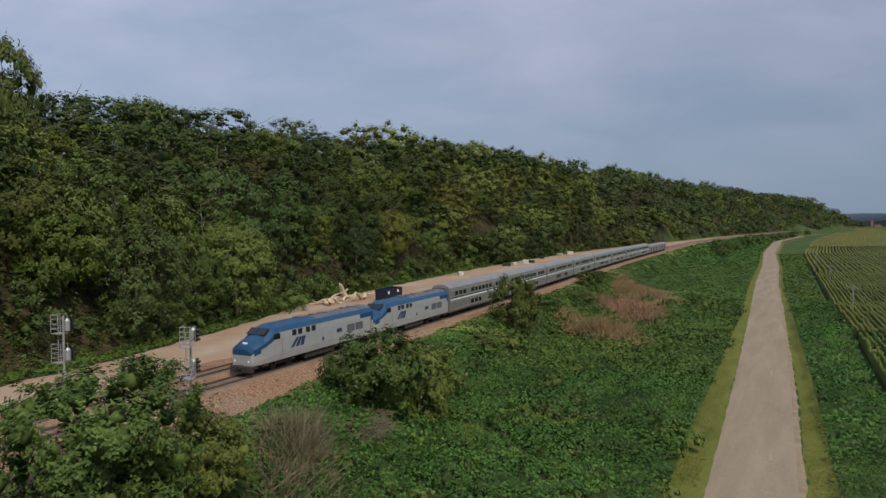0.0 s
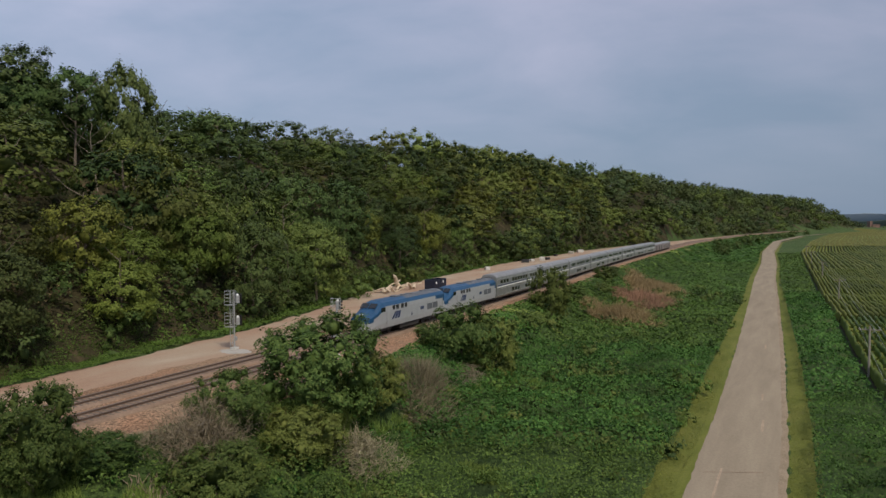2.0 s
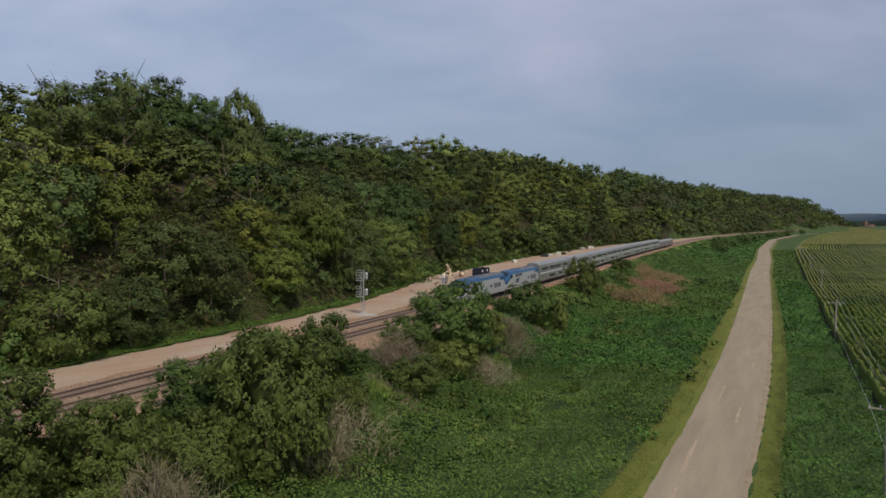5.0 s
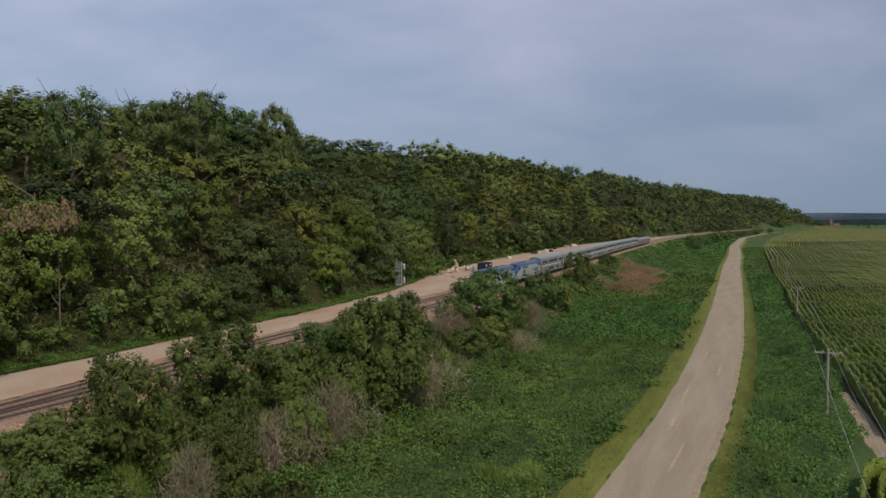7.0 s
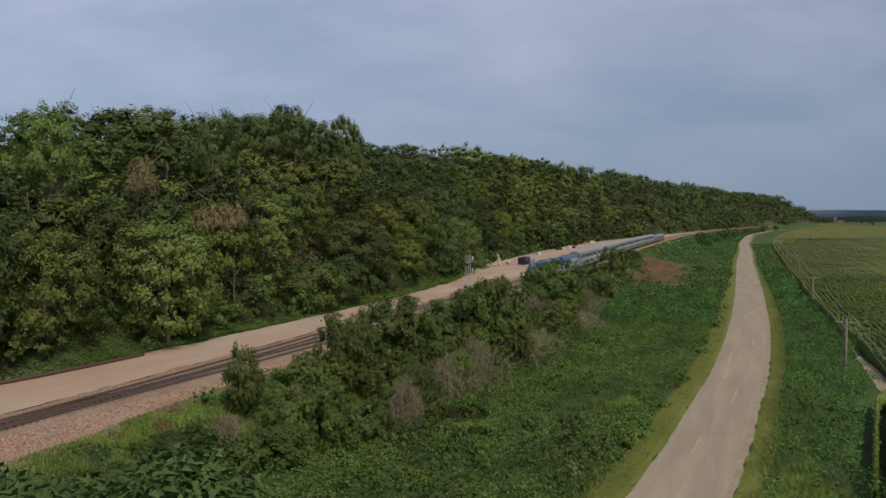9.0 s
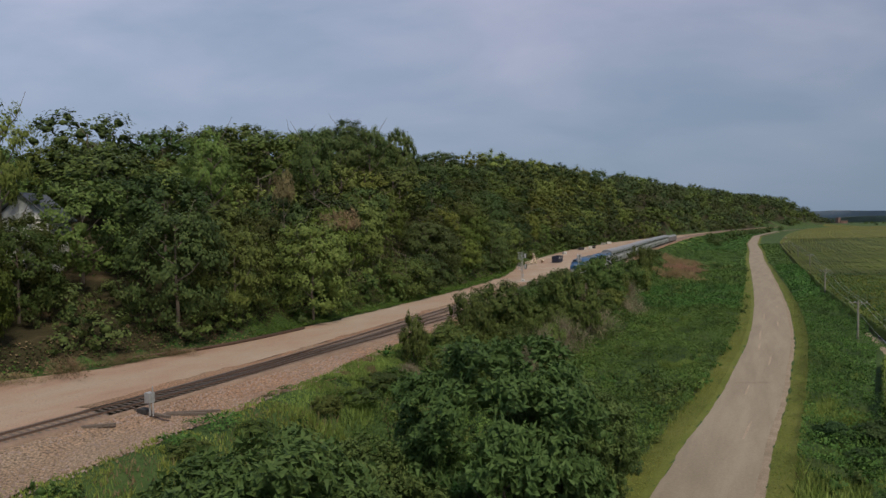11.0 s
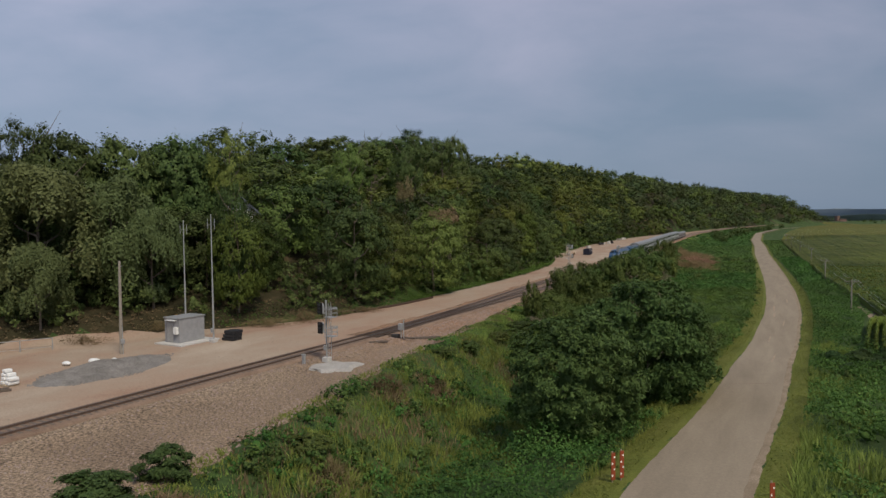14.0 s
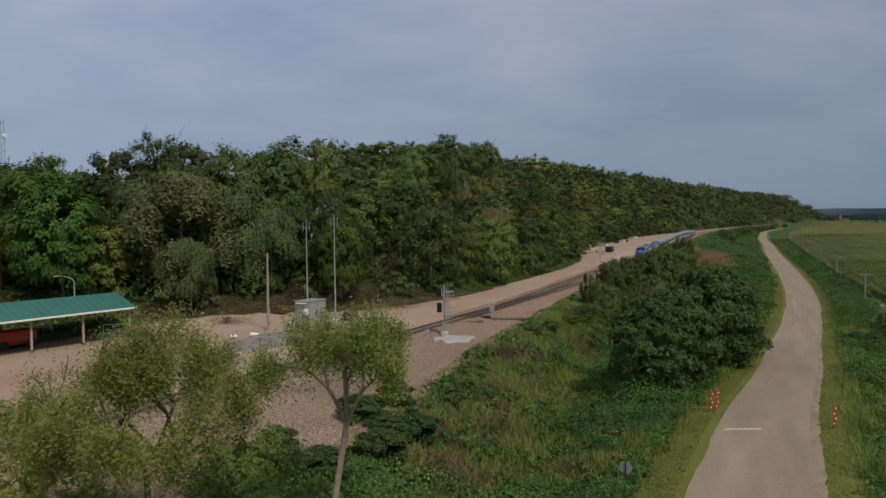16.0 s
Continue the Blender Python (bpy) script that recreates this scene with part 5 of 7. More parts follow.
thing("corn_field", "wide ripening corn field reaching into the distance", "field", kind="structure",
      data=ribbon("corn_field", spaced([(6, 520, 6)]), lambda y: corn_x(y) + np.where(y < 120, 147, np.where(y < 260, 115, 189)), lambda y: corn_x(y) + 900, 1.6, M_CORNFAR, 10))

thing("field_lane", "narrow bare dirt lane along the corn's edge", "dirt lane", kind="structure",
      data=ribbon("field_lane", spaced([(-9, 13, 0.8)]), lambda y: corn_x(y) - 1.9 - 0.6 * sstep(2, -6, y), lambda y: corn_x(y) - 0.7, 0.06, M_SHOULDER, 3, None, 0.25, 81))
# the next field: rows parallel to the road that bend east round its near corner
HU, HN, HC = np.array([0.532, 0.847]), np.array([0.847, -0.532]), np.array([7.3, -10.2])
vs, fs, nv = [], [], 0
for i in range(26):
    r = max(9.0 - i * 0.9, 0.8)
    run = [HC + HN * (i * 1.05) + HU * q for q in np.arange(-36.0, -9.0, 0.6)]
    bend = [HC + HN * (i * 1.05 + r * (1 - math.cos(q))) + HU * (-9.0 + r * math.sin(q)) for q in np.linspace(0, math.pi / 2, max(3, int(r * 2.6)))]
    away = [bend[-1] + HN * q for q in np.arange(0.6, 22.0, 0.6)]
    line = np.array(run + bend + away)
    d = np.gradient(line, axis=0)
    d = d / np.linalg.norm(d, axis=1, keepdims=True) * 0.24
    hx, hy = line[:, 0], line[:, 1]
    z = ground_z(hx, hy)
    top = z + 1.95 + c_rng.uniform(-0.28, 0.22, len(hx))
    ox, oy = d[:, 1] * c_rng.uniform(0.7, 1.2, len(hx)), -d[:, 0] * c_rng.uniform(0.7, 1.2, len(hx))
    v = np.stack([np.stack([hx - ox, hy - oy, z], -1), np.stack([hx - ox * 0.8, hy - oy * 0.8, top - 0.6], -1), np.stack([hx, hy, top], -1),
                  np.stack([hx + ox * 0.8, hy + oy * 0.8, top - 0.6], -1), np.stack([hx + ox, hy + oy, z], -1)], 1).reshape(-1, 3)
    b = np.arange(len(hx) - 1) * 5 + nv
    vs.append(v)
    fs.append(np.concatenate([np.stack([b + k, b + k + 1, b + k + 6, b + k + 5], -1) for k in range(4)]))
    nv += len(v)
    m = len(hx) * 14
    at = c_rng.integers(0, len(hx), m)
    lh = c_rng.uniform(0.3, 1.05, m) * 2.0
    c = np.stack([hx[at] + c_rng.normal(0, 0.12, m), hy[at] + c_rng.normal(0, 0.12, m), z[at] + lh], -1)
    if i < 12:
        lv, lf = leaf_tris(c, c_rng.normal(0, 0.7, (m, 3)) + np.array([0, 0, 0.8]), 0.15, c_rng, 2.2)
        thing("corn_leaves", "long arching green corn leaves at the headland", "corn", kind="stuff", data=mesh_np("corn_leaves", lv, lf, M_CORN))
thing("headland_corn", "corn rows bending round the field's near corner", "corn", kind="stuff", data=mesh_np("headland_corn", np.concatenate(vs), np.concatenate(fs), M_CORN))

# heaps of dry brush at the foot of the bluff
x, y = strip_points(-122, -18, lambda y: track_x(y) + (pad_edge(y) - 7.0) * 1.1, lambda y: track_x(y) + (pad_edge(y) + 0.5) * 1.1, 7.0, g_rng)
scatter("dry_litter", "brown dead leaves and brush along the yard's edge", "litter", x, y, 0.2, M_BROWN, g_rng, 0.22, 1.2)
x, y = strip_points(4, 96, lambda y: track_x(y) + (pad_edge(y) - 13.0) * 1.1, lambda y: track_x(y) + (pad_edge(y) - 5.5) * 1.1, 8.0, g_rng)
keep = value_noise(x / 5, y / 5, 33) > 0.45
scatter("dry_litter", "dry tan brush and dead stalks on the cut bank", "litter", x[keep], y[keep], 0.26, M_BROWN, g_rng, 0.5, 1.0)
BRUSH = mesh_np("twig_mass", *twig_bush(460, 2.6, 2.2, 2200, 0.022), M_BROWN)
for x, y, s in ((-92.5, -44.5, 0.8), (-89.0, -39.5, 1.0), (-85.5, -35.0, 0.7), (-81.8, -31.0, 0.6), (-104.5, -50.0, 0.8), (-110.5, -57.0, 0.7)):
    t = thing("brush_heap", "heap of dry brown brush at the foot of the bluff", "brush", pose(x, y, ground_at(x, y), 0, 0, x * 31), "brush heaps")
    part("twig_mass", BRUSH, None, t).scale = (s * 1.5, s, s * 0.7)

# ---- train ----
M_SILVER = solid_mat("silver_paint", (0.35, 0.365, 0.38), 0.42, 0.15, 0.08, 1.2)
M_BLUE = solid_mat("blue_paint", (0.010, 0.056, 0.132), 0.42, 0, 0.15, 1.5)
M_ROOFGREY = solid_mat("sooty_roof", (0.10, 0.11, 0.125), 0.6, 0.1, 0.35, 1.0)
M_STEEL = solid_mat("fluted_stainless_steel", (0.25, 0.26, 0.25), 0.42, 0.45, 0.16, 0.9)
M_GLASS = solid_mat("dark_window_glass", (0.012, 0.015, 0.018), 0.12, 0, 0.1)
M_TRUCK = solid_mat("grimy_running_gear", (0.045, 0.042, 0.040), 0.75, 0.2, 0.4, 2.0)
M_CARROOF = solid_mat("dull_steel_roof", (0.24, 0.245, 0.25), 0.55, 0.3, 0.2, 0.7)
M_NAVY = solid_mat("dark_blue_stripe", (0.02, 0.035, 0.09), 0.5)
M_LAMP = solid_mat("lamp_lens", (0.85, 0.85, 0.80), 0.15)
M_BAGGAGE = solid_mat("dull_rose_grey_steel", (0.25, 0.21, 0.205), 0.5, 0.25, 0.2, 0.8)


def loft(stations, section, mats_of, names, mats, parent):
    """A hull over stations, its faces sorted by mats_of(centre) into several parts."""
    rings = [[Vector(p) for p in section(y)] for y in stations]
    bms = [bmesh.new() for _ in names]
    k = len(rings[0])

    def put(pts):
        c = sum(pts, Vector()) / len(pts)
        bm = bms[mats_of(c)]
        bm.faces.new([bm.verts.new(p) for p in pts])

    for a, b in zip(rings, rings[1:]):
        for j in range(k):
            j2 = (j + 1) % k
            put([a[j], a[j2], b[j2], b[j]])
    for ring in (rings[0], rings[-1][::-1]):
        h = k // 2
        for j in range(h - 1):
            put([ring[j], ring[j + 1], ring[k - 2 - j], ring[k - 1 - j]])
    for nm, bm, mt in zip(names, bms, mats):
        bmesh.ops.remove_doubles(bm, verts=bm.verts[:], dist=0.002)
        bmesh.ops.recalc_face_normals(bm, faces=bm.faces[:])
        part(nm, bm, mt, parent)


LOCO_L = 20.9
LZ = (0.95, 1.6, 2.1, 2.6, 3.1, 3.6, 4.05, 4.32)
LW = (1.46, 1.53, 1.53, 1.53, 1.53, 1.50, 1.12, 0.55)


def loco_section(y):
    """Right flank up, over the roof, left flank down."""
    top = float(np.interp(y, (0, 0.22, 1.0, 1.7, 2.9, 3.6), (2.45, 2.80, 3.15, 3.40, 4.20, 4.36)))
    wid = float(np.interp(y, (0, 0.22, 1.0, 2.2), (0.72, 0.86, 0.97, 1.0)))
    zs = [0.95 + (z - 0.95) * (top - 0.95) / (4.32 - 0.95) for z in LZ]
    right = [(w * wid, y, z) for w, z in zip(LW, zs)]
    return right + [(-x, yy, z) for x, yy, z in right[::-1]]


def wheelset_truck(y, wheels, parent, spread=1.35):
    tr = part("truck", box_bm((0, y, 0.72), (2.35, spread * (wheels - 1) + 1.3, 0.42), 0.06), M_TRUCK, parent)
    for i in range(wheels):
        wy = y + (i - (wheels - 1) / 2) * spread * (1.0 if wheels > 2 else 1.7)
        for sx in (-0.76, 0.76):
            part("wheel", rod_bm(((sx - 0.07, wy, 0.47), (sx + 0.07, wy, 0.47), 0.47), seg=14), M_TRUCK, tr)
    return tr


def side_panel(x, y0, y1, z0, z1, slant=0.0, thick=0.03):
    """A thin raised plate on the flank."""
    bm = bmesh.new()
    s = 1 if x > 0 else -1
    pts = [(y0, z0), (y1, z0), (y1 + slant, z1), (y0 + slant, z1)]
    a = [bm.verts.new((x - s * thick, y, z)) for y, z in pts]
    b = [bm.verts.new((x + s * 0.012, y, z)) for y, z in pts]
    bm.faces.new(b)
    for i in range(4):
        j = (i + 1) % 4
        bm.faces.new((a[i], a[j], b[j], b[i]))
    bmesh.ops.recalc_face_normals(bm, faces=bm.faces[:])
    return bm


def locomotive(m, label):
    lo = thing("locomotive", label, "locomotive", m, "locomotives")
    sts = (0, 0.22, 0.6, 1.0, 1.4, 1.7, 2.3, 2.9, 3.6, 4.4, 5.2, 6.0, 7.0, 8.5, 10, 12, 14, 16, 18, 19.5, 20.3, 20.9)

    def paint(c):
        if c.z > 4.0 and c.y > 9.5:
            return 2
        if c.z > 3.8 or c.z > 1.95 + 0.42 * max(0, c.y - 0.4) or (c.y > 16.5 and c.z > 3.75 - 0.25 * (c.y - 16.5)):
            return 1
        return 0

    loft(sts, loco_section, paint, ("body", "blue_paint", "roof"), (M_SILVER, M_BLUE, M_ROOFGREY), lo)
    part("underframe", box_bm((0, 10.5, 0.98), (2.7, 19.6, 0.28), 0.05), M_TRUCK, lo)
    part("fuel_tank", box_bm((0, 10.6, 0.62), (2.5, 5.2, 0.72), 0.12), M_TRUCK, lo)
    for y in (4.6, 16.4):
        wheelset_truck(y, 2, lo)
    bm = bmesh.new()
    add_box(bm, (0, -0.02, 0.62), (2.6, 0.35, 0.62), None, 0.08)
    add_box(bm, (0, -0.25, 0.85), (0.35, 0.5, 0.3), None, 0.04)
    part("plow", bm, M_TRUCK, lo, "black snow plow and coupler")
    for sx in (-0.55, 0.55):
        part("headlight", rod_bm(((sx * 0.25, 0.55, 2.93), (sx * 0.25, 0.40, 2.93), 0.11)), M_LAMP, lo)
        part("ditch_light", rod_bm(((sx * 1.5, 0.2, 1.35), (sx * 1.5, -0.02, 1.35), 0.12)), M_LAMP, lo)
        bm = bmesh.new()
        add_box(bm, (sx * 1.05, 2.26, 3.82), (1.0, 0.06, 0.92), Matrix.Identity(4))
        bmesh.ops.rotate(bm, verts=bm.verts[:], cent=(0, 2.26, 3.82), matrix=Matrix.Rotation(radians(-56), 3, "X"))
        part("windshield", bm, M_GLASS, lo, "dark raked windshield pane")
    for s in (-1, 1):
        x = s * 1.535
        part("cab_window", side_panel(x, 2.75, 3.7, 3.02, 3.55), M_GLASS, lo)
        for k in range(4):
            part("side_vent", side_panel(x, 5.55 + k * 0.95 + (0.35 if k > 1 else 0), 6.2 + k * 0.95 + (0.35 if k > 1 else 0), 3.02, 3.58), M_BLACK, lo)
        for k in range(2):
            part("grille", side_panel(x, 15.3 + k * 1.75, 16.85 + k * 1.75, 1.95, 2.78), M_ROOFGREY, lo, "grey louvred radiator grille")
        for k in range(3):
            part("emblem_stripe", side_panel(x, 5.3 + k * 0.75, 5.75 + k * 0.8, 1.85, 2.75, 0.9 - 0.25 * k), M_NAVY, lo, "dark blue slanting emblem stripe")
        part("lettering_bar", side_panel(x, 13.3, 14.3, 2.2, 2.6), M_NAVY, lo)
        part("side_door", side_panel(x, 4.2, 4.8, 1.5, 2.9), M_SILVER, lo)
        part("hatch", side_panel(x, 10.6, 10.9, 1.75, 2.1), M_NAVY, lo)
        for hy, hz in ((20.2, 3.2), (3.95, 2.9)):
            part("handrail", rod_bm(((s * 1.6, hy, 1.3), (s * 1.6, hy, hz), 0.025), seg=5), M_GALV, lo)
    for y in (11.2, 12.6, 17.0, 18.4):
        part("roof_fan", rod_bm(((0, y, 4.3), (0, y, 4.45), 0.55), seg=14), M_ROOFGREY, lo)
    part("exhaust_hatch", box_bm((0, 9.0, 4.38), (1.0, 1.6, 0.2), 0.04), M_ROOFGREY, lo)
    return lo


CAR_L, CAR_H = 25.8, 4.92


def coach(m, label, steel, low=False):
    car = thing("passenger_car", label, "railway car", m, "passenger cars")
    h = 4.15 if low else CAR_H
    prof = ((1.42, 0.75), (1.55, 1.0), (1.55, h - 1.0), (1.50, h - 0.55), (1.15, h - 0.18), (0.55, h))

    def sec(y):
        w = 0.96 if y in (0, CAR_L) else 1.0
        r = [(x * w, y, z if z < 3 else z - (0.06 if w < 1 else 0)) for x, z in prof]
        return r + [(-x, yy, z) for x, yy, z in r[::-1]]

    loft((0, 0.25, 6, 13, 19.5, CAR_L - 0.25, CAR_L), sec, lambda c: 1 if c.z > h - 0.5 else 0, ("body", "roof"), (steel, M_CARROOF), car)
    for y in (3.1, CAR_L - 3.1):
        wheelset_truck(y, 2, car)
    part("underfloor_box", box_bm((0, CAR_L / 2, 0.7), (2.5, 9.0, 0.5), 0.05), M_TRUCK, car)
    for y in (-0.28, CAR_L + 0.28):
        part("diaphragm", box_bm((0, y, 3.3 if not low else 2.2), (1.4, 0.5, 2.2), 0.05), M_BLACK, car)
    for s in (-1, 1):
        x = s * 1.556
        if low:
            for k in range(3):
                part("side_door", side_panel(x, 4 + k * 7.5, 6.4 + k * 7.5, 1.0, 3.0), M_TRUCK, car)
            continue
        part("stripe", side_panel(x, 0.3, CAR_L - 0.3, 2.52, 2.70), M_WHITE, car, "thin white stripe")
        part("stripe", side_panel(x, 0.3, CAR_L - 0.3, 2.76, 2.92), M_NAVY, car, "dark blue stripe")
        for k in range(14):
            if k in (3, 10):
                continue
            part("window", WIN_R if s > 0 else WIN_L, None, car).location = (0, 1.9 + k * 1.6, 3.18)
        for k in (4, 5, 6, 9, 10):
            part("window", WIN_R if s > 0 else WIN_L, None, car).location = (0, 1.9 + k * 1.6, 1.35)
        part("side_door", side_panel(x, 12.1, 13.3, 0.95, 2.45), M_STEEL, car)
        for z in (1.15, 2.25, 3.02, 3.95):
            part("rib", side_panel(x, 0.3, CAR_L - 0.3, z, z + 0.035), M_ALU, car)
    return car


WIN_R = bm_mesh("window", side_panel(1.556, 0, 1.15, 0, 0.62), M_GLASS)
WIN_L = bm_mesh("window", side_panel(-1.556, 0, 1.15, 0, 0.62), M_GLASS)


def track_station(y, run):
    """The plan station that lies run metres further along the main track."""
    step = 0.5
    n = int(run / step)
    for _ in range(n):
        d = float(track_x(y + 0.5) - track_x(y - 0.5))
        y += step / math.sqrt(1 + d * d)
    return y


def on_track(y, length):
    """Pose for a vehicle whose front is at station y: it sits on the chord between its trucks."""
    a, b = track_pt(y, 0, RAIL_Z), track_pt(track_station(y, length), 0, RAIL_Z)
    d = b - a
    return Matrix.Translation(a) @ Matrix.Rotation(-math.atan2(d.x, d.y), 4, "Z")


NOSE_Y = 64.0
st = NOSE_Y
for lab in ("blue and silver diesel passenger locomotive leading the train", "blue and silver diesel locomotive coupled behind the first"):
    locomotive(on_track(st, LOCO_L), lab)
    st = track_station(st, LOCO_L + 0.7)
for i in range(10):
    coach(on_track(st, CAR_L), "silver double-deck passenger car with dark windows" if i < 8 else "dull rose-grey baggage car at the train's end", M_STEEL if i < 8 else M_BAGGAGE, i >= 8)
    st = track_station(st, CAR_L + 0.7)

# ---- railway furniture ----
M_GREENROOF = solid_mat("green_sheet_roof", (0.035, 0.145, 0.115), 0.45, 0.1, 0.12, 0.8)
M_POST = solid_mat("pale_timber_post", (0.36, 0.29, 0.20), 0.8, 0, 0.2, 4.0)
M_REDPAINT = solid_mat("orange_red_paint", (0.42, 0.045, 0.018), 0.45, 0, 0.15)
M_BRICK = solid_mat("red_brown_brick", (0.30, 0.13, 0.085), 0.85, 0, 0.25, 3.0, 0.01)
M_MARK = solid_mat("orange_marker_board", (0.26, 0.05, 0.016), 0.6, 0, 0.15)
M_CLUTTER = solid_mat("black_plastic", (0.02, 0.02, 0.022), 0.5, 0, 0.3)
M_NAVYBOX = solid_mat("dark_navy_steel", (0.012, 0.016, 0.035), 0.5, 0.1, 0.3)
M_ELEV = solid_mat("pinkish_concrete", (0.17, 0.105, 0.085), 0.9, 0, 0.2, 0.2)
M_TAN = solid_mat("excavator_tan", (0.35, 0.2, 0.1), 0.6)


def signal_mast(x, y, z, turn, label, heads, height=6.7, face=1, cage=0.85):
    """A railway signal: tube mast, ladder in a cage, two lamp heads on brackets."""
    sg = thing("railway_signal", label, "railway signal", pose(x, y, z, 0, 0, turn), "railway signals")
    part("foundation", box_bm((0, 0, 0.1), (0.7, 0.7, 0.5), 0.04), M_CONC, sg)
    part("mast", rod_bm(((0, 0, 0.2), (0, 0, height), 0.085), seg=12), M_GALV, sg)
    lad = part("ladder", rod_bm(((0.42, -0.2, 0.5), (0.42, -0.2, height - 0.2), 0.03), ((0.42, 0.2, 0.5), (0.42, 0.2, height - 0.2), 0.03), seg=6), M_GALV, sg)
    for k in range(int((height - 0.9) / 0.42)):
        part("rung", rod_bm(((0.42, -0.2, 0.8 + k * 0.42), (0.42, 0.2, 0.8 + k * 0.42), 0.018), seg=5), M_GALV, lad)
    for zz in heads:
        pl = part("platform", box_bm((0.55, 0, zz - 0.75), (1.0, 0.9, 0.05)), M_GALV, sg)
        for px, py in ((1.03, -0.43), (1.03, 0.43), (0.1, 0.43), (0.1, -0.43)):
            part("rail_post", rod_bm(((px, py, zz - 0.75), (px, py, zz + cage), 0.025), seg=5), M_GALV, pl)
        for zr in (zz - 0.35, zz + 0.05, zz + cage * 0.55, zz + cage):
            part("guard_rail", rod_bm(((0.1, -0.43, zr), (1.03, -0.43, zr), 0.022), ((1.03, -0.43, zr), (1.03, 0.43, zr), 0.022), ((1.03, 0.43, zr), (0.1, 0.43, zr), 0.022), seg=5), M_GALV, pl)
        part("bracket", rod_bm(((0, 0, zz - 0.35), (-0.55, 0, zz - 0.35), 0.05), ((-0.55, 0, zz - 0.35), (-0.55, 0, zz - 0.1), 0.05), seg=8), M_GALV, sg)
        hd = part("lamp_head", rod_bm(((-0.55, 0.02, zz - 0.45), (-0.55, 0.02, zz + 0.4), 0.24), ((-0.55, 0.02, zz + 0.4), (-0.55, 0.02, zz + 0.6), 0.24, 0.08), seg=12), M_GALV, sg, "silver lamp housing")
        bm = bmesh.new()
        add_box(bm, (-0.55, 0.28 * face, zz + 0.05), (0.62, 0.05, 1.15), None, 0.02)
        part("backboard", bm, M_BLACK, hd, "black backboard")
        for k in range(3):
            part("hood", rod_bm(((-0.55, 0.30 * face, zz - 0.3 + k * 0.34), (-0.55, 0.56 * face, zz - 0.34 + k * 0.34), 0.13, 0.11), seg=10), M_BLACK, hd)
    part("junction_box", box_bm((0.0, -0.2, 1.3), (0.3, 0.22, 0.45), 0.02), M_GALV, sg)
    return sg


signal_mast(-34.8, 58.25, PAD_Z, track_yaw(58) + 180, "galvanised two-head railway signal mast with caged ladder", (5.9, 3.4), 6.7, -1)
signal_mast(-22.3, 54.6, PAD_Z - 0.1, track_yaw(54) - 65, "galvanised two-head railway signal beside the tracks", (5.7, 3.2), 6.2)
signal_mast(-80.9, -66.8, PAD_Z, track_yaw(-66), "galvanised railway signal with black backboards on a concrete pad", (5.1, 3.2), 6.0, -1, 0.2)
# pale pad of gravel round the third signal
bm = bmesh.new()
bmesh.ops.create_cone(bm, cap_ends=True, segments=28, radius1=2.7, radius2=2.1, depth=0.35)
for v in bm.verts:
    k = 1 + 0.16 * math.sin(v.co.x * 3.1) + 0.12 * math.cos(v.co.y * 2.3)
    v.co = Vector((v.co.x * k * 1.05, v.co.y * k * 0.88, v.co.z))
tagged(part("signal_pad", bm, M_PADSTONE, None), "pale crushed-stone pad round the signal foot", "stone pad").matrix_world = pose(-79.9, -68.6, ground_at(-79.9, -68.6) + 0.08, 0, 0, 30)


def equipment_post(x, y, h, label):
    ob = thing("marker_post", label, "post", pose(x, y, ground_at(x, y), 0, 0, track_yaw(y)))
    part("post", box_bm((0, 0, h / 2), (0.28, 0.28, h), 0.03), M_GALV, ob)
    part("cap", box_bm((0, 0, h + 0.03), (0.34, 0.34, 0.06), 0.02), M_GALV, ob)


equipment_post(-82.9, -68.2, 0.9, "short pale grey equipment post by the track")
sw = thing("switch_machine", "grey switch machine with cabinet beside the track", "switch machine", pose(-74.4, -54.2, PAD_Z, 0, 0, track_yaw(-54)))
part("cabinet", box_bm((0, 0, 1.35), (0.55, 0.5, 0.75), 0.03), M_GALV, sw)
part("post", rod_bm(((0, 0, 0), (0, 0, 1.0), 0.07)), M_GALV, sw)
part("pole", rod_bm(((0.35, 0, 0), (0.35, 0, 2.2), 0.05)), M_GALV, sw)
part("motor_box", box_bm((-0.9, 0.2, 0.2), (0.9, 0.6, 0.35), 0.04), M_TRUCK, sw)
part("throw_rod", rod_bm(((-0.5, 0.2, 0.25), (-2.6, 0.2, 0.25), 0.04)), M_RAIL, sw)
part("tie", box_bm((-0.3, 0.25, 0.05), (4.2, 0.25, 0.2), 0.02), M_TIE, sw)
for i, (ox, oy, ln) in enumerate(((2.2, 1.0, 3.2), (2.6, 1.6, 4.0), (-2.4, -2.8, 2.2))):
    t = thing("loose_timber", "weathered dark timber lying on the ballast", "timber", pose(-74.4 + ox, -54.2 + oy, ground_at(-74.4 + ox, -54.2 + oy) + 0.1, 0, 0, track_yaw(-54) + 8 * i - 60))
    part("beam", box_bm((0, 0, 0.05), (0.24, ln, 0.2), 0.02), M_TIE, t)

# signal cabin with its two radio masts
cab = thing("equipment_cabin", "grey aluminium signal equipment cabin on a concrete slab", "cabin", pose(-99.4, -55.3, PAD_Z, 0, 0, track_yaw(-55)))
part("slab", box_bm((0.4, 0, 0.06), (4.4, 5.6, 0.24), 0.03), M_CONC, cab)
part("body", box_bm((0, 0, 1.55), (2.4, 3.6, 2.75), 0.03), M_CABIN, cab)
part("roof", box_bm((0, 0, 2.98), (2.6, 3.8, 0.14), 0.03), M_GALV, cab)
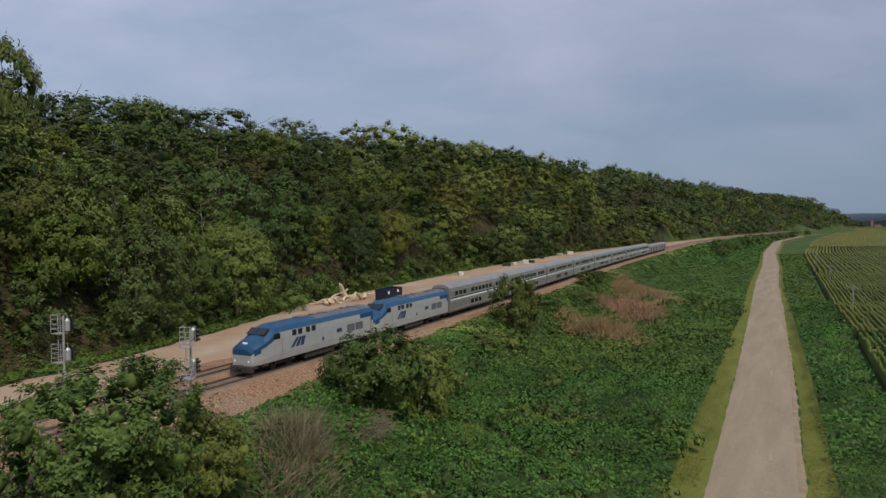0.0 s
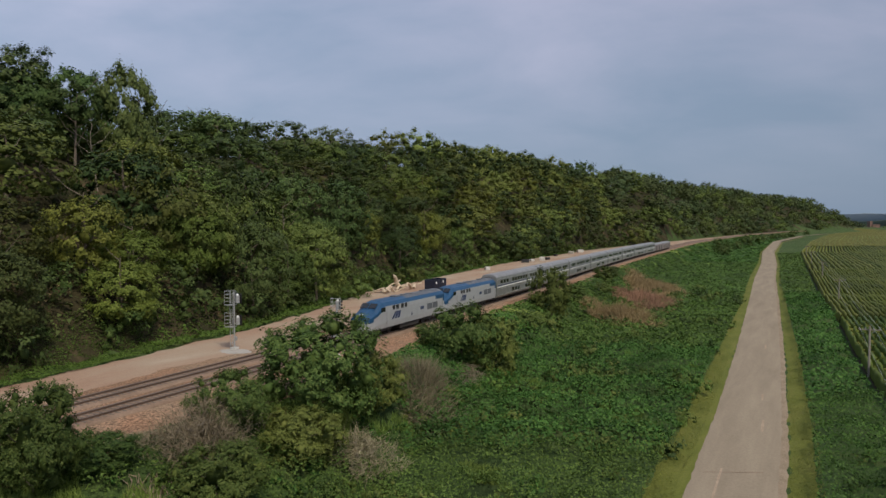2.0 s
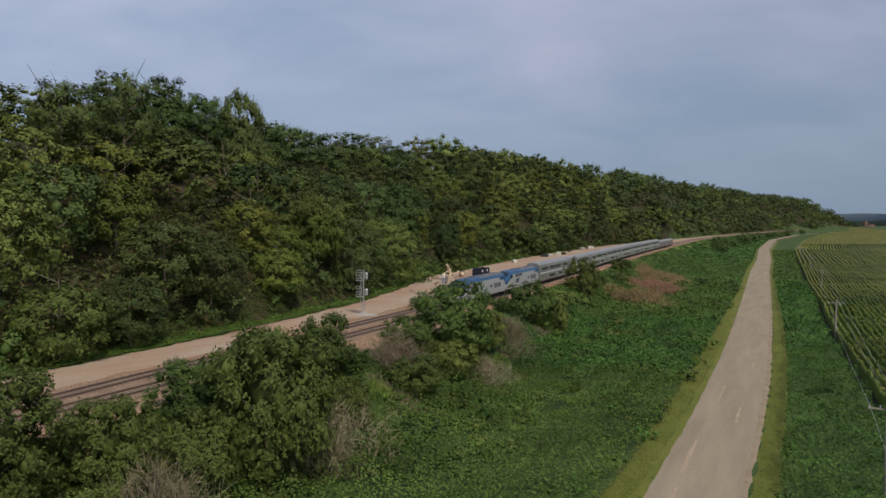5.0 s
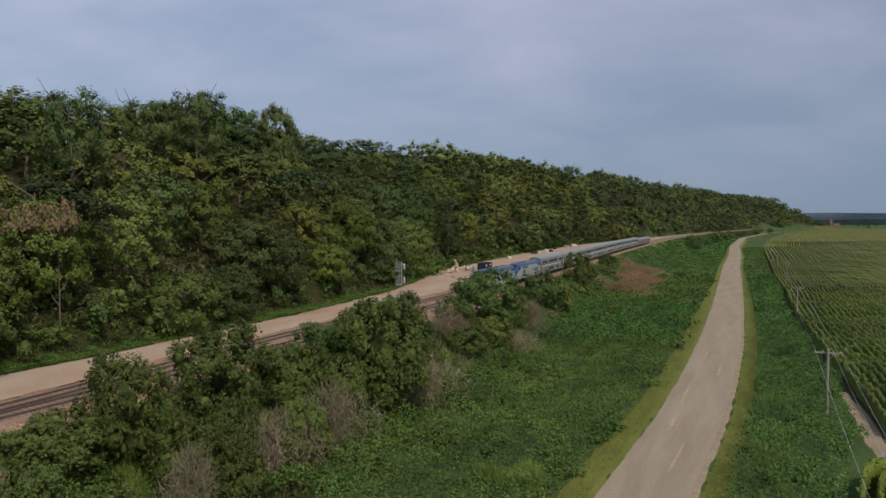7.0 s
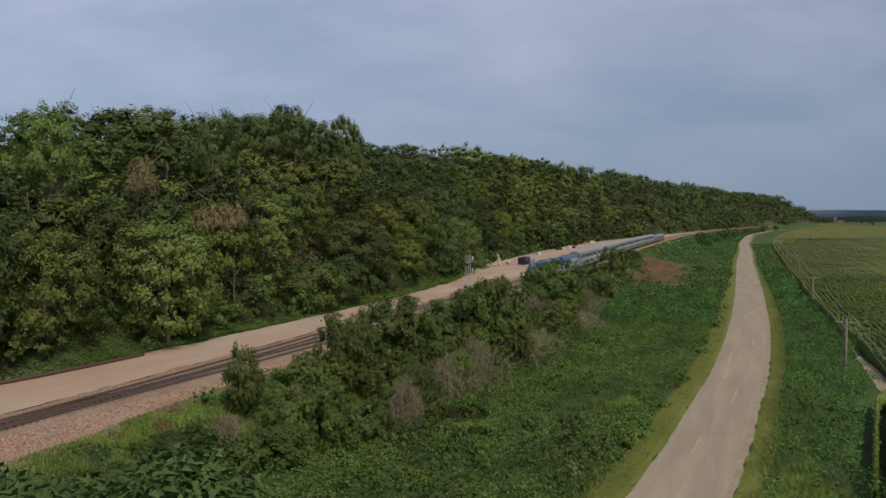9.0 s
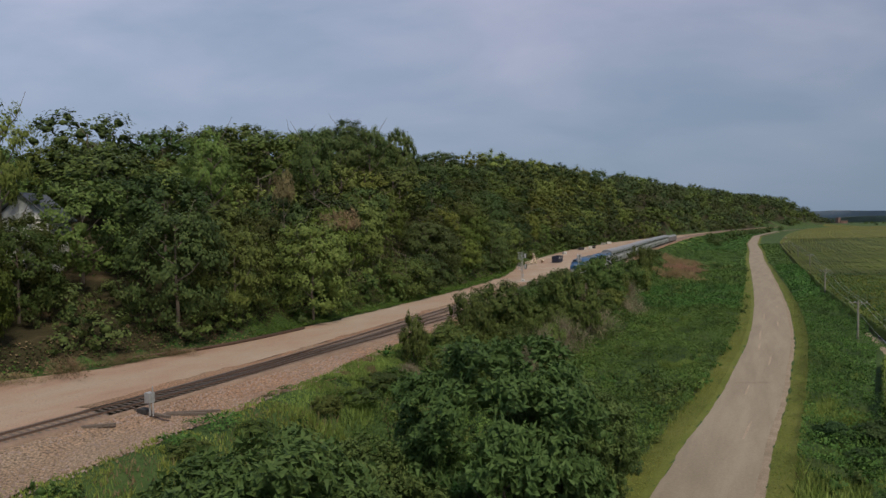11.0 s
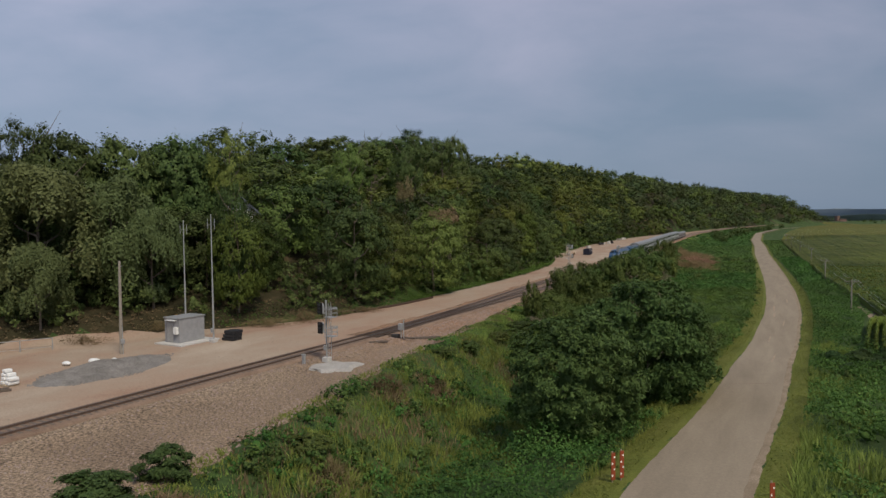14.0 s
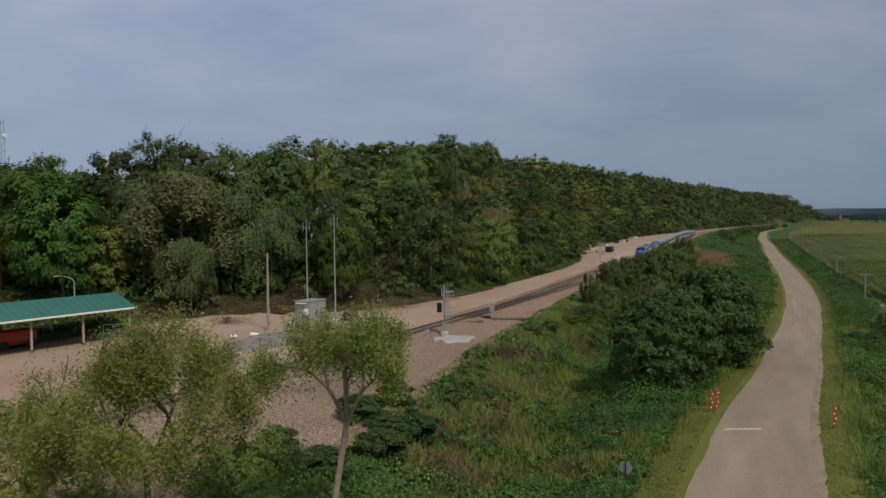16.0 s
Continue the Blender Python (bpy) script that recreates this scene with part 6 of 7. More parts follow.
part("door", box_bm((-0.3, -1.815, 1.35), (0.95, 0.05, 2.1), 0.01), M_GALV, cab)
part("air_conditioner", box_bm((0.8, -1.95, 1.6), (0.5, 0.35, 0.8), 0.03), M_WHITE, cab)
part("rain_hood", box_bm((0, -2.0, 2.75), (1.6, 0.4, 0.06), 0.01), M_WHITE, cab)


def radio_mast(x, y, top, label):
    h = top - PAD_Z
    m = thing("radio_mast", label, "radio mast", pose(x, y, PAD_Z, 0, 0, track_yaw(y)), "radio masts")
    part("base", box_bm((0, 0, 0.15), (0.7, 0.7, 0.4), 0.03), M_CONC, m)
    part("tube", rod_bm(((0, 0, 0.2), (0, 0, h * 0.5), 0.11, 0.09), ((0, 0, h * 0.5), (0, 0, h), 0.07, 0.05), seg=10), M_GALV, m)
    part("cross_arm", rod_bm(((-0.55, 0, h - 1.2), (0.55, 0, h - 1.2), 0.03), seg=6), M_GALV, m)
    for s in (-0.55, 0.55):
        part("aerial", rod_bm(((s, 0, h - 1.7), (s, 0, h - 0.5), 0.03), seg=6), M_GALV, m)
    part("junction_box", box_bm((0.0, -0.18, 1.4), (0.35, 0.22, 0.5), 0.02), M_GALV, m)


radio_mast(-95.87, -55.9, 20.5, "tall grey steel radio mast by the cabin")
radio_mast(-100.4, -52.4, 19.9, "tall grey steel radio mast behind the cabin")
cr = thing("cable_reel_stack", "stack of black plastic crates and pipe by the mast", "crates", pose(-94.2, -54.6, PAD_Z, 0, 0, track_yaw(-55)))
for k in range(3):
    part("crate", box_bm((0.05 * k, 0.1 * k, 0.22 + k * 0.4), (1.7 - 0.1 * k, 1.5, 0.34), 0.04), M_CLUTTER, cr)
for k in range(4):
    part("slat", box_bm((0.9, -0.6 + k * 0.4, 0.6), (0.06, 0.12, 1.1), 0.01), M_CLUTTER, cr)

pole = thing("wooden_pole", "bare weathered wooden pole in the gravel yard", "pole", pose(-103.3, -62.7, PAD_Z - 0.1))
part("shaft", rod_bm(((0, 0, 0), (0.05, 0, 9.95), 0.19, 0.12), seg=10), M_POLE, pole)
part("conduit", rod_bm(((0.2, -0.05, 0), (0.18, -0.05, 3.0), 0.05), seg=6), M_GALV, pole)
part("meter_box", box_bm((0.22, -0.1, 1.5), (0.3, 0.25, 0.5), 0.02), M_GALV, pole)
part("bracket", rod_bm(((0, 0, 9.3), (0.35, 0, 9.45), 0.03), seg=5), M_GALV, pole)


def heap(name, label, x, y, rx, ry, h, mat, turn, seed, n=26):
    """A low uneven heap."""
    ax, ay = np.linspace(-1.15, 1.15, n), np.linspace(-1.15, 1.15, n)
    gx, gy = np.meshgrid(ax, ay)
    r = np.hypot(gx, gy)
    z = h * np.clip(1 - r, 0, 1) ** 0.7 * (0.75 + 0.5 * value_noise(gx * 4 + seed, gy * 4, seed)) - 0.12 * (r >= 1)
    v = np.stack([gx * rx, gy * ry, z], -1).reshape(-1, 3)
    i = (np.arange(n - 1)[:, None] * n + np.arange(n - 1)[None, :]).ravel()
    ob = thing(name, label, "heap", pose(x, y, ground_at(x, y) + 0.02, 0, 0, turn), data=mesh_np(name, v, np.stack([i, i + 1, i + n + 1, i + n], -1), mat, True))
    return ob


heap("stone_heap", "low heap of grey crushed stone in the yard", -100.8, -70.6, 7.0, 3.4, 0.95, M_GREYSTONE, 90 + track_yaw(-66) + 4, 3)
heap("stone_patch", "pale crushed stone round the signal foot", -34.2, 57.2, 2.6, 1.5, 0.10, M_PADSTONE, track_yaw(58), 8, 14)
hr = np.random.default_rng(17)
ha = hr.uniform(0, 6.283, 5200)
hd = np.sqrt(hr.uniform(0, 1, 5200)) * (1.0 + 0.14 * np.sin(3 * ha + 1) + 0.1 * np.sin(7 * ha))
hu, hv = np.cos(ha) * hd, np.sin(ha) * hd
ht = radians(90 + track_yaw(-66) + 4)
hx, hy = -100.8 + hu * 7.0 * math.cos(ht) - hv * 3.4 * math.sin(ht), -70.6 + hu * 7.0 * math.sin(ht) + hv * 3.4 * math.cos(ht)
hz = ground_z(hx, hy) + 0.95 * np.clip(1 - hd, 0, 1) ** 0.7 * (0.75 + 0.5 * value_noise(hu * 4 + 3, hv * 4, 3)) + 0.03
hs = hr.uniform(0.05, 0.15, 5200)
hq = hr.uniform(0, 6.283, 5200)
thing("crushed_stone", "loose grey stones on the stone heap", "stones", kind="stuff", data=mesh_np("crushed_stone", np.stack(
    [np.stack([hx + hs * (np.cos(hq) * t[0] - np.sin(hq) * t[1]), hy + hs * (np.sin(hq) * t[0] + np.cos(hq) * t[1]), hz + t[2] * hs], -1) for t in TETRA], 1).reshape(-1, 3),
    (np.arange(5200)[:, None, None] * 4 + TETRA_F[None]).reshape(-1, 3), M_GREYSTONE))
for x, y, w in ((-106.0, -68.3, 0.7), (-103.9, -67.2, 0.8), (-102.2, -66.5, 0.55)):
    bg = thing("torn_sack", "crumpled white sack on the stone heap", "sack", pose(x, y, ground_at(x, y) + 0.25, 0, 0, w * 200))
    bm = bmesh.new()
    bmesh.ops.create_icosphere(bm, subdivisions=2, radius=0.6 * w)
    for v in bm.verts:
        v.co = Vector((v.co.x * 1.4, v.co.y * 0.8, v.co.z * 0.5)) * (1 + 0.25 * noise.noise(v.co * 3))
    part("cloth", bm, M_WHITE, bg)
pl = thing("tie_pile", "stack of dark creosoted railway ties", "timber stack", pose(-108.9, -77.2, PAD_Z, 0, 0, track_yaw(-77) + 62))
for r in range(3):
    for k in range(5 - r):
        part("tie", box_bm((0, -0.55 + k * 0.27 + r * 0.13, 0.13 + r * 0.22), (2.7, 0.24, 0.2), 0.015), M_TIE, pl)
for k in range(2):
    t = thing("loose_timber", "dark railway tie lying in the yard", "timber", pose(-106.6 + 0.5 * k, -78.6 - 0.5 * k, PAD_Z, 0, 0, track_yaw(-77) + 62))
    part("beam", box_bm((0, 0, 0.14), (2.7, 0.24, 0.2), 0.015), M_TIE, t)
wb = thing("white_sack_stack", "pallet stacked with white sacks", "sacks", pose(-106.4, -76.4, PAD_Z, 0, 0, track_yaw(-77)))
part("pallet", box_bm((0, 0, 0.1), (1.2, 1.1, 0.14), 0.01), M_POST, wb)
for r in range(4):
    for k in range(3 - (r > 1) - (r > 2)):
        bm = bmesh.new()
        add_box(bm, (-0.35 + k * 0.4 + 0.1 * (r % 2), 0.1 * (k % 2), 0.32 + r * 0.32), (0.5, 0.95 - 0.1 * r, 0.3), None, 0.1)
        part("sack", bm, M_WHITE, wb)

# dark rails left along the yard's edge
lr = thing("spare_rails", "dark spare rails laid along the yard's edge", "rails")
for k in range(2):
    part("rail", sweep("rail", np.arange(-46, -16, 3.0), pad_edge(np.arange(-46, -16, 3.0)) + 1.0 + 0.4 * k, [(-0.08, PAD_Z + 0.02), (-0.08, PAD_Z + 0.28), (0.08, PAD_Z + 0.28), (0.08, PAD_Z + 0.02)], M_RAIL), None, lr)

# uprooted tree, container and vehicles in the upper yard
lg = thing("driftwood_pile", "bleached uprooted tree trunks with roots heaped up", "log pile", pose(-23.6, 126.5, PAD_Z, 0, 0, track_yaw(126) + 90))
rl = random.Random(4)
for k in range(13):
    # crooked limbs that rise and fall from the root end
    p, an, rad = Vector((rl.uniform(-4.5, 3.5), rl.uniform(-1.2, 1.2), 0.25)), rl.uniform(-0.7, 0.7) + (3.14 if k % 3 == 0 else 0), rl.uniform(0.14, 0.26)
    bm = bmesh.new()
    for j in range(4):
        q = p + Vector((math.cos(an) * rl.uniform(0.5, 1.0), math.sin(an) * rl.uniform(0.4, 0.8), rl.uniform(-0.25, 0.75) if j < 2 else rl.uniform(-0.6, 0.3)))
        q.z = max(q.z, 0.12)
        add_rod(bm, p, q, rad, rad * 0.75, 7)
        p, rad, an = q, rad * 0.75, an + rl.uniform(-0.7, 0.7)
    part("log", bm, M_PALEBARK, lg)
part("root_plate", rod_bm(((0.9, 0, 0.2), (0.3, 0.2, 1.5), 0.42, 0.34), ((0.3, 0.2, 1.5), (-0.3, 0.1, 2.7), 0.34, 0.22), ((-0.3, 0.1, 2.7), (-0.2, 0.4, 3.1), 0.2, 0.05), ((0.3, 0.2, 1.5), (1.6, 0.3, 1.9), 0.2, 0.08), seg=8), M_PALEBARK, lg)
lg.scale = (1.5, 1.6, 1.12)
bx = thing("roll_off_container", "dark navy steel roll-off container with white patches", "container", pose(-15.5, 129.5, PAD_Z, 0, 0, track_yaw(129)))
part("floor", box_bm((0, 0, 0.35), (2.3, 6.2, 0.2), 0.03), M_NAVYBOX, bx)
for s in (-1, 1):
    w = part("side_wall", box_bm((s * 1.12, 0, 1.35), (0.08, 6.2, 1.9), 0.02), M_NAVYBOX, bx)
    for k in range(7):
        part("rib", box_bm((s * 1.19, -2.8 + k * 0.93, 1.35), (0.08, 0.12, 1.8), 0.01), M_NAVYBOX, w)
    part("end_wall", box_bm((0, s * 3.08, 1.35), (2.2, 0.08, 1.9), 0.02), M_NAVYBOX, bx)
for yy in (-2.3, 1.2):
    part("patch", box_bm((1.25, yy, 1.7), (0.05, 0.5, 0.5), 0.01), M_WHITE, bx, "white panel")
part("wheel", rod_bm(((-0.9, 2.2, 0.18), (0.9, 2.2, 0.18), 0.18)), M_TRUCK, bx)


def pickup(x, y, turn, paint, label):
    v = thing("pickup_truck", label, "truck", pose(x, y, ground_at(x, y) + 0.03, 0, 0, turn), "parked trucks")
    bm = bmesh.new()
    add_box(bm, (0, 0, 0.85), (1.95, 5.5, 0.7), None, 0.1)
    part("body", bm, paint, v)
    bm = bmesh.new()
    add_box(bm, (0, 0.2, 1.55), (1.8, 2.4, 0.8), None, 0.08)
    part("cab", bm, paint, v)
    part("windscreen", box_bm((0, 1.42, 1.55), (1.5, 0.06, 0.5), 0.01), M_GLASS, v)
    part("rear_window", box_bm((0, -1.02, 1.6), (1.4, 0.06, 0.45), 0.01), M_GLASS, v)
    for s in (-1, 1):
        part("side_window", box_bm((s * 0.91, 0.2, 1.6), (0.05, 1.8, 0.42), 0.01), M_GLASS, v)
        part("headlight", box_bm((s * 0.7, 2.75, 0.95), (0.35, 0.06, 0.2), 0.01), M_LAMP, v)
        for yy in (-1.7, 1.7):
            w = part("wheel", rod_bm(((s * 0.8, yy, 0.4), (s * 1.0, yy, 0.4), 0.4), seg=14), M_BLACK, v)
            part("rim", rod_bm(((s * 0.95, yy, 0.4), (s * 1.02, yy, 0.4), 0.22), seg=10), M_GALV, w)
    return v


pickup(58.5, 362.0, track_yaw(362) + 12, M_BLACK, "black pickup truck parked in the upper yard")
pickup(47.0, 343.0, track_yaw(343) - 20, M_TRUCK, "dark pickup truck parked at the wood's edge")
for x, y, s in ((75.0, 398.0, 1.0), (81.0, 410.0, 0.8)):
    tr = thing("flat_trailer", "white and grey work trailer in the upper yard", "trailer", pose(x, y, PAD_Z, 0, 0, track_yaw(400)), "work trailers")
    part("bed", box_bm((0, 0, 0.9), (2.4, 8 * s, 0.3), 0.04), M_GALV, tr)
    part("box", box_bm((0, 0.5, 1.9), (2.3, 5.5 * s, 1.7), 0.06), M_WHITE, tr)
    for sx in (-1, 1):
        part("wheel", rod_bm(((sx * 0.9, -2, 0.4), (sx * 1.15, -2, 0.4), 0.4), seg=12), M_BLACK, tr)
for i, (x, y, s) in enumerate(((11.5, 229.0, 1.4), (14.5, 236.0, 1.0), (19.0, 243.0, 1.6), (21.5, 248.0, 1.1), (38.0, 300.0, 1.3), (44.0, 312.0, 1.6), (28.0, 276.0, 1.0), (-3.0, 190.0, 1.2))):
    rb = thing("concrete_rubble", "pale broken concrete block in the yard", "rubble", pose(x, y, ground_at(x, y), 0, 0, 40 * i))
    bm = bmesh.new()
    add_box(bm, (0, 0, 0.4 * s), (1.9 * s, 1.1 * s, 0.9 * s), None, 0.12)
    for v in bm.verts:
        v.co += Vector((noise.noise(v.co * 1.7), noise.noise(v.co * 1.7 + Vector((5, 0, 0))), 0)) * 0.25
    part("block", bm, M_CONC if i % 3 else M_CLUTTER, rb)

# ---- pole line by the corn ----
def utility_pole(x, y, h, label):
    p = thing("utility_pole", label, "utility pole", pose(x, y, ground_at(x, y) - 0.2, 0, 0, -25), "utility poles along the field")
    part("shaft", rod_bm(((0, 0, 0), (0, 0, h), 0.17, 0.11), seg=9), M_POLE, p)
    arm = part("crossarm", box_bm((0, 0.14, h - 0.45), (2.5, 0.1, 0.13), 0.01), M_POLE, p)
    for k in (-1.15, -0.45, 0.45, 1.15):
        part("insulator", rod_bm(((k, 0.14, h - 0.4), (k, 0.14, h - 0.18), 0.05, 0.035), seg=7), M_GALV, arm)
    part("brace", rod_bm(((0.0, 0.1, h - 1.15), (0.7, 0.14, h - 0.48), 0.02), seg=5), M_GALV, p)
    return Matrix.LocRotScale((x, y, ground_at(x, y) - 0.2), Euler((0, 0, radians(-25))), None)


POLES = [(-19.5, -64.0), (12.2, 4.2), (43.8, 72.0), (79.0, 147.0), (113.0, 223.0), (145.0, 297.0), (178.0, 371.0)]
mats = [utility_pole(x, y, 6.9, "weathered wooden utility pole with a crossarm") for x, y in POLES]
for k in (-1.15, 0.45, 1.15):
    for a, b in zip(mats, mats[1:]):
        p, q = a @ Vector((k, 0.14, 6.72)), b @ Vector((k, 0.14, 6.72))
        pts = [p.lerp(q, i / 10) - Vector((0, 0, 4 * 0.75 * (i / 10) * (1 - i / 10))) for i in range(11)]
        wr = thing("power_line", "thin sagging overhead power line", "power line", group="power lines")
        part("wire", rod_bm(*[(u, w, 0.012) for u, w in zip(pts, pts[1:])], seg=4), M_GALV, wr)

# ---- markers at the road's rise ----
def marker(x, y, turn, label, boards):
    m = thing("road_marker", label, "road marker", pose(x, y, ground_at(x, y), 0, 0, turn), "road markers")
    for s in (-0.35, 0.35)[:boards]:
        part("post", rod_bm(((s, 0, -0.1), (s, 0, 1.9), 0.05), seg=6), M_POST, m)
        b = part("board", box_bm((s, -0.07, 1.0), (0.32, 0.04, 1.65), 0.01), M_MARK, m, "orange-red marker board")
        for k in range(4):
            part("reflector", rod_bm(((s - 0.08 + 0.16 * (k % 2), -0.09, 0.45 + k * 0.37), (s - 0.08 + 0.16 * (k % 2), -0.105, 0.45 + k * 0.37), 0.06), seg=8), M_LAMP, b)


marker(-58.7, -93.4, 30, "pair of orange-red reflector boards beside the road", 2)
marker(-51.7, -98.9, 20, "orange-red reflector board on a post beside the road", 1)
jt = thing("road_joint", "pale filled joint across the road", "road patch")
part("seam", ribbon("seam", np.array([-99.6, -99.2]), lambda y: road_x(y) - 3.0, lambda y: road_x(y) + 0.2, 0.075, M_PALEBARK, 6, None, 0.15, 3), None, jt)
for y0, x0, x1, ln in ((8, -2.2, -1.2, 9), (-1, -1.8, -0.9, 6), (-12, 0.6, 1.1, 7), (30, -1.6, -1.0, 8), (22, 1.0, 1.6, 6), (-28, -1.0, -0.4, 5), (48, 1.2, 2.0, 4), (60, 0.9, 1.7, 3), (92, 0.6, 1.6, 4), (-45, 1.0, 1.5, 6)):
    pt = thing("road_patch", "pale worn patch in the road seal coat", "road patch", group="patches in the road")
    ys = np.linspace(y0, y0 + ln, 14)
    w = np.sin(np.linspace(0, math.pi, 14)) * 0.5 + 0.1
    part("surface", ribbon("surface", ys, lambda y: road_x(y) + x0 - w * 0.4, lambda y: road_x(y) + x1 + w * 0.3, 0.062, M_WORN, 2, None, 0.15, int(y0) + 70), None, pt)
for yc_ in (-22.0, 37.0, -60.0):
    ck = thing("road_crack", "dark transverse crack in the road", "road crack", group="cracks in the road")
    part("gap", ribbon("gap", np.array([yc_, yc_ + 0.05, yc_ + 0.09]), lambda y: road_x(y) - 2.9, lambda y: road_x(y) + 2.4, 0.066, M_TRACKBED, 10, None, 0.0), None, ck)

# ---- picnic shelter and buildings past the yard ----
sh = thing("picnic_shelter", "open timber shelter with a green sheet-metal roof", "shelter", pose(-126.1, -72.6, 7.05, 0, 0, -35.0))
SHL, SHW = 22.0, 7.5
SH0 = -14.0
for k in range(5):
    for s in (-1, 1):
        yy = SH0 + k * SHL / 4 + 0.2
        p = part("post", box_bm((s * SHW / 2 - 0.3 + (3.2 if s > 0 else 3.2) - 3.2, yy, 0.85), (0.2, 0.2, 3.5), 0.01), M_POST, sh)
        part("knee_brace", rod_bm(((s * SHW / 2 - 0.3, yy, 1.9), (s * SHW / 2 - 0.3, yy + 0.8, 2.6), 0.06), seg=5), M_POST, p)
for s in (-1, 1):
    bm = bmesh.new()
    a = [Vector((0, SH0 - 0.5, 4.1)), Vector((0, SH0 + SHL + 0.7, 4.1)), Vector((s * (SHW / 2 + 0.6), SH0 + SHL + 0.7, 2.55)), Vector((s * (SHW / 2 + 0.6), SH0 - 0.5, 2.55))]
    top, bot = [bm.verts.new(p) for p in a], [bm.verts.new(p - Vector((0, 0, 0.1))) for p in a]
    bm.faces.new(top)
    bm.faces.new(bot[::-1])
    for i in range(4):
        bm.faces.new((top[i], bot[i], bot[(i + 1) % 4], top[(i + 1) % 4]))
    bmesh.ops.recalc_face_normals(bm, faces=bm.faces[:])
    rf = part("roof_slope", bm, M_GREENROOF, sh)
    for k in range(28):
        yy = SH0 - 0.3 + k * (SHL + 0.8) / 27
        part("seam", rod_bm(((0, yy, 4.13), (s * (SHW / 2 + 0.58), yy, 2.58), 0.025), seg=4), M_GREENROOF, rf)
    part("fascia", box_bm((s * (SHW / 2 + 0.6), SH0 + SHL / 2 + 0.1, 2.5), (0.06, SHL + 1.2, 0.2), 0.01), M_WHITE, sh)
    part("beam", box_bm((s * SHW / 2 - 0.3, SH0 + SHL / 2, 2.5), (0.12, SHL, 0.25), 0.01), M_POST, sh)
rd = thing("red_machine", "rounded orange-red machine parked under the shelter", "machine", pose(-128.9, -73.6, ground_at(-128.9, -73.6), 0, 0, -35))
bm = bmesh.new()
add_box(bm, (0, 0, 1.2), (2.2, 4.4, 1.7), None, 0.55)
part("hood", bm, M_REDPAINT, rd)
for s in (-1, 1):
    for yy in (-1.4, 1.4):
        part("wheel", rod_bm(((s * 0.8, yy, 0.5), (s * 1.15, yy, 0.5), 0.5), seg=14), M_BLACK, rd)
tb = thing("picnic_table", "stacked timber picnic tables under the shelter", "picnic table", pose(-122.6, -68.6, ground_at(-122.6, -68.6), 0, 0, 30))
part("tabletop", box_bm((0, 0, 0.75), (0.8, 2.0, 0.06), 0.01), M_TAN, tb)
for s in (-0.75, 0.75):
    part("bench", box_bm((s, 0, 0.45), (0.28, 2.0, 0.05), 0.01), M_TAN, tb)
    part("leg", rod_bm(((s, s, 0), (-s * 0.3, s, 0.75), 0.05), seg=6), M_TAN, tb)
fn = thing("chain_link_fence", "low grey pipe and mesh fence behind the yard", "fence")
fpts = [Vector((x, y, ground_at(x, y))) for x, y in ((-122.2, -67.0), (-119.8, -65.3), (-117.3, -63.4), (-114.8, -61.5), (-112.4, -59.6))]
for p in fpts:
    part("post", rod_bm((p - Vector((0, 0, 0.2)), p + Vector((0, 0, 1.35)), 0.06), seg=7), M_GALV, fn)
for a, b in zip(fpts, fpts[1:]):
    for zz in (0.35, 1.3):
        part("rail", rod_bm((a + Vector((0, 0, zz)), b + Vector((0, 0, zz)), 0.04 if zz > 1 else 0.02), seg=6), M_GALV, fn)
LAMP_Z = ground_at(-128.6, -61.4) - 0.1
LAMP_H = 12.2 - LAMP_Z
lp = thing("street_lamp", "grey street lamp with a curved arm", "street lamp", pose(-128.6, -61.4, LAMP_Z, 0, 0, 100))
part("pole", rod_bm(((0, 0, 0), (0, 0, LAMP_H), 0.1, 0.07), seg=8), M_GALV, lp)
part("arm", rod_bm(((0, 0, LAMP_H), (0, 0.4, LAMP_H + 0.4), 0.05), ((0, 0.4, LAMP_H + 0.4), (0, 1.1, LAMP_H + 0.65), 0.05), ((0, 1.1, LAMP_H + 0.65), (0, 1.8, LAMP_H + 0.72), 0.04), seg=6), M_GALV, lp)
part("lamp_head", box_bm((0, 2.1, LAMP_H + 0.7), (0.3, 0.7, 0.14), 0.04), M_GALV, lp)


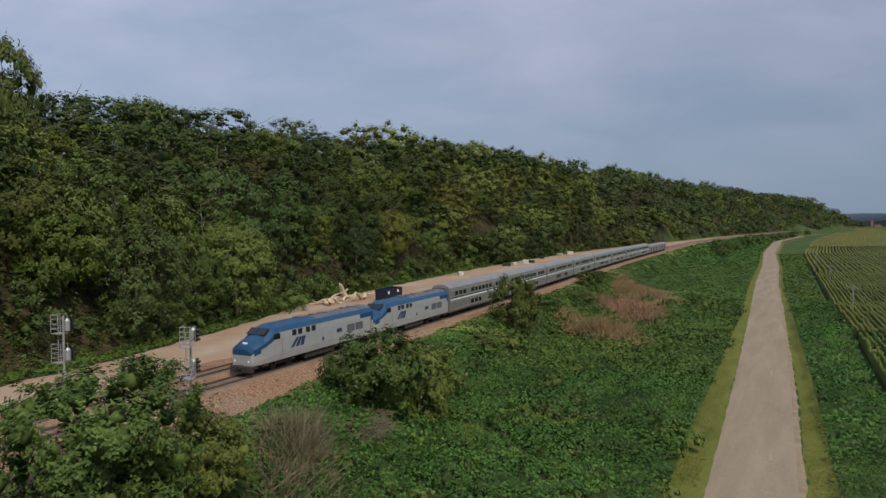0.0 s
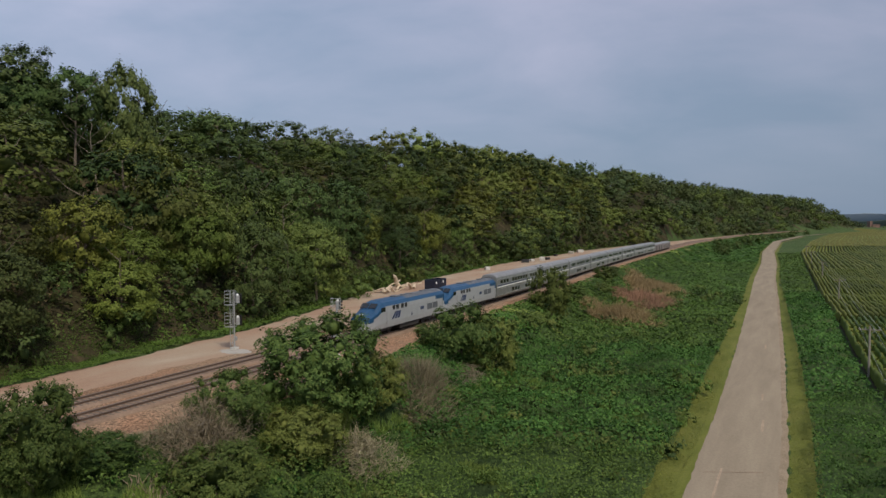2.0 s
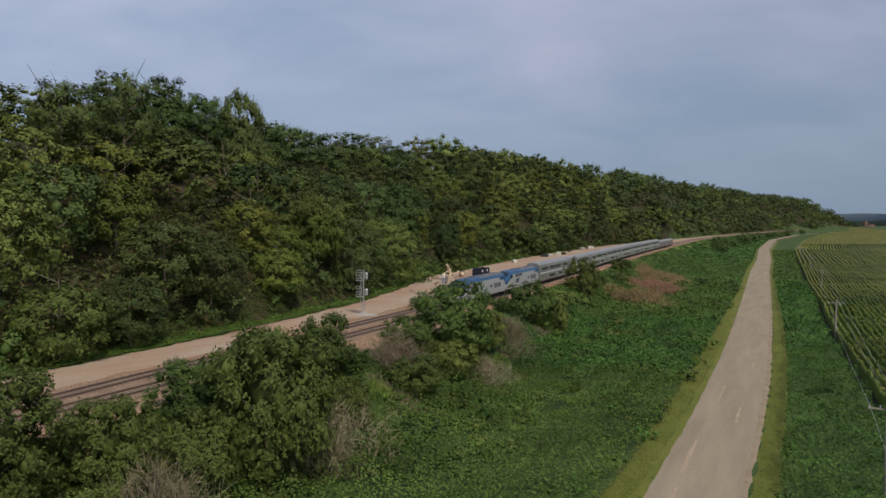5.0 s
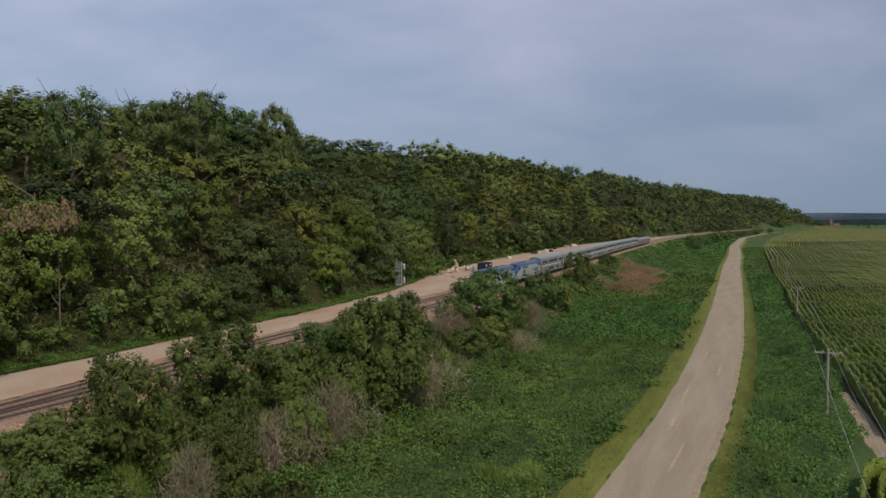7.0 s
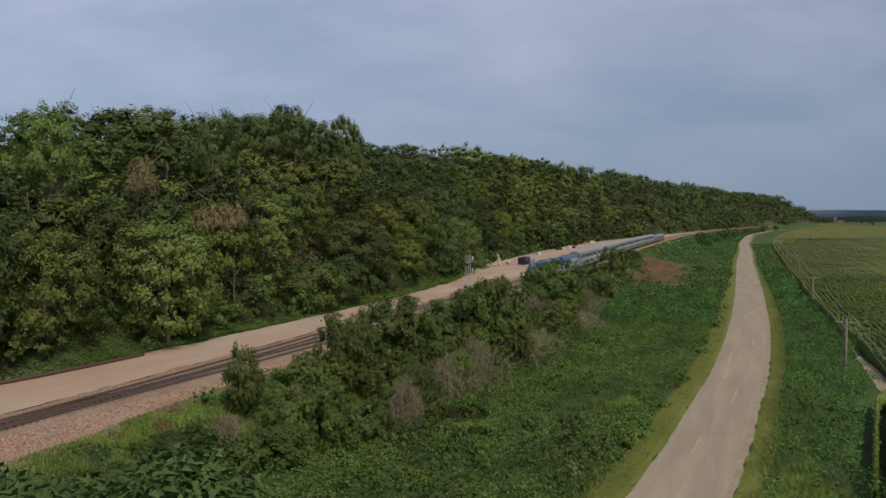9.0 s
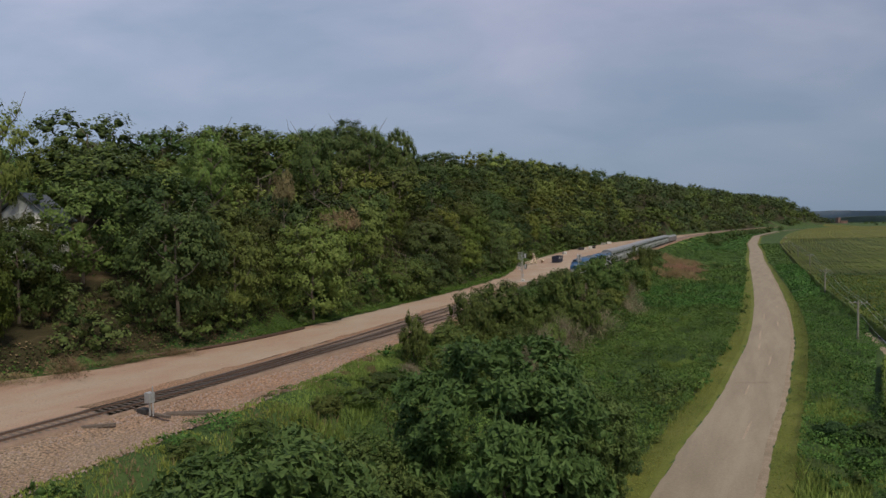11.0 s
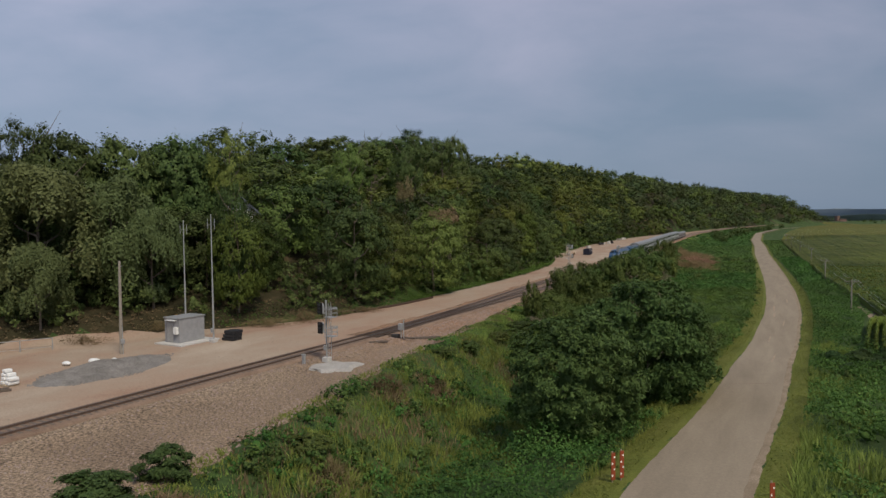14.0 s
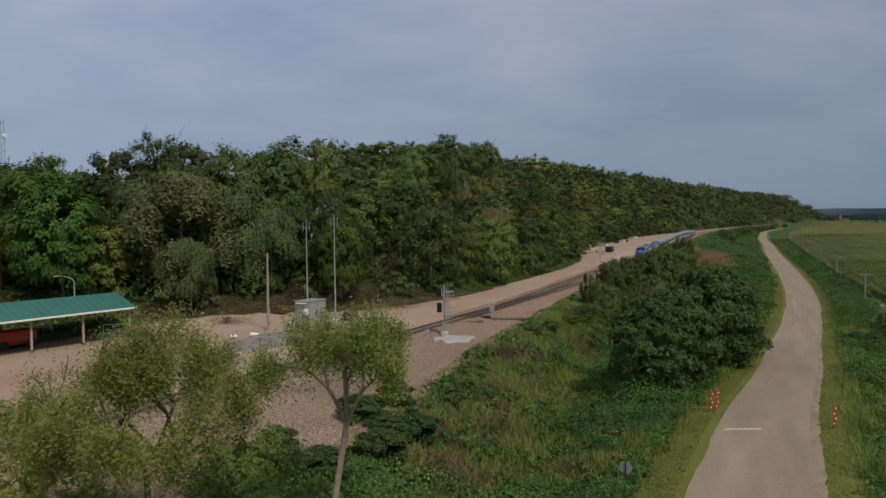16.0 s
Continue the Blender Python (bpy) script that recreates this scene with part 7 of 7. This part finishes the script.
def house(x, y, z, turn, w, d, h, wall_mat, roof_mat, rise, name, label):
    hs = thing(name, label, "house", pose(x, y, z, 0, 0, turn))
    part("wall", box_bm((0, 0, h / 2 - 1.0), (w, d, h + 2.0)), wall_mat, hs)
    for s in (-1, 1):
        bm = bmesh.new()
        a = [Vector((0, -d / 2 - 0.5, h + rise)), Vector((0, d / 2 + 0.5, h + rise)), Vector((s * (w / 2 + 0.6), d / 2 + 0.5, h - 0.15)), Vector((s * (w / 2 + 0.6), -d / 2 - 0.5, h - 0.15))]
        top, bot = [bm.verts.new(p) for p in a], [bm.verts.new(p - Vector((0, 0, 0.22))) for p in a]
        bm.faces.new(top)
        bm.faces.new(bot[::-1])
        for i in range(4):
            bm.faces.new((top[i], bot[i], bot[(i + 1) % 4], top[(i + 1) % 4]))
        bmesh.ops.recalc_face_normals(bm, faces=bm.faces[:])
        part("roof_slope", bm, roof_mat, hs)
        bm = bmesh.new()
        vs = [bm.verts.new((xx, s * d / 2, zz)) for xx, zz in ((-w / 2, h - 0.2), (w / 2, h - 0.2), (0, h + rise - 0.15))]
        ws = [bm.verts.new((v.co.x, s * (d / 2 - 0.15), v.co.z)) for v in vs]
        bm.faces.new(vs)
        bm.faces.new(ws[::-1])
        for i in range(3):
            bm.faces.new((vs[i], ws[i], ws[(i + 1) % 3], vs[(i + 1) % 3]))
        bmesh.ops.recalc_face_normals(bm, faces=bm.faces[:])
        part("gable", bm, wall_mat, hs)
    for k in range(2):
        win = part("window", box_bm((-w / 4 + k * w / 2, -d / 2 - 0.03, h * 0.55), (1.0, 0.08, 1.3), 0.01), M_GLASS, hs)
        part("frame", box_bm((-w / 4 + k * w / 2, -d / 2 - 0.01, h * 0.55), (1.2, 0.06, 1.5), 0.01), M_WHITE, win)
        part("window", box_bm((w / 2 + 0.03, -d / 4 + k * d / 2, h * 0.55), (0.08, 1.0, 1.3), 0.01), M_GLASS, hs)
    return hs


house(-103.5, -19.5, 16.2, 12, 6.0, 8.0, 4.6, M_WHITE, M_ROOFGREY, 3.2, "white_house", "white gabled house half hidden in the wooded bluff")
house(-150.5, -47.0, ground_at(-150.5, -47.0) - 0.2, 20, 9.0, 16.0, 3.6, M_BRICK, M_WHITE, 0.8, "brick_building", "low red-brick building with a white eave among trees")
tw = thing("lattice_tower", "tall grey lattice radio tower behind the trees", "lattice tower", pose(-176.0, -2.0, 14.0))
TH = 28.0
for i in range(3):
    a = i * 2.094
    part("leg", rod_bm(((math.cos(a) * 0.9, math.sin(a) * 0.9, -6), (math.cos(a) * 0.7, math.sin(a) * 0.7, TH), 0.06), seg=5), M_GALV, tw)
for k in range(18):
    z = 1.0 + k * (TH - 1) / 18
    for i in range(3):
        a, b = i * 2.094, (i + 1) * 2.094
        part("brace", rod_bm(((math.cos(a) * 0.8, math.sin(a) * 0.8, z), (math.cos(b) * 0.8, math.sin(b) * 0.8, z + 1.1), 0.03), seg=4), M_GALV, tw)
part("dish", rod_bm(((0.8, 0, TH - 3.5), (1.2, -0.3, TH - 3.5), 0.5, 0.45), seg=12), M_WHITE, tw)

# ---- willows at the end of the yard ----
def limb_tree(name, label, base, fork, seed, stems, radius, top, spread, leaf_n, mat, bark, twig=0.1, girth=0.15, fuzz=0.3, droop=1.5):
    """An open tree: a bole to the fork, forked stems above, and loose sprays of narrow leaves on their ends."""
    rg = random.Random(seed)
    rods, tips = [], []

    def grow(a, d, ln, r, depth):
        b = a + d * ln
        rods.append((a, b, r, r * 0.72))
        if depth <= 1:
            tips.append((a, b))
        if depth == 0:
            return
        for k in range(2 if depth > 2 else 3):
            nd = (d + Vector((rg.uniform(-1, 1), rg.uniform(-1, 1), rg.uniform(-0.3, 0.5))) * spread).normalized()
            grow(b, nd, ln * rg.uniform(0.62, 0.9), r * 0.64, depth - 1)

    for k in range(stems):
        an = k * 6.283 / stems + rg.uniform(-0.4, 0.4)
        grow(Vector((0, 0, 0)), Vector((math.cos(an) * 0.6, math.sin(an) * 0.6, 1.0)).normalized(), 1.0, 1.0, 4)
    A, B = np.array([t[0][:] for t in tips]), np.array([t[1][:] for t in tips])
    base, fork = Vector(base), Vector(fork)
    k = np.array([(radius - fuzz) / np.percentile(np.hypot(B[:, 0], B[:, 1]), 94)] * 2 + [(top - fork.z - fuzz) / B[:, 2].max()])
    fit = lambda v: fork - base + Vector((v[0] * k[0], v[1] * k[1], v[2] * k[2]))
    bm = bmesh.new()
    low = Vector((0, 0, -0.4))
    bend = (fork - base) * 0.5 + Vector((0.12, 0.05, 0))
    add_rod(bm, low, bend, girth * 1.25, girth * 1.1, 9)
    add_rod(bm, bend, fork - base, girth * 1.1, girth, 9)
    for a, b, r0, r1 in rods:
        add_rod(bm, fit(a), fit(b), girth * r0 * 0.8, girth * r1 * 0.8, 6)
    rng = np.random.default_rng(seed)
    A, B = A * k + np.array((fork - base)[:]), B * k + np.array((fork - base)[:])
    full = rng.gamma(0.9, 1.0, len(tips)) + 0.06      # some sprays are full, some nearly bare
    pick = rng.choice(len(tips), leaf_n, p=full / full.sum())
    f = rng.uniform(0.1, 1.15, (leaf_n, 1))
    c = A[pick] + (B[pick] - A[pick]) * f + rng.normal(0, fuzz, (leaf_n, 3))
    c[:, 2] -= np.abs(rng.normal(0, fuzz * droop, leaf_n))
    v, fc = leaf_tris(c, rng.normal(0, 0.8, (leaf_n, 3)) + np.array([0, 0, 0.6]), twig, rng, 2.2)
    t = thing(name, label, "tree", pose(*base))
    part("trunk", bm, bark, t)
    part("crown", mesh_np("crown", v, fc, mat), None, t)
    return t


limb_tree("willow_tree", "open grey-green willow with several spreading stems", (-92.7, -121.4, ground_at(-92.7, -121.4)), (-92.8, -121.4, 7.4), 12, 6, 6.3, 16.3, 0.9, 76000, M_WILLOW, M_BARK, 0.052, 0.19, 0.32)
limb_tree("willow_tree", "leaning open willow with a single pale trunk", (-85.6, -126.7, ground_at(-85.6, -126.7)), (-83.7, -126.7, 12.9), 8, 4, 2.8, 17.3, 0.95, 30000, M_WILLOW, M_WILLOWBARK, 0.045, 0.105, 0.2, 2.6)
for x, y, w, top, k in ((-84.4, -97.0, 1.6, 7.4, 3), (-86.6, -100.6, 2.0, 7.2, 3), (-84.6, -102.0, 1.5, 6.3, 3), (-91.0, -106.5, 1.2, 6.7, 3), (-84.6, -107.5, 2.0, 7.0, 3), (-82.6, -103.8, 1.7, 6.9, 3), (-87.6, -110.8, 1.8, 6.8, 3), (-92.0, -113.0, 3.0, 7.2, 2), (-88.3, -121.0, 3.4, 10.9, 4), (-98.6, -119.5, 3.2, 11.8, 4), (-81.0, -77.5, 1.2, 5.2, 0), (-89.0, -112.0, 3.0, 5.6, 1), (-78.0, -90.0, 1.6, 5.6, 2)):
    h = (top - ground_at(x, y)) / 9.0
    plant("bank_shrub", "low leafy shrub at the edge of the gravel", "shrub", (SHRUB + [SUMAC, WSHRUB])[k], SHRUBTRUNK, x, y, w / 5.0, "shrubs by the gravel", None, None, h / (w / 5.0))

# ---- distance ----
# aerial haze is painted into the ridge's blue-grey base colour
M_RIDGE = solid_mat("haze_painted_ridge", (0.22, 0.27, 0.33), 1.0, 0, 0.12, 0.002)
# greyed and lifted green: distance haze mixed into the tree line's colour
M_FARFIELD = solid_mat("haze_tinted_far_field", (0.125, 0.16, 0.135), 1.0, 0, 0.3, 0.01)


def ridge(name, dist, a0, a1, base, rise, seed, mat, label):
    an = np.linspace(radians(a0), radians(a1), 220)
    x, y = np.sin(an) * dist, np.cos(an) * dist
    h = base + rise * (0.5 * value_noise(an * 14, an * 0, seed) + 0.35 * value_noise(an * 45, an * 0, seed + 1) + 0.15 * value_noise(an * 160, an * 0, seed + 2))
    v = np.concatenate([np.stack([x, y, h * 0 - 20], -1), np.stack([x * 0.985, y * 0.985, h], -1), np.stack([x * 1.05, y * 1.05, h * 0 - 20], -1)])
    i = np.arange(219)
    thing(name, label, "ridge", kind="structure", data=mesh_np(name, v, np.concatenate([np.stack([i, i + 1, i + 221, i + 220], -1), np.stack([i + 220, i + 221, i + 441, i + 440], -1)]), mat, True))


ridge("backdrop", 4350, -100, 130, 46, 30, 3, M_RIDGE, "ridge on the horizon painted in blue-grey haze")
ridge("backdrop", 3300, -100, 130, 14, 16, 9, M_FARFIELD, "dark haze-tinted line of far trees on the plain")
el = thing("grain_elevator", "distant tan grain elevator on the plain", "building", pose(1045, 1850, 0, 0, 0, 20))
part("tower", box_bm((0, 0, 10), (9, 9, 22), 0.5), M_ELEV, el)
part("shed", box_bm((16, 0, 5), (26, 12, 12), 0.5), M_ELEV, el)
part("roof", box_bm((16, 0, 11.6), (28, 14, 1.0), 0.3), M_ELEV, el)
fr = np.random.default_rng(77)
spots = [(float(x), float(y)) for x, y in np.stack([fr.uniform(700, 1500, 60), fr.uniform(1500, 2300, 60)], -1)] + [(float(track_x(y)) + float(fr.uniform(14, 30)), float(y)) for y in fr.uniform(380, 1000, 26)]
mass("far_trees", "scattered far trees on the plain", spots, FAR, fr, [M_LEAF_DK, M_LEAF], 0.5, 0.9)

# ---- railway ties, piece by piece where the camera passes nearest ----
TIE = bm_mesh("tie", box_bm((0, 0, 0), (2.6, 0.23, 0.16), 0.015), M_TIE)


def tie_pose(y, off):
    p = track_pt(y, off, 5.893)
    return pose(p.x, p.y, p.z, 0, 0, track_yaw(y) + random.uniform(-1.5, 1.5))


def lay_ties(track, offs, y0, y1, a, b):
    """Single ties between stations a and b; the rest of the line joined."""
    ys, y = [], y0
    while y < y1:
        d = float(track_x(y + 0.5) - track_x(y - 0.5))
        y += 0.55 / math.sqrt(1 + d * d)
        ys.append(y)
    near = [q for q in ys if a <= q <= b][:300]
    for q in near:
        ob = part("tie", TIE, None, track)
        ob.matrix_world = tie_pose(q, float(offs(np.array(q))))
    tv = np.array([v.co[:] for v in TIE.vertices])
    lo, hi = tv.min(0), tv.max(0)
    bv = np.array([(x, y, z) for x in (lo[0], hi[0]) for y in (lo[1], hi[1]) for z in (lo[2], hi[2])])
    bf = np.array([(0, 1, 3, 2), (4, 6, 7, 5), (0, 4, 5, 1), (2, 3, 7, 6), (0, 2, 6, 4), (1, 5, 7, 3)])
    vs, fs = [], []
    rest = [q for q in ys if q not in set(near)]
    for n, q in enumerate(rest):
        m = np.array(tie_pose(q, float(offs(np.array(q)))))
        vs.append(bv @ m[:3, :3].T + m[:3, 3])
        fs.append(bf + 8 * n)
    if vs:
        tagged(part("ties", mesh_np("ties", np.concatenate(vs), np.concatenate(fs), M_TIE), None, track), kind="stuff")


lay_ties(MAIN, lambda y: y * 0.0, -140, 330, -100, 36)
lay_ties(SIDING, siding_off, -30, 330, -25, 90)
